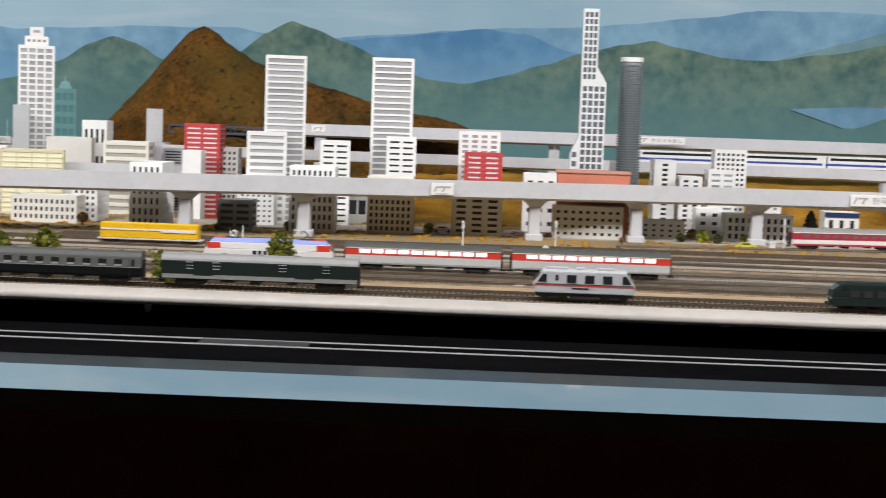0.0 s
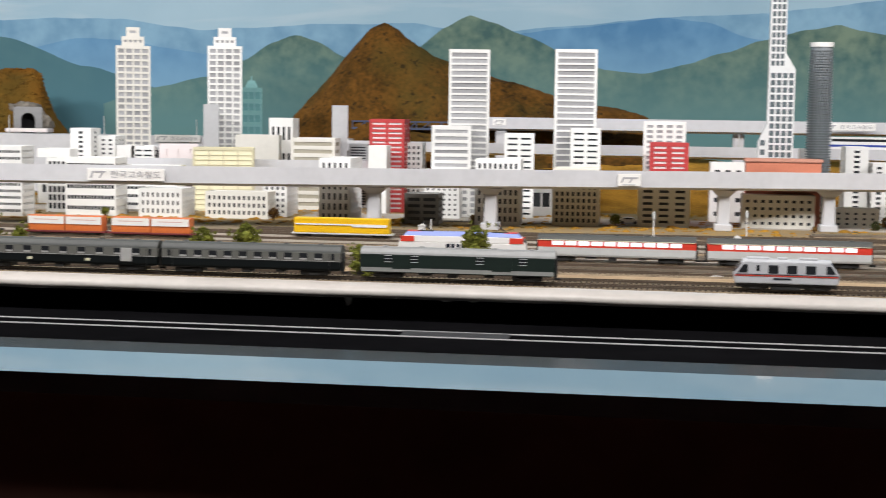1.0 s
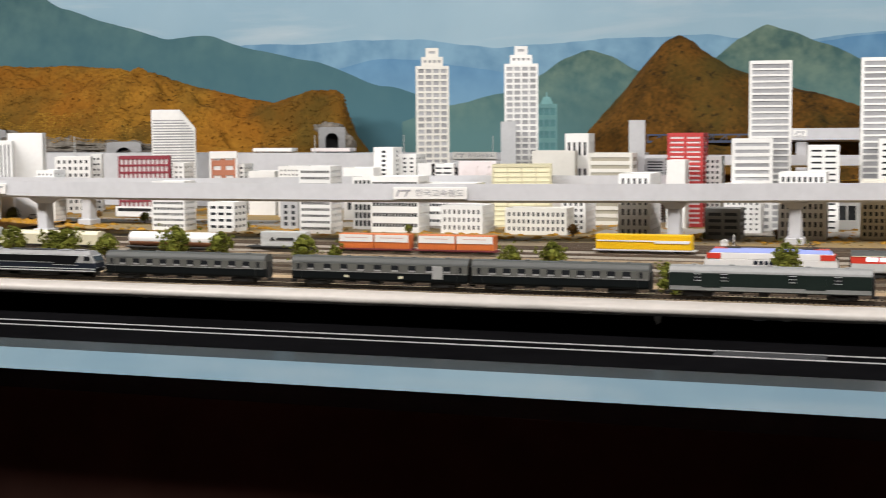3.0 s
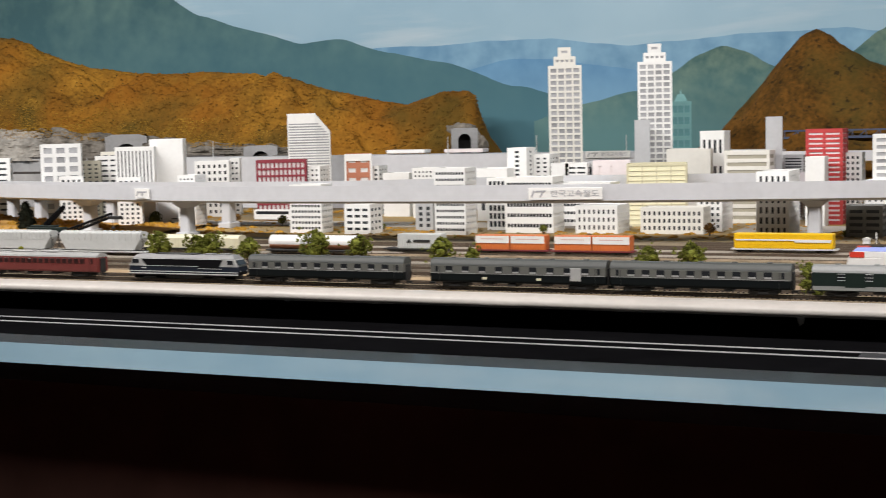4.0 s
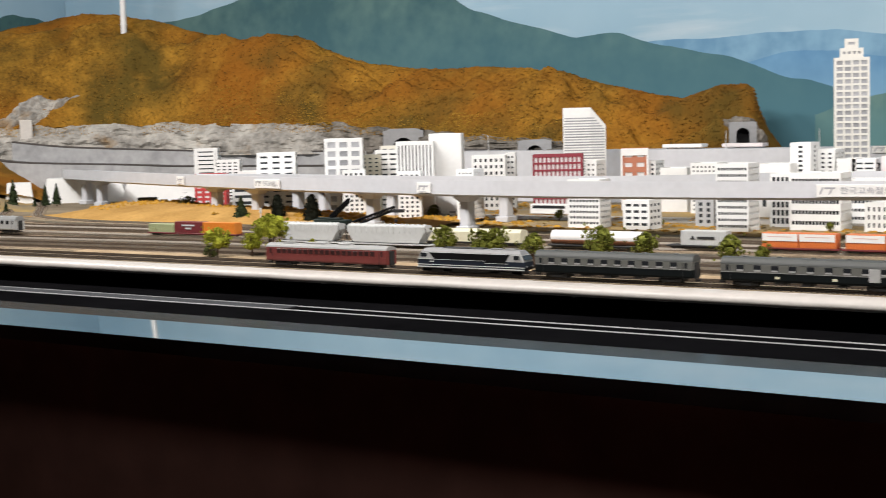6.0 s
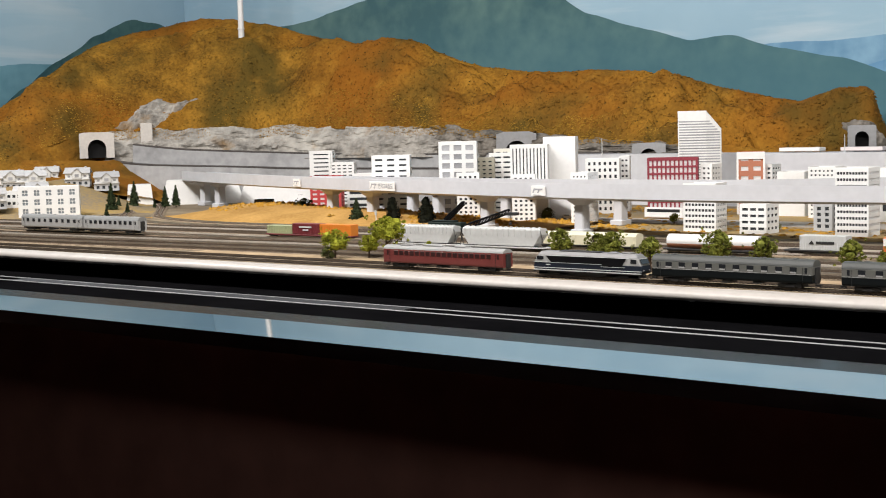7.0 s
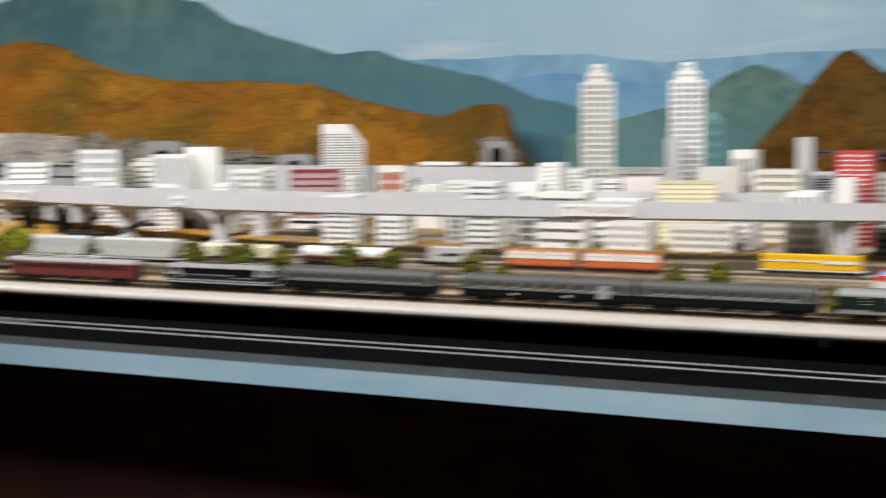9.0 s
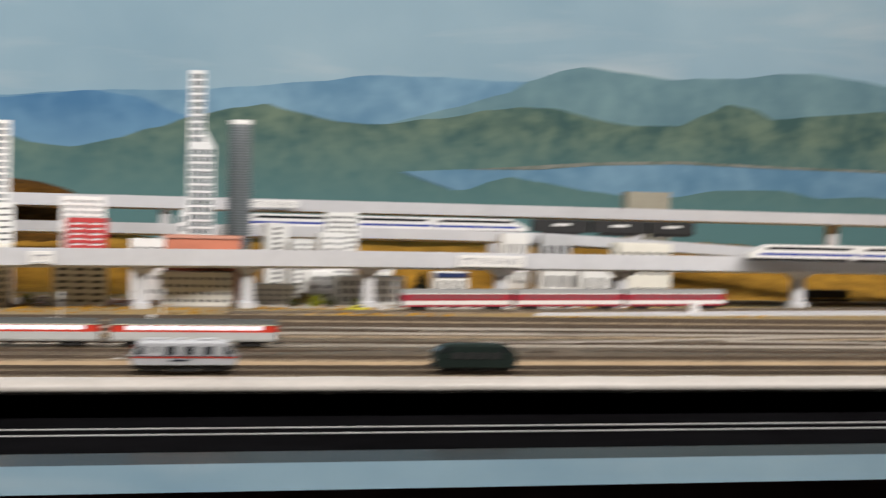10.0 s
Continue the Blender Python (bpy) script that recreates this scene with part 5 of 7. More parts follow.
def tufts(name, n, area, size, m, seed, label):
    """Loose scatter of small lumps."""
    r = random.Random(seed)
    bm = bmesh.new()
    for k in range(n):
        x, y = r.uniform(area[0], area[1]), r.uniform(area[2], area[3])
        if fbm(x * 3, y * 5, seed * 1.0) < -0.05:
            continue
        s = r.uniform(0.3, 1.0) * size
        hgt = s * r.uniform(0.3, 0.6)
        top = bm.verts.new((x + r.uniform(-s, s) * .2, y, hgt))
        rings = [[bm.verts.new((x + k * s * r.uniform(0.8, 1.2) * math.cos(q), y + k * s * math.sin(q), z)) for q in (0.3, 1.5, 2.9, 4.1, 5.3)] for k, z in ((0.65, hgt * 0.75), (1.0, 0.0006))]
        for j in range(5):
            bm.faces.new((top, rings[0][j], rings[0][(j + 1) % 5]))
            bm.faces.new((rings[0][j], rings[1][j], rings[1][(j + 1) % 5], rings[0][(j + 1) % 5]))
    solo(name, bm, m, label, "scatter", kind="stuff")


DIRT = mat("brown_tuft", (0.11, 0.075, 0.03), 0.95, var=0.4, scale=20, other=(0.22, 0.15, 0.05), spec=0.1)
bm = bmesh.new()
rnd = random.Random(77)
for k in range(1500):
    p = rows[rnd.randrange(8, 88)][rnd.randrange(3, 15)] + Vector((rnd.uniform(-.01, .01), rnd.uniform(-.015, .015), -0.001))
    if fbm(p.x * 4, p.y * 6, 9.0) < 0.0 and p.y < 3.45:
        continue
    q = rnd.uniform(0.004, 0.010)
    top = bm.verts.new(p + Vector((rnd.uniform(-q, q) * .3, 0, q)))
    ring = [bm.verts.new(p + Vector((q * math.cos(e), q * math.sin(e), 0))) for e in (0.3, 1.5, 2.9, 4.1, 5.3)]
    for j in range(5):
        bm.faces.new((top, ring[j], ring[(j + 1) % 5]))
solo("bank_grass", bm, GRASS, "golden grass tufts on the sandy bank", "grass", kind="stuff")
tufts("grass_tufts", 5200, (-3.2, 1.6, 3.22, 4.2), 0.012, GRASS, 3, "golden and brown grass tufts between the buildings")
tufts("brown_scrub", 900, (-3.9, 1.2, 3.17, 3.45), 0.008, DIRT, 8, "brown scrub along the yard")
tufts("grass_tufts", 900, (-1.0, 3.0, 3.9, 4.2), 0.02, GRASS, 13, "golden scrub before the back viaduct")
bm = bmesh.new()
sheet(bm, [[Vector((-1.2 + 4.9 * i / 80, 3.85 + 0.75 * j / 12, 0.001 + 0.13 * smooth(0, 1, j / 12) + 0.02 * fbm(i * 0.2, j * 0.4, 7.0) * (j / 12))) for j in range(13)] for i in range(81)])
solo("grass_slope", bm, GRASS, "rising slope of golden grass behind the city", "grass", kind="structure", smooth=True)
ROAD = mat("grey_road", (0.4, 0.365, 0.32), 0.9, var=0.15, scale=8)
TOWN = mat("tan_and_golden_scatter", (0.27, 0.235, 0.185), 0.95, var=0.2, scale=4.5, other=(0.42, 0.28, 0.09), fine=16, bump=0.002, spec=0.1)
slab("town_ground", -3.3, 2.6, 3.15, 4.2, 0.0002, 0.0006, TOWN, "tan town ground with golden grass patches", "ground")
slab("road", -3.0, -1.2, 3.5, 3.66, 0.0005, 0.003, ROAD, "pale grey model road through the city", "road")
slab("road", -0.9, 1.2, 3.42, 3.62, 0.0005, 0.003, ROAD, "pale grey model road behind the blocks", "road")


# ---- trees ----
LEAF_B = mat("bright_green_foliage", (0.2, 0.23, 0.02), 0.9, var=0.5, scale=70, other=(0.42, 0.43, 0.05), spec=0.1)
LEAF_G = mat("dark_green_foliage", (0.09, 0.11, 0.018), 0.9, var=0.45, scale=70, other=(0.25, 0.265, 0.05), spec=0.1)
LEAF_C = mat("conifer_foliage", (0.016, 0.03, 0.015), 0.9, var=0.4, scale=60, other=(0.06, 0.08, 0.035), spec=0.1)
LEAF_D = mat("deep_green_foliage", (0.035, 0.05, 0.02), 0.9, var=0.5, scale=70, other=(0.12, 0.13, 0.04), spec=0.1)
LEAF_K = mat("near_black_foliage", (0.006, 0.008, 0.006), 0.9, var=0.4, scale=60, other=(0.022, 0.024, 0.015), spec=0.05)
LEAF_O = mat("rust_foliage", (0.16, 0.08, 0.025), 0.9, var=0.4, scale=60, other=(0.3, 0.17, 0.05), spec=0.1)
BARK = mat("bark", (0.09, 0.06, 0.04), 0.9, var=0.3, scale=60)


def clump(bm, p, s, r):
    """A small ragged bunch of leaves."""
    for k in range(7):
        d = Vector((r.gauss(0, 1), r.gauss(0, 1), r.gauss(0, 1))).normalized()
        c = p + d * s * r.uniform(0.2, 0.95)
        u = d.orthogonal().normalized() * s * r.uniform(0.4, 0.75)
        w = d.cross(u).normalized() * s * r.uniform(0.4, 0.75)
        quad(bm, c - u, c - w + d * s * .2, c + u, c + w + d * s * .25)


def tree(x, y, h, m, seed, label, wide=0.7, z=0.0, bushy=0.35):
    r = random.Random(seed)
    t = thing("model_tree", (x, y, z), label, "tree", "model trees", r.uniform(0, 360))
    bm = bmesh.new()
    rod(bm, (0, 0, 0), (0.002, 0, h * 0.55), 0.0028, 0.0016)
    crown = bmesh.new()
    for k in range(5):
        a, q = r.uniform(0, 6.28), r.uniform(0.15, 0.85)
        rad = h * wide * 0.24
        vs = bmesh.ops.create_icosphere(crown, subdivisions=2, radius=h * wide * 0.17, matrix=Matrix.Translation((rad * math.cos(a), rad * math.sin(a), h * (bushy + (0.86 - bushy) * q))))["verts"]
        for v in vs:
            v.co += Vector((r.gauss(0, 1), r.gauss(0, 1), r.gauss(0, 1))) * h * 0.022
    for k in range(6):
        a, hh = r.uniform(0, 6.28), r.uniform(0.3, 0.75) * h
        e = Vector((math.cos(a) * h * wide * 0.36, math.sin(a) * h * wide * 0.36, hh + h * 0.15))
        rod(bm, (0, 0, hh * 0.7), e, 0.0013, 0.0007, 5)
        for q in range(5):
            clump(crown, e + Vector((r.gauss(0, 1), r.gauss(0, 1), r.gauss(0, .8))) * h * 0.11, h * r.uniform(0.035, 0.06), r)
    for k in range(int(300 * (0.5 + wide))):
        a, q = r.uniform(0, 6.28), r.random()
        rad = h * wide * 0.5 * math.sqrt(r.random()) * math.sin(math.pi * (0.18 + 0.8 * q)) ** 0.7
        clump(crown, Vector((rad * math.cos(a), rad * math.sin(a), h * (bushy + (0.94 - bushy) * q))), h * r.uniform(0.02, 0.042), r)
    part("trunk", bm, BARK, t)
    part("crown", crown, m, t)


def conifer(x, y, h, m, seed, label, z=0.0, wide=0.2, blunt=1.0):
    r = random.Random(seed)
    t = thing("model_conifer", (x, y, z), label, "tree", "model conifers")
    bm = bmesh.new()
    rod(bm, (0, 0, 0), (0, 0, h * 0.9), 0.0022, 0.0006)
    part("trunk", bm, BARK, t)
    bm = bmesh.new()
    for k in range(8):
        q0, q1 = k / 8, (k + 1) / 8
        rod(bm, (0, 0, h * (0.1 + 0.85 * q0)), (0, 0, h * (0.1 + 0.85 * q1)), h * wide * 0.8 * (1.02 - q0) ** blunt, h * wide * 0.7 * (1.02 - q1) ** blunt, 9)
    for k in range(260):
        q = r.random() ** 0.8
        a = r.uniform(0, 6.28)
        rad = h * wide * (1.02 - q) ** blunt * r.uniform(0.6, 1.05)
        p = Vector((rad * math.cos(a), rad * math.sin(a), h * (0.1 + 0.88 * q)))
        clump(bm, p, h * (0.025 + 0.03 * (1 - q)), r)
    part("crown", bm, m, t)


seed = 40
for x, h in ((-2.033, 0.055), (-1.93, 0.047), (-1.895, 0.052), (-1.795, 0.043), (-1.63, 0.062), (-1.52, 0.052), (-1.329, 0.05), (-1.259, 0.026), (-0.888, 0.036), (-0.802, 0.044), (-0.36, 0.052)):
    seed += 1
    hh = 0.287 - (0.287 - h) * 0.872
    tree(-0.12 + (x + 0.12) * 0.872, 2.335, hh, LEAF_G, seed, "small dark green foam tree on the sandy strip", wide=(1.2 if h < 0.05 else 1.0) * 0.9 * h / hh, bushy=0.42)
tree(-2.382, 2.3, 0.072, LEAF_B, 60, "bright yellow-green model tree beside the front track", 0.95, bushy=0.3)
tree(-2.226, 2.3, 0.105, LEAF_B, 61, "taller bright yellow-green model tree with a bare stem", 0.8, bushy=0.5)
tree(-2.315, 2.34, 0.056, LEAF_B, 62, "small bright green model tree", 0.9)
tree(-2.39, 2.285, 0.03, LEAF_D, 63, "low dark bush under the bright tree", 1.2, bushy=0.1)
tree(-2.106, 2.3, 0.052, LEAF_B, 64, "small bright green model tree", 0.5)
tree(-0.503, 2.235, 0.055, LEAF_G, 65, "dark green bush between the carriages", 0.6, bushy=0.05)
tree(-0.485, 2.225, 0.03, LEAF_G, 66, "dark green bush between the carriages", 0.9, bushy=0.05)
for i, (x, y, h) in enumerate(((-4.587, 3.408, 0.112), (-4.715, 3.622, 0.108), (-4.419, 3.349, 0.048), (-4.333, 3.185, 0.045), (-4.574, 3.715, 0.09), (-4.55, 3.64, 0.088), (-4.617, 3.642, 0.04), (-4.66, 3.5, 0.06))):
    conifer(x, y, h, LEAF_C, 80 + i, "dark green model conifer by the curved track")
conifer(0.835, 3.73, 0.074, LEAF_K, 95, "nearly black bushy model conifer behind the red train", wide=0.34, blunt=0.6)
tree(0.465, 3.44, 0.026, LEAF_D, 96, "small dark model bush under the viaduct", 1.0, bushy=0.1)
tree(0.552, 3.43, 0.028, LEAF_D, 97, "small dark model bush under the viaduct", 0.9, bushy=0.1)
tree(0.52, 3.45, 0.032, LEAF_B, 98, "small yellow-green model bush by the tracks", 1.2, bushy=0.1)
conifer(-3.118, 3.18, 0.084, LEAF_C, 90, "dark green model conifer beside the viaduct", wide=0.32)
conifer(-2.98, 3.19, 0.088, LEAF_K, 91, "nearly black bushy model conifer under the viaduct", wide=0.3, blunt=0.5)
conifer(-2.85, 3.19, 0.09, LEAF_K, 92, "nearly black bushy model conifer under the viaduct", wide=0.34, blunt=0.5)
tree(-3.655, 3.5, 0.062, LEAF_D, 93, "dark round model bush on the grass", 1.2, bushy=0.08)
tree(-2.64, 3.51, 0.042, LEAF_D, 94, "dark round model bush behind the viaduct", 1.2, bushy=0.08)
for i, (x, y) in enumerate(((-1.84, 3.42), (-2.45, 3.66), (-2.2, 3.5), (-1.62, 3.5), (-1.35, 3.33), (-0.93, 3.32), (-0.62, 3.33), (-0.46, 3.36), (-0.13, 3.38), (0.32, 3.36), (0.62, 3.46), (0.5, 3.5), (0.78, 3.44))):
    tree(x, y, 0.017 + 0.008 * (i % 3), LEAF_O if i % 2 else LEAF_G, 100 + i, "small rust-brown model shrub" if i % 2 else "small dark model shrub", 0.9, bushy=0.25)


# ---- rolling stock ----
GLASS_D = mat("dark_train_window", (0.02, 0.022, 0.025), 0.12, var=0.1, spec=0.6)
GLASS_L = mat("lit_train_window", (0.75, 0.72, 0.78), 0.3, var=0.1, scale=80)
GLASS_L.node_tree.nodes["Principled BSDF"].inputs["Emission Color"].default_value = (1, 0.95, 1, 1)
GLASS_L.node_tree.nodes["Principled BSDF"].inputs["Emission Strength"].default_value = 0.7
GLASS_B = mat("brown_train_window", (0.035, 0.014, 0.013), 0.3, var=0.5, scale=60)
ROOFL = mat("pale_silver_train_roof", (0.33, 0.33, 0.32), 0.4, var=0.12, scale=30)
C_BLK = mat("black_panel_paint", (0.006, 0.006, 0.007), 0.5, spec=0.1, var=0.2, scale=30)
UNDER = mat("black_underframe", (0.02, 0.02, 0.02), 0.6, var=0.3, scale=40)
WHEELM = mat("wheel_steel", (0.06, 0.055, 0.05), 0.45, metal=0.5, var=0.2, scale=40)
ROOFG = mat("grey_train_roof", (0.066, 0.07, 0.066), 0.5, var=0.12, scale=30)
ROOFM = mat("mid_grey_train_roof", (0.2, 0.2, 0.2), 0.45, var=0.12, scale=30)
ROOFS = mat("silver_train_roof", (0.24, 0.245, 0.24), 0.4, var=0.1, scale=30)
C_GREEN = mat("dark_green_carriage_paint", (0.0065, 0.0085, 0.009), 0.5, spec=0.08, var=0.12, scale=30)
C_GREY = mat("grey_carriage_paint", (0.125, 0.125, 0.112), 0.4, var=0.1, scale=30)
C_SILV = mat("silver_stripe_paint", (0.38, 0.38, 0.37), 0.4, var=0.08, scale=30)
C_VAN = mat("dull_silver_stripe_paint", (0.24, 0.25, 0.24), 0.45, var=0.12, scale=30)
C_DGREEN = mat("bottle_green_paint", (0.012, 0.02, 0.017), 0.5, spec=0.15, var=0.12, scale=30)
C_BROWN = mat("brown_red_carriage_paint", (0.17, 0.035, 0.03), 0.5, var=0.12, scale=30)
C_RED = mat("bright_red_paint", (0.62, 0.05, 0.03), 0.35, var=0.06, scale=30)
C_WHITE = mat("white_train_paint", (0.74, 0.73, 0.71), 0.35, var=0.05, scale=30)
C_BLUE = mat("blue_train_paint", (0.03, 0.06, 0.3), 0.35, var=0.06, scale=30)
C_LBLUE = mat("pale_blue_roof_paint", (0.23, 0.29, 0.62), 0.4, var=0.06, scale=30)
C_NAVY = mat("dark_navy_paint", (0.014, 0.019, 0.03), 0.5, spec=0.15, var=0.1, scale=30)
C_YEL = mat("yellow_container_paint", (0.8, 0.49, 0.012), 0.45, var=0.06, scale=20)
C_ORA = mat("orange_container_paint", (0.6, 0.165, 0.042), 0.5, var=0.07, scale=20)
C_YOR = mat("yellow_orange_container_paint", (0.62, 0.2, 0.025), 0.5, var=0.07, scale=20)
C_MAR = mat("maroon_wagon_paint", (0.15, 0.025, 0.03), 0.5, var=0.12, scale=20)
C_LGREY = mat("light_grey_wagon_paint", (0.52, 0.53, 0.52), 0.5, var=0.08, scale=20)
C_CRIM = mat("crimson_coach_paint", (0.34, 0.03, 0.05), 0.4, var=0.08, scale=30)
GLASS_P = mat("pinkish_coach_window", (0.2, 0.09, 0.1), 0.3, var=0.4, scale=50)
C_SALM = mat("faded_red_print", (0.6, 0.4, 0.36), 0.5, var=0.1)
C_TANK = mat("faded_orange_tank_paint", (0.5, 0.22, 0.12), 0.5, var=0.15, scale=20)
C_OLIVE = mat("olive_wagon_paint", (0.33, 0.36, 0.2), 0.5, var=0.1, scale=20)
C_CREAM = mat("cream_wagon_paint", (0.66, 0.62, 0.45), 0.5, var=0.08, scale=20)
def hull(bm, L, sections, mi=None, x_shift=0.0):
    """A body drawn along x: sections are half outlines (half width, height) from the sill up."""
    ring = [(-w, z) for w, z in sections] + [(w, z) for w, z in sections[::-1]]
    a = [bm.verts.new((-L / 2 + x_shift, y, z)) for y, z in ring]
    b = [bm.verts.new((L / 2 + x_shift, y, z)) for y, z in ring]
    n = len(ring)
    for i in range(n):
        bm.faces.new((a[i], a[(i + 1) % n], b[(i + 1) % n], b[i]))
    bm.faces.new(a)
    bm.faces.new(b[::-1])
    bmesh.ops.recalc_face_normals(bm, faces=bm.faces)


def bogie(t, x, big=0.0053, span=0.028, cov=0.011):
    bm = bmesh.new()
    box(bm, x - span * 0.8, x + span * 0.8, -0.0125, 0.0125, 0.0105, 0.0165, bevel=0.0008)
    box(bm, x - span * 0.3, x + span * 0.3, -0.0135, 0.0135, 0.0095, 0.015, bevel=0.0008)
    b = part("bogie", bm, UNDER, t)
    for e in (-1, 1):
        bm = bmesh.new()
        for s in (-1, 1):
            rod(bm, (x + e * span / 2, s * 0.0078, TRACK_Z + big), (x + e * span / 2, s * 0.0102, TRACK_Z + big), big, big * 0.94, 12)
        rod(bm, (x + e * span / 2, -0.009, TRACK_Z + big), (x + e * span / 2, 0.009, TRACK_Z + big), 0.001, 0.001, 6)
        part("wheelset", bm, WHEELM, b)


def coach(x0, x1, y, label, low, high, roof, split=0.0318, n=9, win=(0.0125, 0.0102), wz=0.0392, glass=None, top=0.0565, doors=1, group="front train", wlist=None, wmat=None, stripe=None, name="passenger_coach", skirt=0.0182):
    L = x1 - x0
    t = thing(name, ((x0 + x1) / 2, y, 0), label, "railway coach", group)
    hw = 0.0165
    bm = bmesh.new()
    hull(bm, L, [(hw - 0.001, skirt), (hw, skirt + 0.003), (hw, split)])
    part("lower_body", bm, low, t)
    bm = bmesh.new()
    hull(bm, L, [(hw, split + 0.00005), (hw - 0.0004, 0.0445), (hw - 0.0012, 0.0465)])
    part("upper_body", bm, high, t)
    bm = bmesh.new()
    hull(bm, L + 0.0012, [(hw - 0.0003, 0.0458), (hw - 0.0016, 0.0488), (hw * 0.7, top - 0.0024), (hw * 0.36, top - 0.0004), (0.0004, top)])
    part("roof", bm, roof, t)
    for k in range(5):  # roof vents
        bm = bmesh.new()
        box(bm, -0.004, 0.004, -0.003, 0.003, top - 0.0012, top + 0.0012, bevel=0.0006)
        part("roof_vent", bm, roof, t).location.x = L * (-0.38 + 0.19 * k)
    xs = wlist if wlist is not None else [-L / 2 + 0.034 + (L - 0.068) * i / (n - 1) for i in range(n)]
    for wx in xs:
        for s in (-1, 1):
            shared(t, "window", (win[0], 0.0012, win[1]), glass or GLASS_D, (wx, s * (hw - 0.0001), wz), 0.0004)
    if wmat:
        for wx in xs:
            shared(t, "blind", (win[0] * 0.9, 0.0014, win[1] * 0.26), wmat, (wx, -hw + 0.0000, wz - win[1] * 0.37))
    if doors:
        for e in (-1, 1):
            for s in (-1, 1):
                shared(t, "door_window", (0.0045, 0.0012, 0.0095), glass or GLASS_D, (e * (L / 2 - 0.0115), s * (hw - 0.0001), wz), 0.0004)
                shared(t, "door", (0.0005, 0.0012, 0.026), UNDER, (e * (L / 2 - 0.017), s * (hw - 0.0002), 0.031))
    if stripe:
        for s in (-1, 1):
            shared(t, "stripe", (L - 0.002, 0.0008, stripe[1]), stripe[2], (0, s * (hw + 0.0001), stripe[0]))
    bm = bmesh.new()
    box(bm, -L / 2 + 0.006, L / 2 - 0.006, -0.012, 0.012, skirt - 0.0012, skirt + 0.0006)
    for a, b, d in ((-0.2, -0.13, 0.004), (-0.05, 0.0, 0.0065), (0.14, 0.19, 0.0045)):
        box(bm, L * a, L * b, -0.014, 0.014, skirt - d, skirt - 0.001, bevel=0.0006)
    part("underframe", bm, UNDER, t)
    for e in (-1, 1):
        bogie(t, e * (L / 2 - 0.042))
        bm = bmesh.new()
        box(bm, e * (L / 2 + 0.0035) - 0.005, e * (L / 2 + 0.0035) + 0.005, -0.002, 0.002, 0.0125, 0.0155)
        part("coupler", bm, UNDER, t)
        bm = bmesh.new()
        box(bm, e * (L / 2 + 0.001) - 0.0022, e * (L / 2 + 0.001) + 0.0022, -0.007, 0.007, 0.0165, 0.044, bevel=0.0008)
        part("gangway", bm, UNDER, t)
    return t


FT = 2.168
coach(-1.468, -1.163, FT, "dark green and grey passenger coach with nine windows", C_GREEN, C_GREY, ROOFG, n=10, wmat=C_SILV, stripe=(0.0322, 0.0007, C_SILV))
c2 = coach(-1.112, -0.806, FT, "dark green and grey coach with a pale door panel", C_GREEN, C_GREY, ROOFG, n=9, wmat=C_SILV, stripe=(0.0322, 0.0007, C_SILV))
shared(c2, "panel", (0.018, 0.0016, 0.021), C_SILV, (0.103, -0.0166, 0.034), 0.0005)
for q in (-0.055, 0.04):
    shared(c2, "plate", (0.008, 0.0012, 0.004), C_CREAM, (q, -0.0164, 0.025))
coach(-0.798, -0.515, FT, "dark green and grey passenger coach with a plain roof", C_GREEN, C_GREY, ROOFG, n=10, wmat=C_SILV, stripe=(0.0322, 0.0007, C_SILV))
bag = coach(-0.483, -0.188, FT, "dark green luggage van with a silver stripe and silver roof", C_DGREEN, C_DGREEN, ROOFS, wlist=[-0.105, -0.065, 0.035, 0.1], win=(0.011, 0.009), split=0.024, stripe=(0.0225, 0.0062, C_VAN), doors=0, name="luggage_van", skirt=0.0185)
for q in (-0.105, -0.065, 0.035, 0.1):
    for z in (0.0345, 0.0392, 0.044):
        shared(bag, "window_rail", (0.0115, 0.0014, 0.0007), C_LGREY, (q, -0.0167, z))
for q in (-0.085, 0.068):
    shared(bag, "sliding_door", (0.03, 0.0014, 0.0215), C_DGREEN, (q, -0.0166, 0.0345), 0.0005)
brown = coach(-2.105, -1.8, FT, "brown-red electric railcar with a pantograph on a dull silver roof", C_BROWN, C_BROWN, ROOFL, n=18, win=(0.0105, 0.0088), name="electric_railcar", top=0.0535, glass=GLASS_B, wz=0.0385)


def pantograph(t, x, z, m):
    bm = bmesh.new()
    box(bm, x - 0.013, x + 0.014, -0.008, 0.008, z - 0.002, z + 0.0006)
    p = part("pantograph", bm, m, t)
    for s in (-1, 1):
        for a, b in (((-0.010, 0.006, 0), (0.002, 0.005, 0.008)), ((0.002, 0.005, 0.008), (-0.006, 0.004, 0.0145)), ((0.012, 0.006, 0), (-0.001, 0.005, 0.008))):
            bm = bmesh.new()
            rod(bm, (x + a[0], s * a[1], z + a[2]), (x + b[0], s * b[1], z + b[2]), 0.0005)
            part("arm", bm, m, p)
    bm = bmesh.new()
    rod(bm, (x - 0.006, -0.011, z + 0.015), (x - 0.006, 0.011, z + 0.015), 0.0007)
    part("contact_strip", bm, m, p)


pantograph(brown, -0.1, 0.0545, ROOFL)
shared(brown, "roof_box", (0.05, 0.014, 0.004), ROOFL, (-0.03, 0, 0.0545), 0.001)
shared(brown, "roof_box", (0.028, 0.014, 0.004), ROOFL, (0.04, 0, 0.0545), 0.001)


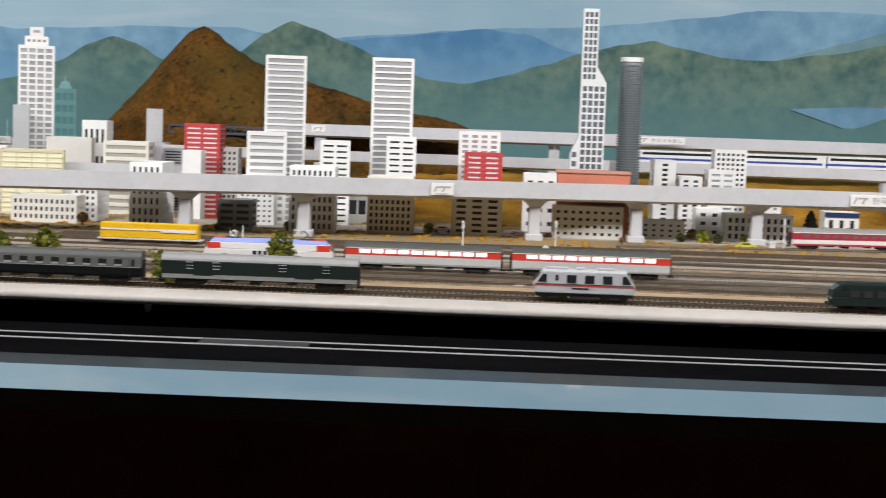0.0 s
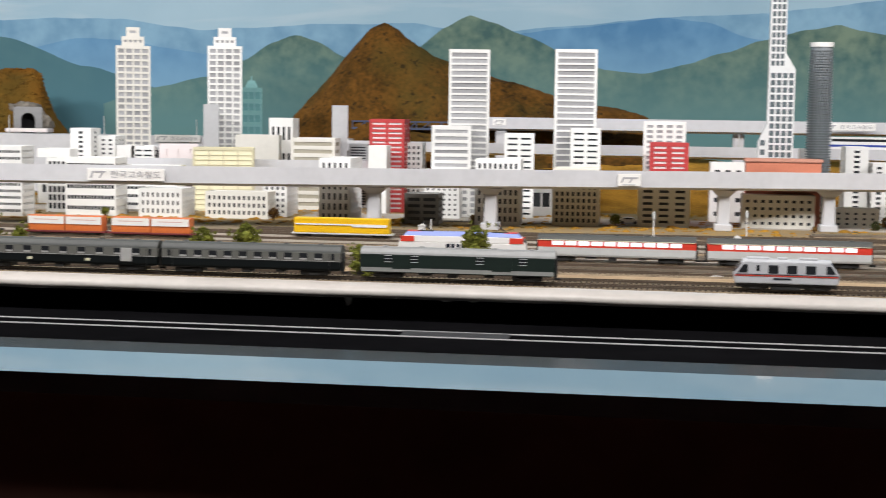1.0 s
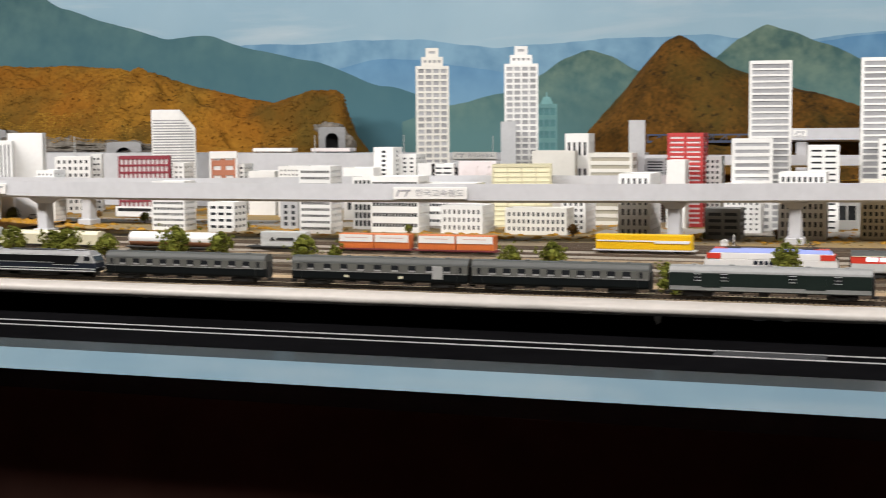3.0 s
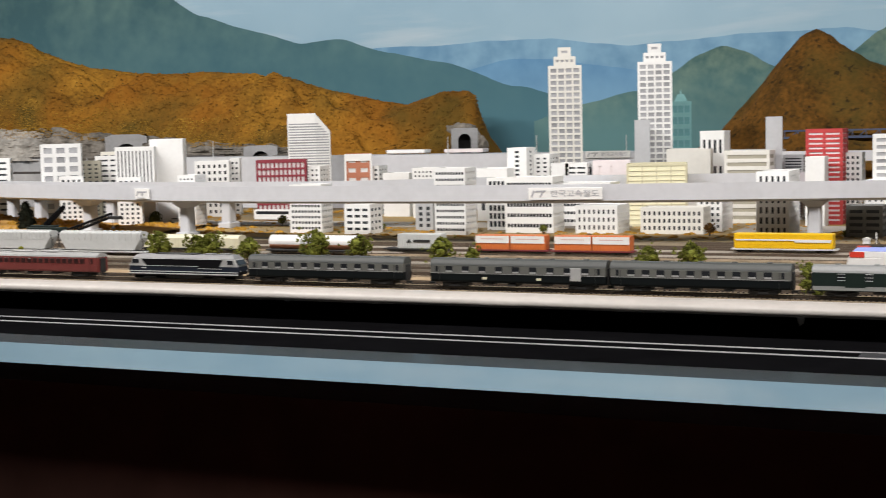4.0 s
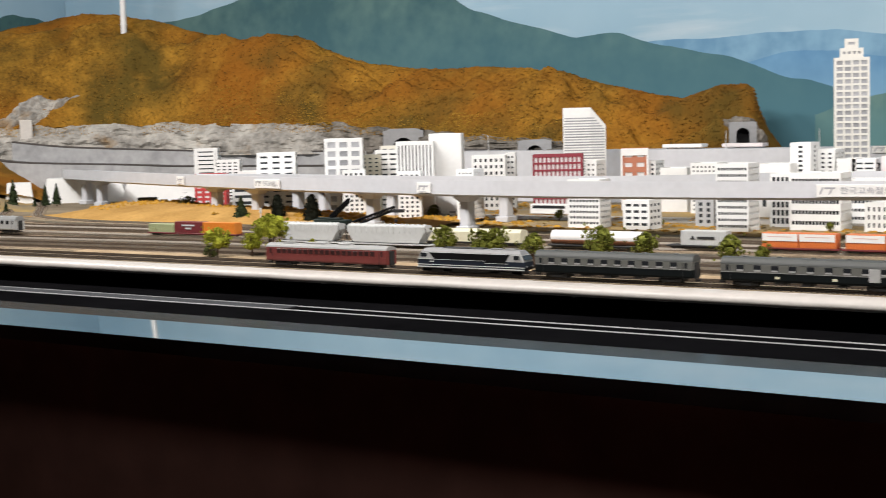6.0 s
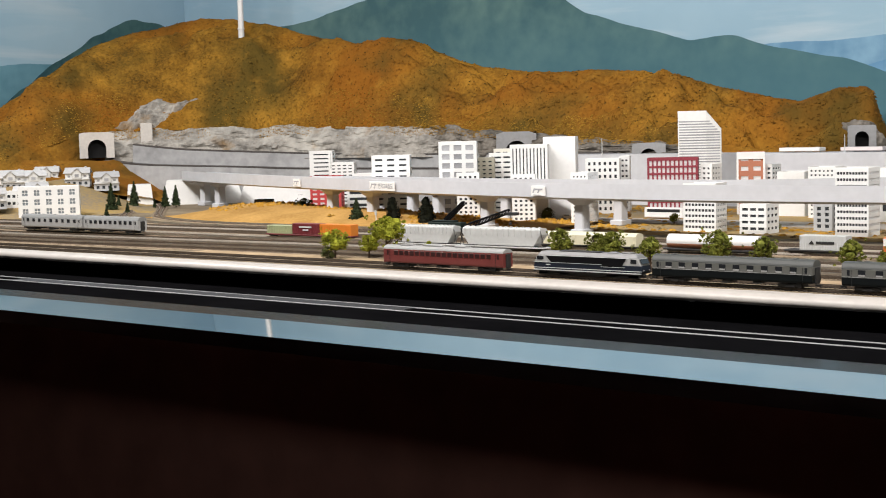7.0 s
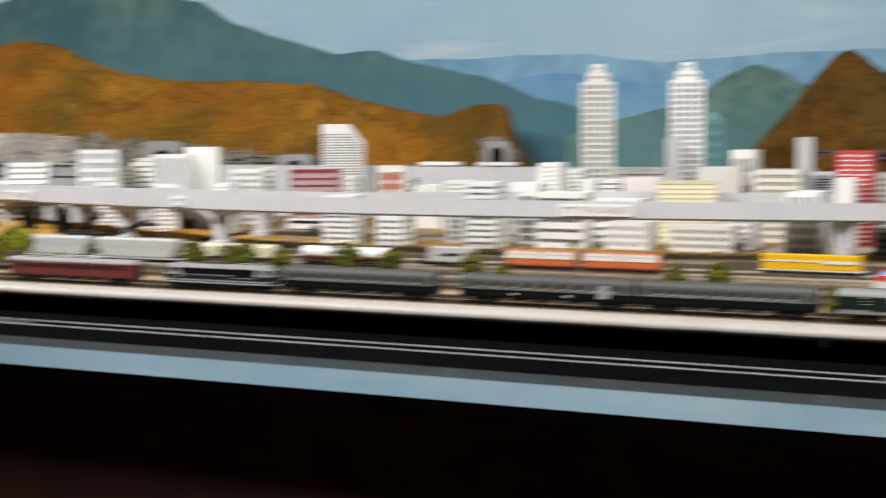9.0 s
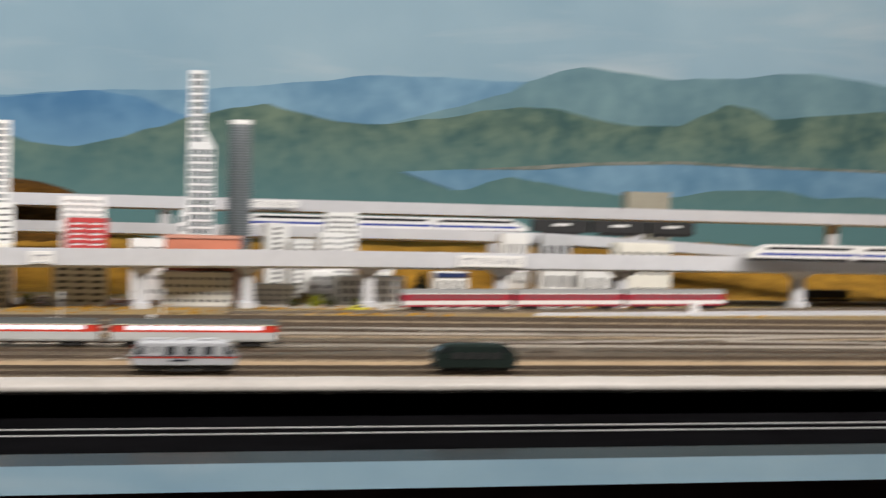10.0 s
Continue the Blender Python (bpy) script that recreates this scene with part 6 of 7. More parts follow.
def loco(x0, x1, y, label, low, mid, roof, group, cab=0.02, top=0.054, name="locomotive", band=(0.028, 0.036), ends=None, bandm=None, skirt=0.0145):
    """A locomotive with sloped cab ends."""
    L = x1 - x0
    t = thing(name, ((x0 + x1) / 2, y, 0), label, "locomotive", group)
    hw = 0.0165

    def shell(z0, z1, in0, in1, m, nm, w0=hw, w1=hw, lab=""):
        bm = bmesh.new()
        vs = []
        for z, i, w in ((z0, in0, w0), (z1, in1, w1)):
            vs += [bm.verts.new((sx * (L / 2 - i), sy * w, z)) for sx, sy in ((-1, -1), (1, -1), (1, 1), (-1, 1))]
        for ids in ((3, 2, 1, 0), (4, 5, 6, 7), (0, 1, 5, 4), (1, 2, 6, 5), (2, 3, 7, 6), (3, 0, 4, 7)):
            bm.faces.new([vs[k] for k in ids])
        bmesh.ops.bevel(bm, geom=list(bm.edges), offset=0.0007, segments=1, affect="EDGES")
        return part(nm, bm, m, t, lab)

    shell(skirt, band[0], 0.004, 0.001, low, "lower_body")
    shell(band[0], band[1], 0.001, 0.0035, mid, "side_band")
    shell(band[1], 0.047, 0.0035, cab * 0.6, bandm or mid, "upper_body", hw, hw - 0.0008)
    shell(0.047, top, cab * 0.6, cab, roof, "roof", hw - 0.0008, hw * 0.6)
    for e in (-1, 1):
        bm = bmesh.new()
        prism(bm, [(e * (L / 2 - 0.0030), 0.0375), (e * (L / 2 - 0.0022), 0.0375), (e * (L / 2 - cab * 0.55 + 0.0014), 0.0455), (e * (L / 2 - cab * 0.55 + 0.0005), 0.0455)], -hw * 0.8, hw * 0.8)
        part("windscreen", bm, GLASS_D, t)
        for s in (-1, 1):
            shared(t, "cab_window", (0.009, 0.0012, 0.0065), GLASS_D, (e * (L / 2 - 0.0195), s * (hw - 0.0004), 0.0415), 0.0004)
            shared(t, "headlight", (0.0012, 0.003, 0.002), C_SILV, (e * (L / 2 - 0.001), s * 0.010, 0.0255))
            shared(t, "buffer", (0.006, 0.004, 0.004), UNDER, (e * (L / 2 + 0.001), s * 0.010, 0.0165), 0.0008)
    if ends:
        for e in (-1, 1):
            for s in (-1, 1):
                shared(t, "end_panel", (0.024, 0.0008, 0.0095), ends, (e * (L / 2 - 0.0185), s * (hw + 0.0001), 0.0415))
            shared(t, "end_roof", (0.024, 0.020, 0.0009), ends, (e * (L / 2 - 0.0295), 0, top + 0.0003))
    bm = bmesh.new()
    box(bm, -L / 2 + 0.01, L / 2 - 0.01, -0.0125, 0.0125, 0.0105, skirt + 0.001, bevel=0.0006)
    part("underframe", bm, UNDER, t)
    for e in (-1, 1):
        bogie(t, e * (L / 2 - 0.045), 0.0062, 0.044 if L > 0.2 else 0.034)
    return t


dl = loco(-1.728, -1.488, FT, "dark navy diesel locomotive with silver lines and a grey roof", C_NAVY, C_NAVY, ROOFM, "front train", cab=0.016, name="diesel_locomotive", band=(0.0245, 0.0335), bandm=C_SILV, skirt=0.0185)
for s in (-1, 1):
    bm = bmesh.new()
    prism(bm, [(-0.09, 0.0462), (0.086, 0.0462), (0.076, 0.0300), (0.034, 0.0300), (0.034, 0.0335), (-0.078, 0.0335)], s * 0.0172, s * 0.0160)
    part("side_grille", bm, C_BLK, dl, "black grille panel")
    for a, b, z, h in ((-0.118, 0.034, 0.0337, 0.0008), (0.032, 0.084, 0.0298, 0.0008), (-0.118, 0.118, 0.0236, 0.0014), (-0.118, 0.118, 0.0196, 0.0020)):
        shared(dl, "stripe", (round(b - a, 3), 0.0010, h), C_LGREY, ((a + b) / 2, s * 0.01685, z))
    for q in (-0.1045, 0.1015):
        shared(dl, "side_cab_window", (0.012, 0.0012, 0.0075), GLASS_D, (q, s * 0.0166, 0.0415), 0.0004)
    shared(dl, "maker_plate", (0.01, 0.0011, 0.002), C_LGREY, (-0.085, s * 0.0169, 0.0295))
shared(dl, "roof_grille", (0.09, 0.018, 0.003), UNDER, (-0.02, 0, 0.0545), 0.0008)
for q in (0.05, 0.08):
    shared(dl, "roof_box", (0.02, 0.014, 0.0025), ROOFM, (q, 0, 0.0548), 0.0006)

rb = thing("inspection_railcar", (0.151, FT, 0), "small white inspection railcar with a red stripe and sloped ends", "railcar", "front track")
C_OFFW = mat("off_white_railcar_paint", (0.45, 0.46, 0.48), 0.4, var=0.06, scale=40)
bm = bmesh.new()
prism(bm, [(-0.069, 0.0175), (0.069, 0.0175), (0.071, 0.031), (0.0585, 0.0475), (-0.0585, 0.0475), (-0.071, 0.031)], -0.0165, 0.0165)
bmesh.ops.bevel(bm, geom=list(bm.edges), offset=0.0012, segments=2, affect="EDGES")
part("body", bm, C_OFFW, rb)
bm = bmesh.new()
hull(bm, 0.118, [(0.0155, 0.0468), (0.0135, 0.0495), (0.0004, 0.0505)])
part("roof", bm, C_OFFW, rb)
for q, w in ((-0.038, 0.03), (0.03, 0.024), (-0.005, 0.012)):
    shared(rb, "roof_box", (w, 0.014, 0.003), C_OFFW, (q, 0, 0.0512), 0.0006)
for q in (-0.018, 0.007, 0.032):
    for s in (-1, 1):
        shared(rb, "window", (0.0135, 0.0014, 0.0115), GLASS_D, (q, s * 0.0163, 0.0375), 0.0005)
for s in (-1, 1):
    shared(rb, "small_window", (0.0045, 0.0014, 0.008), GLASS_D, (-0.0385, s * 0.0163, 0.039), 0.0005)
    shared(rb, "stripe", (0.138, 0.0012, 0.0013), C_RED, (0, s * 0.0164, 0.0285))
    shared(rb, "stripe", (0.138, 0.0012, 0.0008), C_NAVY, (0, s * 0.0164, 0.0302))
    shared(rb, "lettering", (0.024, 0.0012, 0.0022), C_NAVY, (-0.006, s * 0.0164, 0.0245))
for e in (-1, 1):
    for s in (-1, 1):
        bm = bmesh.new()
        prism(bm, [(e * 0.0655, 0.0325), (e * 0.0525, 0.0325), (e * 0.0525, 0.0435), (e * 0.0585, 0.0435)], s * 0.0169, s * 0.0158)
        part("cab_window", bm, GLASS_D, rb)
    bm = bmesh.new()
    prism(bm, [(e * 0.0705, 0.0335), (e * 0.0612, 0.0448), (e * 0.0618, 0.0452), (e * 0.0712, 0.0338)], -0.012, 0.012)
    part("windscreen", bm, GLASS_D, rb)
    bogie(rb, e * 0.042, 0.005, 0.024)
shared(rb, "underframe", (0.136, 0.026, 0.005), UNDER, (0, 0, 0.0152), 0.001)
shared(rb, "fuel_tank", (0.04, 0.028, 0.006), UNDER, (0, 0, 0.0115), 0.001)
rb.scale = (1.07, 1.07, 1.07)
rb.location.z = -0.0006
gl = loco(0.517, 0.646, FT, "small dark green shunting locomotive", C_DGREEN, C_DGREEN, C_DGREEN, "front track", cab=0.024, name="shunting_locomotive", top=0.05)
for q in (-0.03, -0.01, 0.01, 0.03):
    shared(gl, "grille", (0.013, 0.0010, 0.010), UNDER, (q, -0.0166, 0.033))

# passing passenger train
KY = 2.50
kl = loco(-0.486, -0.258, KY, "white electric locomotive with blue skirt and red ends", C_BLUE, C_WHITE, C_LBLUE, "express train", cab=0.018, name="electric_locomotive", band=(0.0235, 0.036), bandm=C_WHITE, ends=C_RED)
pantograph(kl, -0.065, 0.0545, UNDER)
pantograph(kl, 0.065, 0.0545, UNDER)
for i, (q, w) in enumerate(((-0.036, 0.007), (-0.027, 0.006), (-0.018, 0.006), (-0.009, 0.007), (0.001, 0.003), (0.007, 0.006))):
    shared(kl, "logo_bar", (w, 0.0009, 0.0068), C_NAVY, (q + 0.012, -0.01675, 0.0305), 0.0003)
for a, b in ((-0.239, 0.030), (0.049, 0.320)):
    coach(a, b, KY, "red and white express coach with lit windows and a grey roof", C_LGREY, C_RED, ROOFG, split=0.0335, n=10, win=(0.019, 0.0072), wz=0.0405, glass=GLASS_L, doors=0, group="express train", top=0.0545, stripe=(0.0457, 0.0013, C_CREAM))


# goods wagons
def wagon(x0, x1, y, label, group, frame=C_MAR, name="flat_wagon"):
    t = thing(name, ((x0 + x1) / 2, y, 0), label, "goods wagon", group)
    L = x1 - x0
    bm = bmesh.new()
    box(bm, -L / 2, L / 2, -0.015, 0.015, 0.0125, 0.0157, bevel=0.0006)
    box(bm, -L / 2 + 0.02, L / 2 - 0.02, -0.003, 0.003, 0.0095, 0.0128)
    part("frame", bm, frame, t)
    for e in (-1, 1):
        bogie(t, e * (L / 2 - 0.026), 0.005, 0.022)
    return t


def container(x0, x1, y, z, h, m, label, group, stripe=None, name="shipping_container"):
    t = thing(name, ((x0 + x1) / 2, y, z), label, "container", group)
    L = x1 - x0
    bm = bmesh.new()
    box(bm, -L / 2, L / 2, -0.014, 0.014, 0, h, bevel=0.0006)
    part("shell", bm, m, t)
    n = int(L / 0.006)
    for i in range(n + 1):
        for s in (-1, 1):
            shared(t, "rib", (0.0016, 0.0012, h * 0.9), m, (-L / 2 + 0.002 + (L - 0.004) * i / n, s * 0.0143, h / 2))
    if stripe:
        for s in (-1, 1):
            shared(t, "stripe", (L * 0.97, 0.0010, h * stripe[1]), stripe[2], (0, s * 0.0152, h * stripe[0]))
    return t


DECK = 0.0158
for a, b, c in ((-1.284, -1.205, -1.129), (-1.109, -1.027, -0.948)):
    wagon(a - 0.008, c + 0.006, goods_y(a), "maroon container flat wagon", "container train")
    for p, q in ((a, b - 0.002), (b, c)):
        k = container(p, q, goods_y(a), DECK, 0.030, C_ORA, "orange container with a white upper band and faint lettering", "containers", (0.7, 0.5, C_WHITE))
        for s in (-1,):
            shared(k, "lettering", (0.05, 0.0012, 0.0016), C_SALM, (0, s * 0.0153, 0.0222))
wagon(-1.498, -1.345, 2.755, "dark flat wagon with a container", "container train", UNDER)
hy = container(-1.463, -1.360, 2.755, DECK, 0.031, C_LGREY, "grey container with a dark printed mark", "containers")
shared(hy, "logo_bar", (0.04, 0.0012, 0.0055), UNDER, (0.006, -0.0152, 0.016), 0.0003)
bm = bmesh.new()
prism(bm, [(-0.030, 0.0125), (-0.018, 0.0125), (-0.024, 0.0205)], -0.0156, -0.0146)
part("logo_mark", bm, UNDER, hy)
wagon(-0.769, -0.560, 2.865, "grey flat wagon under a yellow container", "container train", C_LGREY)
ye = container(-0.763, -0.568, 2.865, DECK, 0.030, C_YEL, "long yellow container with a white stripe", "containers", (0.58, 0.09, C_WHITE))
shared(ye, "lettering", (0.07, 0.0012, 0.005), C_WHITE, (0.058, -0.0153, 0.0155))

tk = wagon(-1.753, -1.518, 2.69, "white tank wagon with an orange lower half", "goods train", UNDER, "tank_wagon")
for z0, z1, m, nm in ((-1.0, -0.3, C_TANK, "tank_lower"), (-0.3, 1.0, C_WHITE, "tank_upper")):
    bm = bmesh.new()
    pts = [(math.cos(a) * 0.0155, math.sin(a) * 0.0155) for a in (np.linspace(math.asin(z0), math.asin(z1), 9))]
    hull(bm, 0.216, [(max(0.0003, w), 0.031 + z) for w, z in pts])
    part(nm, bm, m, tk)
bm = bmesh.new()
box(bm, -0.01, 0.01, -0.008, 0.008, 0.046, 0.0495, bevel=0.001)
part("manhole", bm, C_WHITE, tk)
bx = wagon(-2.090, -1.816, 2.69, "long cream covered wagon", "goods train", UNDER, "covered_wagon")
bm = bmesh.new()
hull(bm, 0.265, [(0.0155, 0.0158), (0.016, 0.038), (0.012, 0.043), (0.0004, 0.045)])
part("body", bm, C_CREAM, bx)
for q in np.linspace(-0.125, 0.125, 9):
    shared(bx, "rib", (0.002, 0.0012, 0.02), C_CREAM, (float(q), -0.0161, 0.027))


def hopper(x0, x1, y, label):
    t = wagon(x0, x1, y, label, "goods train", C_LGREY, "hopper_wagon")
    L = x1 - x0
    bm = bmesh.new()
    a = [(-L / 2 + 0.012, 0.0535), (L / 2 - 0.012, 0.0535), (L / 2 - 0.012, 0.044), (L / 2 - 0.030, 0.018), (-L / 2 + 0.030, 0.018), (-L / 2 + 0.012, 0.044)]
    prism(bm, a, -0.0155, 0.0155)
    part("body", bm, C_LGREY, t)
    bm = bmesh.new()
    hull(bm, L - 0.026, [(0.0155, 0.0533), (0.0145, 0.056), (0.008, 0.0583), (0.0004, 0.059)])
    part("roof", bm, C_LGREY, t)
    for q in np.linspace(-L / 2 + 0.02, L / 2 - 0.02, 14):
        shared(t, "rib", (0.0016, 0.003, 0.017), C_LGREY, (float(q), -0.0157, 0.0475))
        shared(t, "hatch", (0.006, 0.006, 0.0022), C_LGREY, (float(q), -0.004, 0.0595), 0.0005)
    for e in (-1, 1):
        for s in (-1, 1):
            bm = bmesh.new()
            rod(bm, (e * (L / 2 - 0.003), s * 0.013, 0.0155), (e * (L / 2 - 0.012), s * 0.013, 0.0525), 0.0007)
            rod(bm, (e * (L / 2 - 0.012), s * 0.013, 0.018), (e * (L / 2 - 0.004), s * 0.013, 0.041), 0.0006)
            part("ladder", bm, UNDER, t)


for a, b, size in ((-2.447, -2.247, ""), (-2.243, -1.998, ", long")):
    hopper(a, b, 2.59, "light grey covered hopper wagon" + size)
wagon(-2.993, -2.676, 2.69, "maroon flat wagon with mixed boxes", "goods train")
container(-2.989, -2.894, 2.69, DECK, 0.022, C_OLIVE, "olive green low box load", "containers")
mb = container(-2.892, -2.792, 2.69, DECK, 0.029, C_MAR, "maroon container with faint white lettering", "containers")
shared(mb, "lettering", (0.045, 0.0012, 0.004), C_LGREY, (0, -0.0153, 0.02))
shared(mb, "lettering", (0.02, 0.0012, 0.004), C_LGREY, (0, -0.0153, 0.012))
container(-2.790, -2.678, 2.69, DECK, 0.029, C_YOR, "yellow-orange ribbed container on a flat wagon", "containers")
coach(-3.98, -3.68, 2.60, "silver-grey passenger coach with a light roof", C_SILV, C_SILV, ROOFS, group="far passenger train")
coach(-3.67, -3.42, 2.60, "silver-grey passenger coach with a light roof", C_SILV, C_SILV, ROOFS, group="far passenger train")
for a, b in ((0.692, 0.965), (0.972, 1.258), (1.265, 1.545)):
    sc = coach(a, b, 3.3 + 0.17 * ((a + b) / 2 - 0.69), "crimson and white suburban coach beside the viaduct", C_WHITE, C_CRIM, ROOFS, split=0.03, n=10, win=(0.014, 0.008), wz=0.0385, glass=GLASS_P, doors=0, group="suburban train", stripe=(0.0457, 0.0016, C_WHITE))
    sc.rotation_euler.z = radians(9.6)
    shared(sc, "skirt", (round(b - a - 0.004, 3), 0.0332, 0.004), C_CRIM, (0, 0, 0.0185))


def express(x0, x1, y, z, label, nose, cars, group, stripe):
    """A streamlined white train on a viaduct."""
    L = (x1 - x0) / cars
    for i in range(cars):
        a, b = x0 + i * L, x0 + (i + 1) * L - 0.004
        t = thing("high_speed_coach", ((a + b) / 2, y, z), label, "railway coach", group)
        l = b - a
        bm = bmesh.new()
        tip = 0.05 if (i == cars - 1 and nose > 0) or (i == 0 and nose < 0) else 0.0
        s = 1 if nose > 0 else -1
        side = [(-s * l / 2, 0.008), (s * (l / 2), 0.008), (s * (l / 2), 0.018 if tip else 0.04), (s * (l / 2 - tip * .5), 0.03 if tip else 0.042), (s * (l / 2 - tip), 0.042), (-s * l / 2, 0.042)]
        prism(bm, side, -0.0155, 0.0155)
        part("body", bm, C_WHITE, t)
        shared(t, "window_band", (round(l * 0.8, 3), 0.0012, 0.007), GLASS_D, (-s * tip * 0.4, -0.0155, 0.033), 0.0004)
        shared(t, "stripe", (round(l * 0.92, 3), 0.001, 0.006), stripe, (-s * tip * 0.35, -0.0155, 0.018))
        shared(t, "underframe", (round(l * 0.9, 3), 0.024, 0.008), UNDER, (0, 0, 0.0045))


express(0.414, 1.236, 4.14, 0.1665, "white high-speed coach with a blue stripe on the back viaduct", 1, 3, "back viaduct train", C_BLUE)
express(1.62, 2.8, 3.47, 0.1285, "white high-speed coach with a blue stripe on the front viaduct", -1, 4, "front viaduct train", C_BLUE)


# ---- signals, huts, masts, crane, houses ----
def post(x, y, h, label, name="signal_post", head=True):
    t = thing(name, (x, y, 0), label, "signal", "yard signals")
    bm = bmesh.new()
    box(bm, -0.006, 0.006, -0.006, 0.006, 0, 0.004, bevel=0.0006)
    rod(bm, (0, 0, 0.003), (0, 0, h), 0.0016, 0.0012)
    part("post", bm, C_WHITE, t)
    if head:
        bm = bmesh.new()
        box(bm, -0.003, 0.003, -0.003, 0.002, h - 0.016, h - 0.002, bevel=0.0006)
        part("signal_head", bm, C_LGREY, t)


def hut(x, y, w, h, label, m=None):
    t = thing("relay_hut", (x, y, 0), label, "hut", "yard huts")
    bm = bmesh.new()
    box(bm, -w / 2, w / 2, -0.008, 0.008, 0, h * 0.75, bevel=0.0005)
    part("shell", bm, m or C_WHITE, t)
    bm = bmesh.new()
    prism(bm, [(-w * 0.55, h * 0.75), (w * 0.55, h * 0.75), (w * 0.5, h * 0.85), (0, h), (-w * 0.5, h * 0.85)], -0.0095, 0.0095)
    part("roof", bm, m or C_WHITE, t)


post(-0.042, 2.84, 0.075, "white signal post between the tracks")
post(0.155, 3.14, 0.062, "white signal post beside the viaduct")
post(0.68, 3.30, 0.075, "white signal post beside the viaduct")
post(-0.52, 3.1, 0.03, "short white post beside the yard", head=False)
post(-2.95, 3.08, 0.055, "white signal post before the grass bank")
hut(-0.060, 2.84, 0.012, 0.026, "white relay cabinet by a signal")
hut(-0.19, 2.84, 0.042, 0.019, "small white hut between the tracks")
hut(0.656, 3.31, 0.012, 0.022, "white relay cabinet by a signal")
hut(0.128, 2.99, 0.012, 0.02, "white relay cabinet by a signal")
hut(0.06, 2.36, 0.02, 0.006, "low white box on the sandy strip")
hut(1.43, 3.345, 0.02, 0.03, "white relay hut on a low grey platform")
bm = bmesh.new()
prism(bm, [(1.0, 3.255), (1.5, 3.3), (2.4, 3.42), (2.4, 3.53), (1.5, 3.39), (1.02, 3.295)], 0.0006, 0.005)
for v in bm.verts:
    v.co = Vector((v.co.x, v.co.z, v.co.y))
bmesh.ops.recalc_face_normals(bm, faces=bm.faces)
solo("platform", bm, CONC, "low grey concrete platform beside the yard", "platform", kind="structure")
hut(-0.54, 3.1, 0.014, 0.02, "white relay cabinet beside the yard")

foot = min((hill_point(46.92, v / 200) for v in range(60, 200)), key=lambda p: abs((p.z - EYE[2]) / math.hypot(p.x - EYE[0], p.y - EYE[1]) - 0.0617))
mast = thing("mast", tuple(foot), "tall white round mast with a collar on the hill top", "mast")
bm = bmesh.new()
rod(bm, (0, 0, 0.006), (0, 0, 0.5), 0.014, 0.011, 14)
part("shaft", bm, C_WHITE, mast, smooth=False)
bm = bmesh.new()
rod(bm, (0, 0, 0.055), (0, 0, 0.062), 0.0165, 0.0165, 14)
part("collar", bm, C_WHITE, mast)
bm = bmesh.new()
rod(bm, (0, 0, -0.012), (0, 0, 0.006), 0.019, 0.018, 16)
part("base", bm, C_WHITE, mast)

crane = thing("rail_crane", (-2.59, 2.98, 0), "dark green railway crane with black lattice jibs", "crane")
bm = bmesh.new()
box(bm, -0.075, 0.075, -0.014, 0.014, 0.013, 0.020, bevel=0.001)
box(bm, -0.072, 0.045, -0.013, 0.013, 0.020, 0.034, bevel=0.002)
box(bm, -0.06, 0.02, -0.011, 0.011, 0.034, 0.039, bevel=0.002)
part("body", bm, C_DGREEN, crane)
for e in (-1, 1):
    bogie(crane, e * 0.045, 0.005, 0.03)


def jib(parent, a, b, w):
    bm = bmesh.new()
    a, b = Vector(a), Vector(b)
    n = 13
    for s in (-1, 1):
        for k in (-1, 1):
            o = Vector((0, s * 0.006, k * w))
            rod(bm, a + o * 0.8, b + o * 0.6, 0.0023)
        for i in range(n):
            p, q = a.lerp(b, i / n), a.lerp(b, (i + 1) / n)
            rod(bm, p + Vector((0, s * 0.005, -w * .55)), q + Vector((0, s * 0.005, w * .55)), 0.002, seg=4)
    part("jib", bm, C_BLK, parent)


jib(crane, (0.055, 0, 0.022), (0.195, 0, 0.066), 0.008)
jib(crane, (-0.02, 0, 0.036), (0.045, 0, 0.086), 0.007)
bm = bmesh.new()
box(bm, 0.19, 0.225, -0.008, 0.008, 0.056, 0.064, bevel=0.001)
rod(bm, (0.2, 0, 0.056), (0.2, 0, 0.036), 0.0006)
box(bm, 0.196, 0.204, -0.003, 0.003, 0.03, 0.037, bevel=0.001)
part("hook_block", bm, UNDER, crane)


VILLA = mat("weathered_white_house_wall", (0.62, 0.62, 0.6), 0.7, var=0.1, scale=16, rand=0.12)
VROOF = mat("pale_grey_house_roof", (0.5, 0.5, 0.5), 0.7, var=0.12, scale=24, rand=0.15)


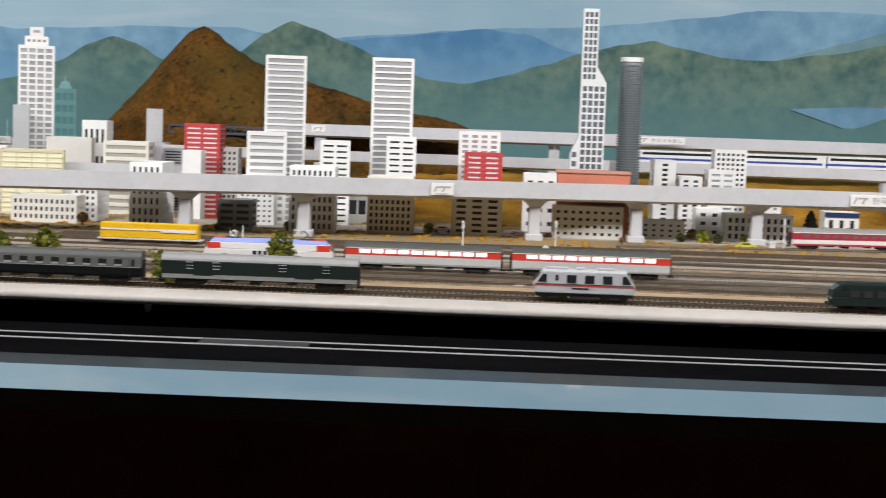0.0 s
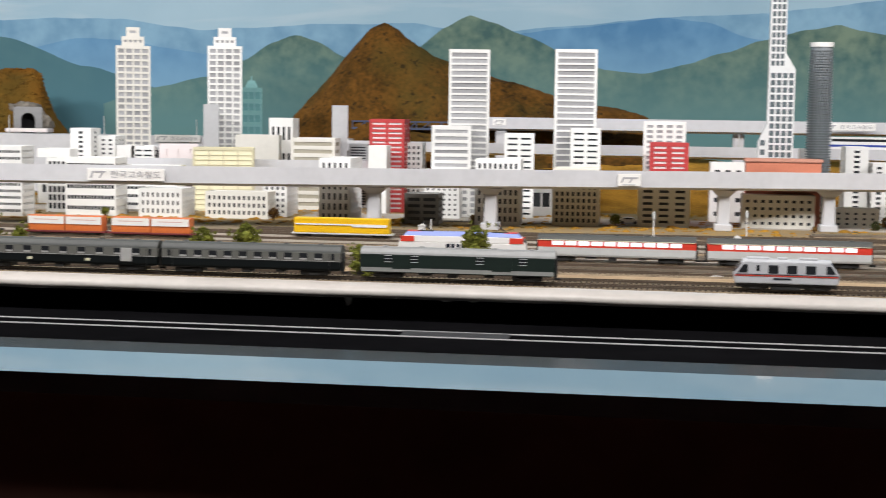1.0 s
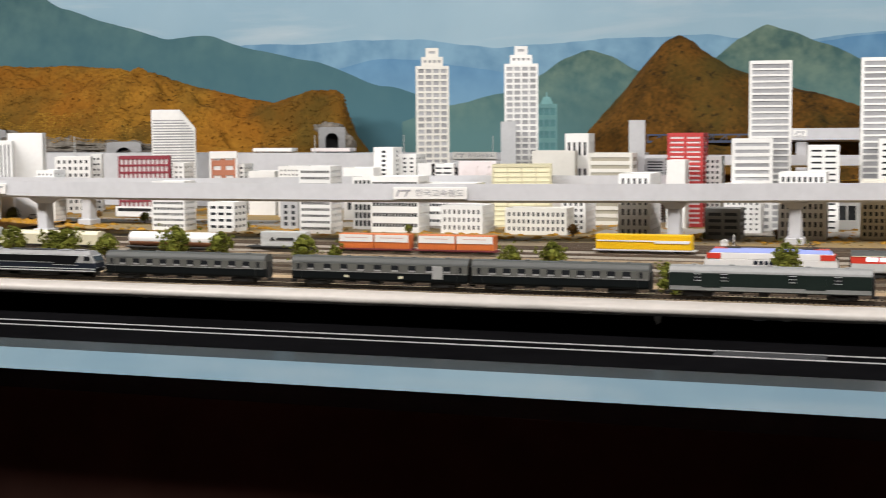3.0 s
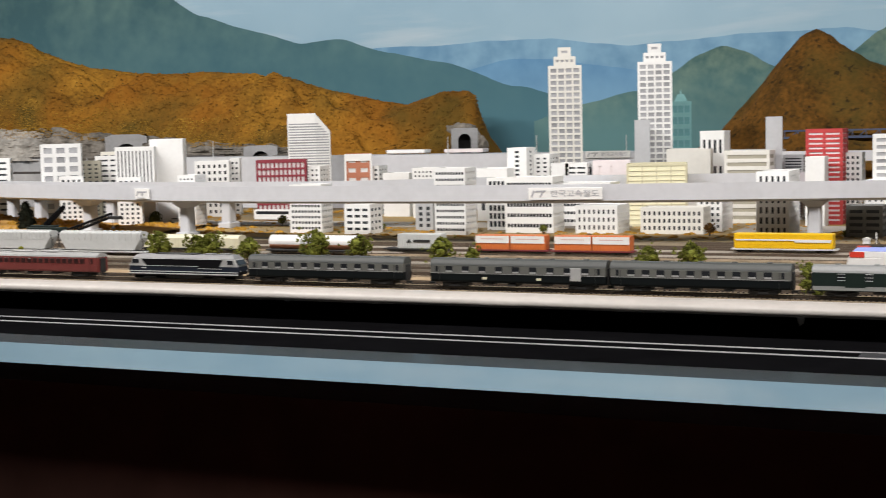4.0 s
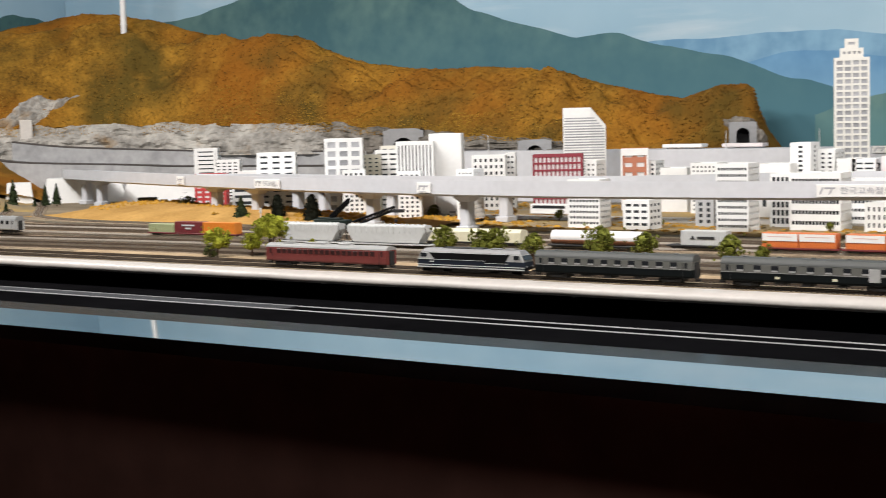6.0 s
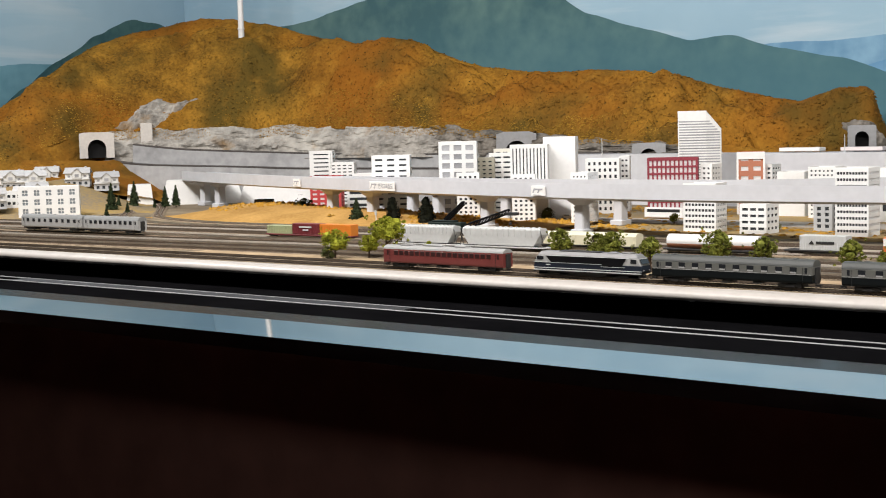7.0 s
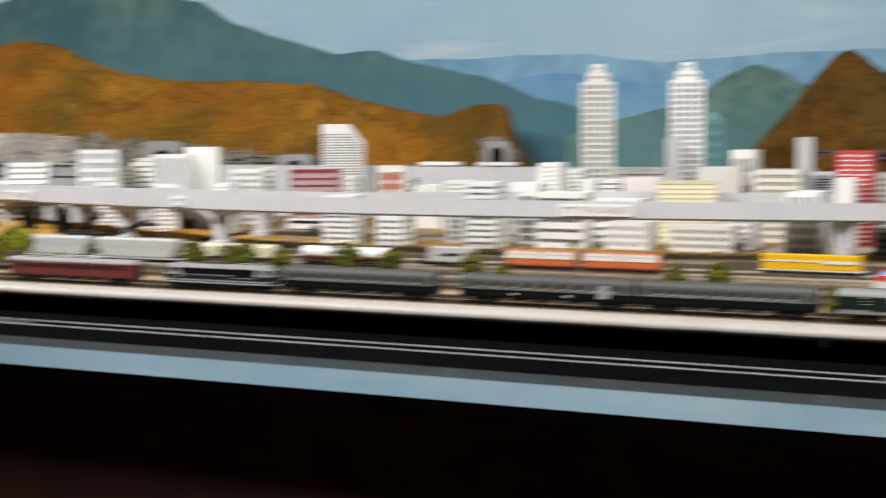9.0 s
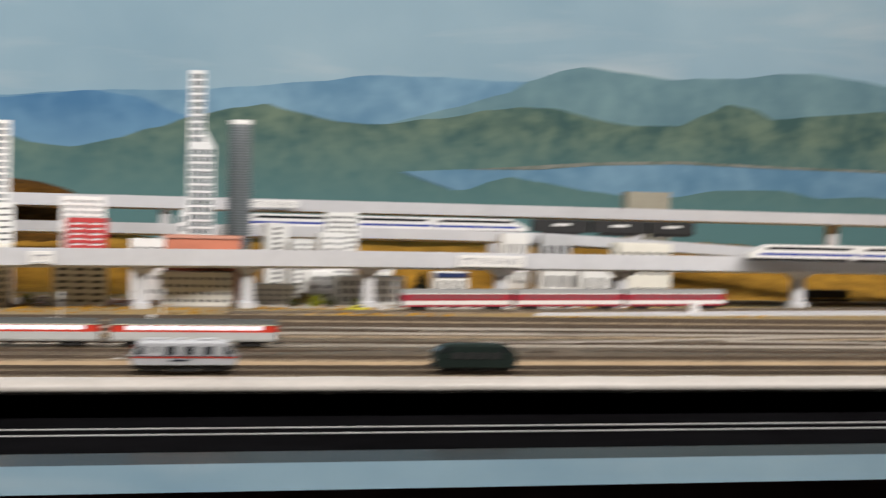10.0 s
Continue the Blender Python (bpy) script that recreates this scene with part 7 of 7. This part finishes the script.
def house(x, y, z, w, rz, label):
    """A two-storey house: a grey ground floor, a white upper floor with a front gable, a shallow roof."""
    t = thing("model_house", (x, y, z), label, "house", "village houses", rz)
    block(t, -w / 2, w / 2, 0, w * 0.7, 0, w * 0.3, 1, 4, 0.5, 0.5, GREYC, PANE, cap=False, top=0.003, foot=0.003)
    block(t, -w * 0.47, w * 0.47, -0.002, w * 0.68, w * 0.302, w * 0.56, 1, 4, 0.5, 0.42, VILLA, PANEG, cap=False, top=0.003, foot=0.003)
    bm = bmesh.new()
    box(bm, -w * 0.52, w * 0.52, -0.006, -0.001, w * 0.29, w * 0.33, bevel=0.0006)
    part("balcony", bm, VILLA, t)
    bm = bmesh.new()
    box(bm, -w * 0.18, w * 0.18, -0.009, 0.0, w * 0.335, w * 0.58, bevel=0.0008)
    prism(bm, [(-w * 0.18, w * 0.58), (w * 0.18, w * 0.58), (0, w * 0.74)], -0.009, w * 0.3)
    part("front_gable", bm, VILLA, t)
    for e in (-1, 1):
        bm = bmesh.new()
        prism(bm, [(0, w * 0.74), (0, w * 0.765), (e * w * 0.23, w * 0.57), (e * w * 0.22, w * 0.55)], -0.013, w * 0.3)
        part("gable_roof", bm, VROOF, t)
    for y0, y1 in ((-0.008, w * 0.34), (w * 0.76, w * 0.34)):
        bm = bmesh.new()
        vs = [(q, yy, zz + dz) for dz in (0, 0.003) for q, yy, zz in ((-w * 0.54, y0, w * 0.55), (w * 0.54, y0, w * 0.55), (w * 0.5, y1, w * 0.76), (-w * 0.5, y1, w * 0.76))]
        vs = [bm.verts.new(p) for p in vs]
        for ids in ((3, 2, 1, 0), (4, 5, 6, 7), (0, 1, 5, 4), (1, 2, 6, 5), (2, 3, 7, 6), (3, 0, 4, 7)):
            bm.faces.new([vs[q] for q in ids])
        bmesh.ops.recalc_face_normals(bm, faces=bm.faces)
        part("roof_side", bm, VROOF, t)
    for e in (-1, 1):
        bm = bmesh.new()
        vs = [bm.verts.new((e * w * 0.46, yy, zz)) for yy, zz in ((0, w * 0.55), (w * 0.68, w * 0.55), (w * 0.34, w * 0.75))]
        bm.faces.new(vs)
        part("end_wall", bm, VILLA, t)
    shared(t, "gable_window", (round(w * 0.16, 4), 0.001, round(w * 0.12, 4)), PANEG, (0, -0.0094, w * 0.46))
    bm = bmesh.new()
    box(bm, w * 0.28, w * 0.36, w * 0.3, w * 0.38, w * 0.68, w * 0.83, bevel=0.0005)
    part("chimney", bm, GREYC, t)


for i, (x, y, z) in enumerate(((-5.126, 3.237, 0.078), (-5.08, 3.305, 0.085), (-5.03, 3.376, 0.082), (-5.02, 3.579, 0.085), (-4.945, 3.668, 0.065), (-4.788, 3.022, 0.03), (-5.2, 3.56, 0.09), (-4.84, 3.2, 0.04), (-4.9, 3.3, 0.05))):
    house(x, y, z, 0.1 if i < 7 else 0.085, 46 + 5 * (i % 3), "small white village house with a grey ground floor and gable")
bm = bmesh.new()


def village_ground(a, r):
    x, y = EYE[0] - r * math.sin(radians(a)), EYE[1] + r * math.cos(radians(a))
    z = 0.0012 + 0.1 * smooth(5.5, 6.05, r) * smooth(50.6, 54.0, a) + 0.05 * smooth(6.05, 6.5, r) * smooth(50.6, 54.0, a)
    return Vector((max(SIDE_X + 0.02, x), y, z + 0.004 * fbm(x * 9, y * 9, 1.0)))


sheet(bm, [[village_ground(50.4 + 11 * i / 50, 5.42 + 1.2 * j / 40) for j in range(41)] for i in range(51)])
solo("village_slope", bm, TOWN, "rising village ground with golden grass", "grass", kind="structure", smooth=True)


def tent(x0, x1, y, h, rz, label):
    t = thing("tent_hall", ((x0 + x1) / 2, y, 0), label, "hall", "white halls", rz)
    w = (x1 - x0) / 2
    bm = bmesh.new()
    box(bm, -w, w, 0, 0.12, 0, h, taper=0.16)
    part("shell", bm, WHITE, t)
    shared(t, "opening", (0.02, 0.002, 0.03), PANE, (w * 0.62, 0.0045, 0.017))


tent(-4.93, -4.82, 3.78, 0.085, 50, "white tapered model hall")
tent(-4.83, -4.49, 3.93, 0.1, 46, "large white tapered model hall with a dark doorway")
tent(-4.52, -4.2, 4.06, 0.085, 30, "long white model hall behind the viaduct piers")
for a, b in ((1.25, 1.42), (1.43, 1.6), (1.61, 1.75)):
    wg = thing("covered_wagon", ((a + b) / 2, 4.14, 0.1665), "black covered wagon with white lettering on the back viaduct", "goods wagon", "back viaduct train")
    bm = bmesh.new()
    box(bm, -(b - a) / 2, (b - a) / 2, -0.0155, 0.0155, 0.008, 0.044, bevel=0.001)
    part("body", bm, UNDER, wg)
    shared(wg, "lettering", (0.05, 0.001, 0.008), C_WHITE, (0.0, -0.0158, 0.03))
    shared(wg, "underframe", (0.12, 0.024, 0.008), UNDER, (0, 0, 0.0045))
wk = wagon(1.905, 2.045, 3.72, "black open wagon standing alone", "goods train", UNDER, "open_wagon")
bm = bmesh.new()
box(bm, -0.062, 0.062, -0.015, 0.015, 0.0194, 0.04, bevel=0.001)
part("body", bm, UNDER, wk)


def car(x, y, m, rz, label, z=0.003):
    t = thing("model_car", (x, y, z), label, "car", "parked model cars", rz)
    bm = bmesh.new()
    prism(bm, [(-0.024, 0.004), (0.024, 0.004), (0.024, 0.010), (0.014, 0.011), (0.009, 0.0155), (-0.011, 0.0155), (-0.016, 0.011), (-0.024, 0.0105)], -0.0095, 0.0095)
    part("body", bm, m, t)
    shared(t, "side_window", (0.018, 0.0004, 0.0032), GLASS_D, (-0.001, -0.0096, 0.0128))
    for e in (-0.015, 0.015):
        bm = bmesh.new()
        rod(bm, (e, -0.0098, 0.0036), (e, 0.0098, 0.0036), 0.0036, 0.0036, 10)
        part("axle", bm, UNDER, t)


def bus(x, y, m, rz, label, w=0.12):
    t = thing("model_bus", (x, y, 0.003), label, "bus", "parked model cars", rz)
    bm = bmesh.new()
    box(bm, -w / 2, w / 2, -0.014, 0.014, 0.004, 0.034, bevel=0.002)
    part("body", bm, m, t)
    shared(t, "window_band", (round(w * 0.85, 3), 0.0008, 0.009), GLASS_D, (0, -0.0141, 0.025))


# The first car body is a stand-in for a small round yellow-green object.
car(0.6, 3.33, mat("lime_yellow_paint", (0.55, 0.5, 0.06), 0.4, var=0.08), 0, "round yellow-green object by the tracks, built with a car body", 0.0)
car(-2.15, 3.58, C_CREAM, 25, "cream model car on the road")
car(-2.6, 3.56, C_WHITE, 10, "white model car on the road")
car(-3.85, 3.75, C_WHITE, 30, "white model car on the grass", 0.0)
car(-0.1, 3.47, C_WHITE, 0, "white model car on the road")
car(0.02, 3.5, C_LGREY, 5, "grey model car on the road")
bus(-2.32, 3.66, C_WHITE, 0, "white model bus before a maroon block", 0.13)
bus(-4.1, 3.74, C_DGREEN, 30, "green model bus on the grass", 0.07)


def line_mast(x, y, z, h):
    t = thing("line_mast", (x, y, z), "thin pale overhead line mast", "mast", "overhead line masts")
    bm = bmesh.new()
    rod(bm, (0, 0, 0), (0, 0, h), 0.0017, 0.0012)
    part("pole", bm, C_LGREY, t)
    bm = bmesh.new()
    rod(bm, (0, 0, 0), (0, 0, 0.006), 0.0036, 0.003, 8)
    part("foot", bm, C_LGREY, t)


for mx, my, mz in ((-3.75, 4.36, 0.125), (-3.55, 4.36, 0.125), (-3.35, 3.9, 0.15), (-3.9, 3.9, 0.146), (-2.95, 4.25, 0.177), (-2.62, 4.25, 0.177), (-2.05, 4.27, 0.177), (-1.75, 4.3, 0.177), (-1.45, 4.3, 0.172), (0.2, 4.26, 0.172), (0.9, 4.26, 0.172), (1.6, 4.24, 0.172)):
    line_mast(mx, my + (0.05 if mz > 0.16 else 0), mz, 0.058)
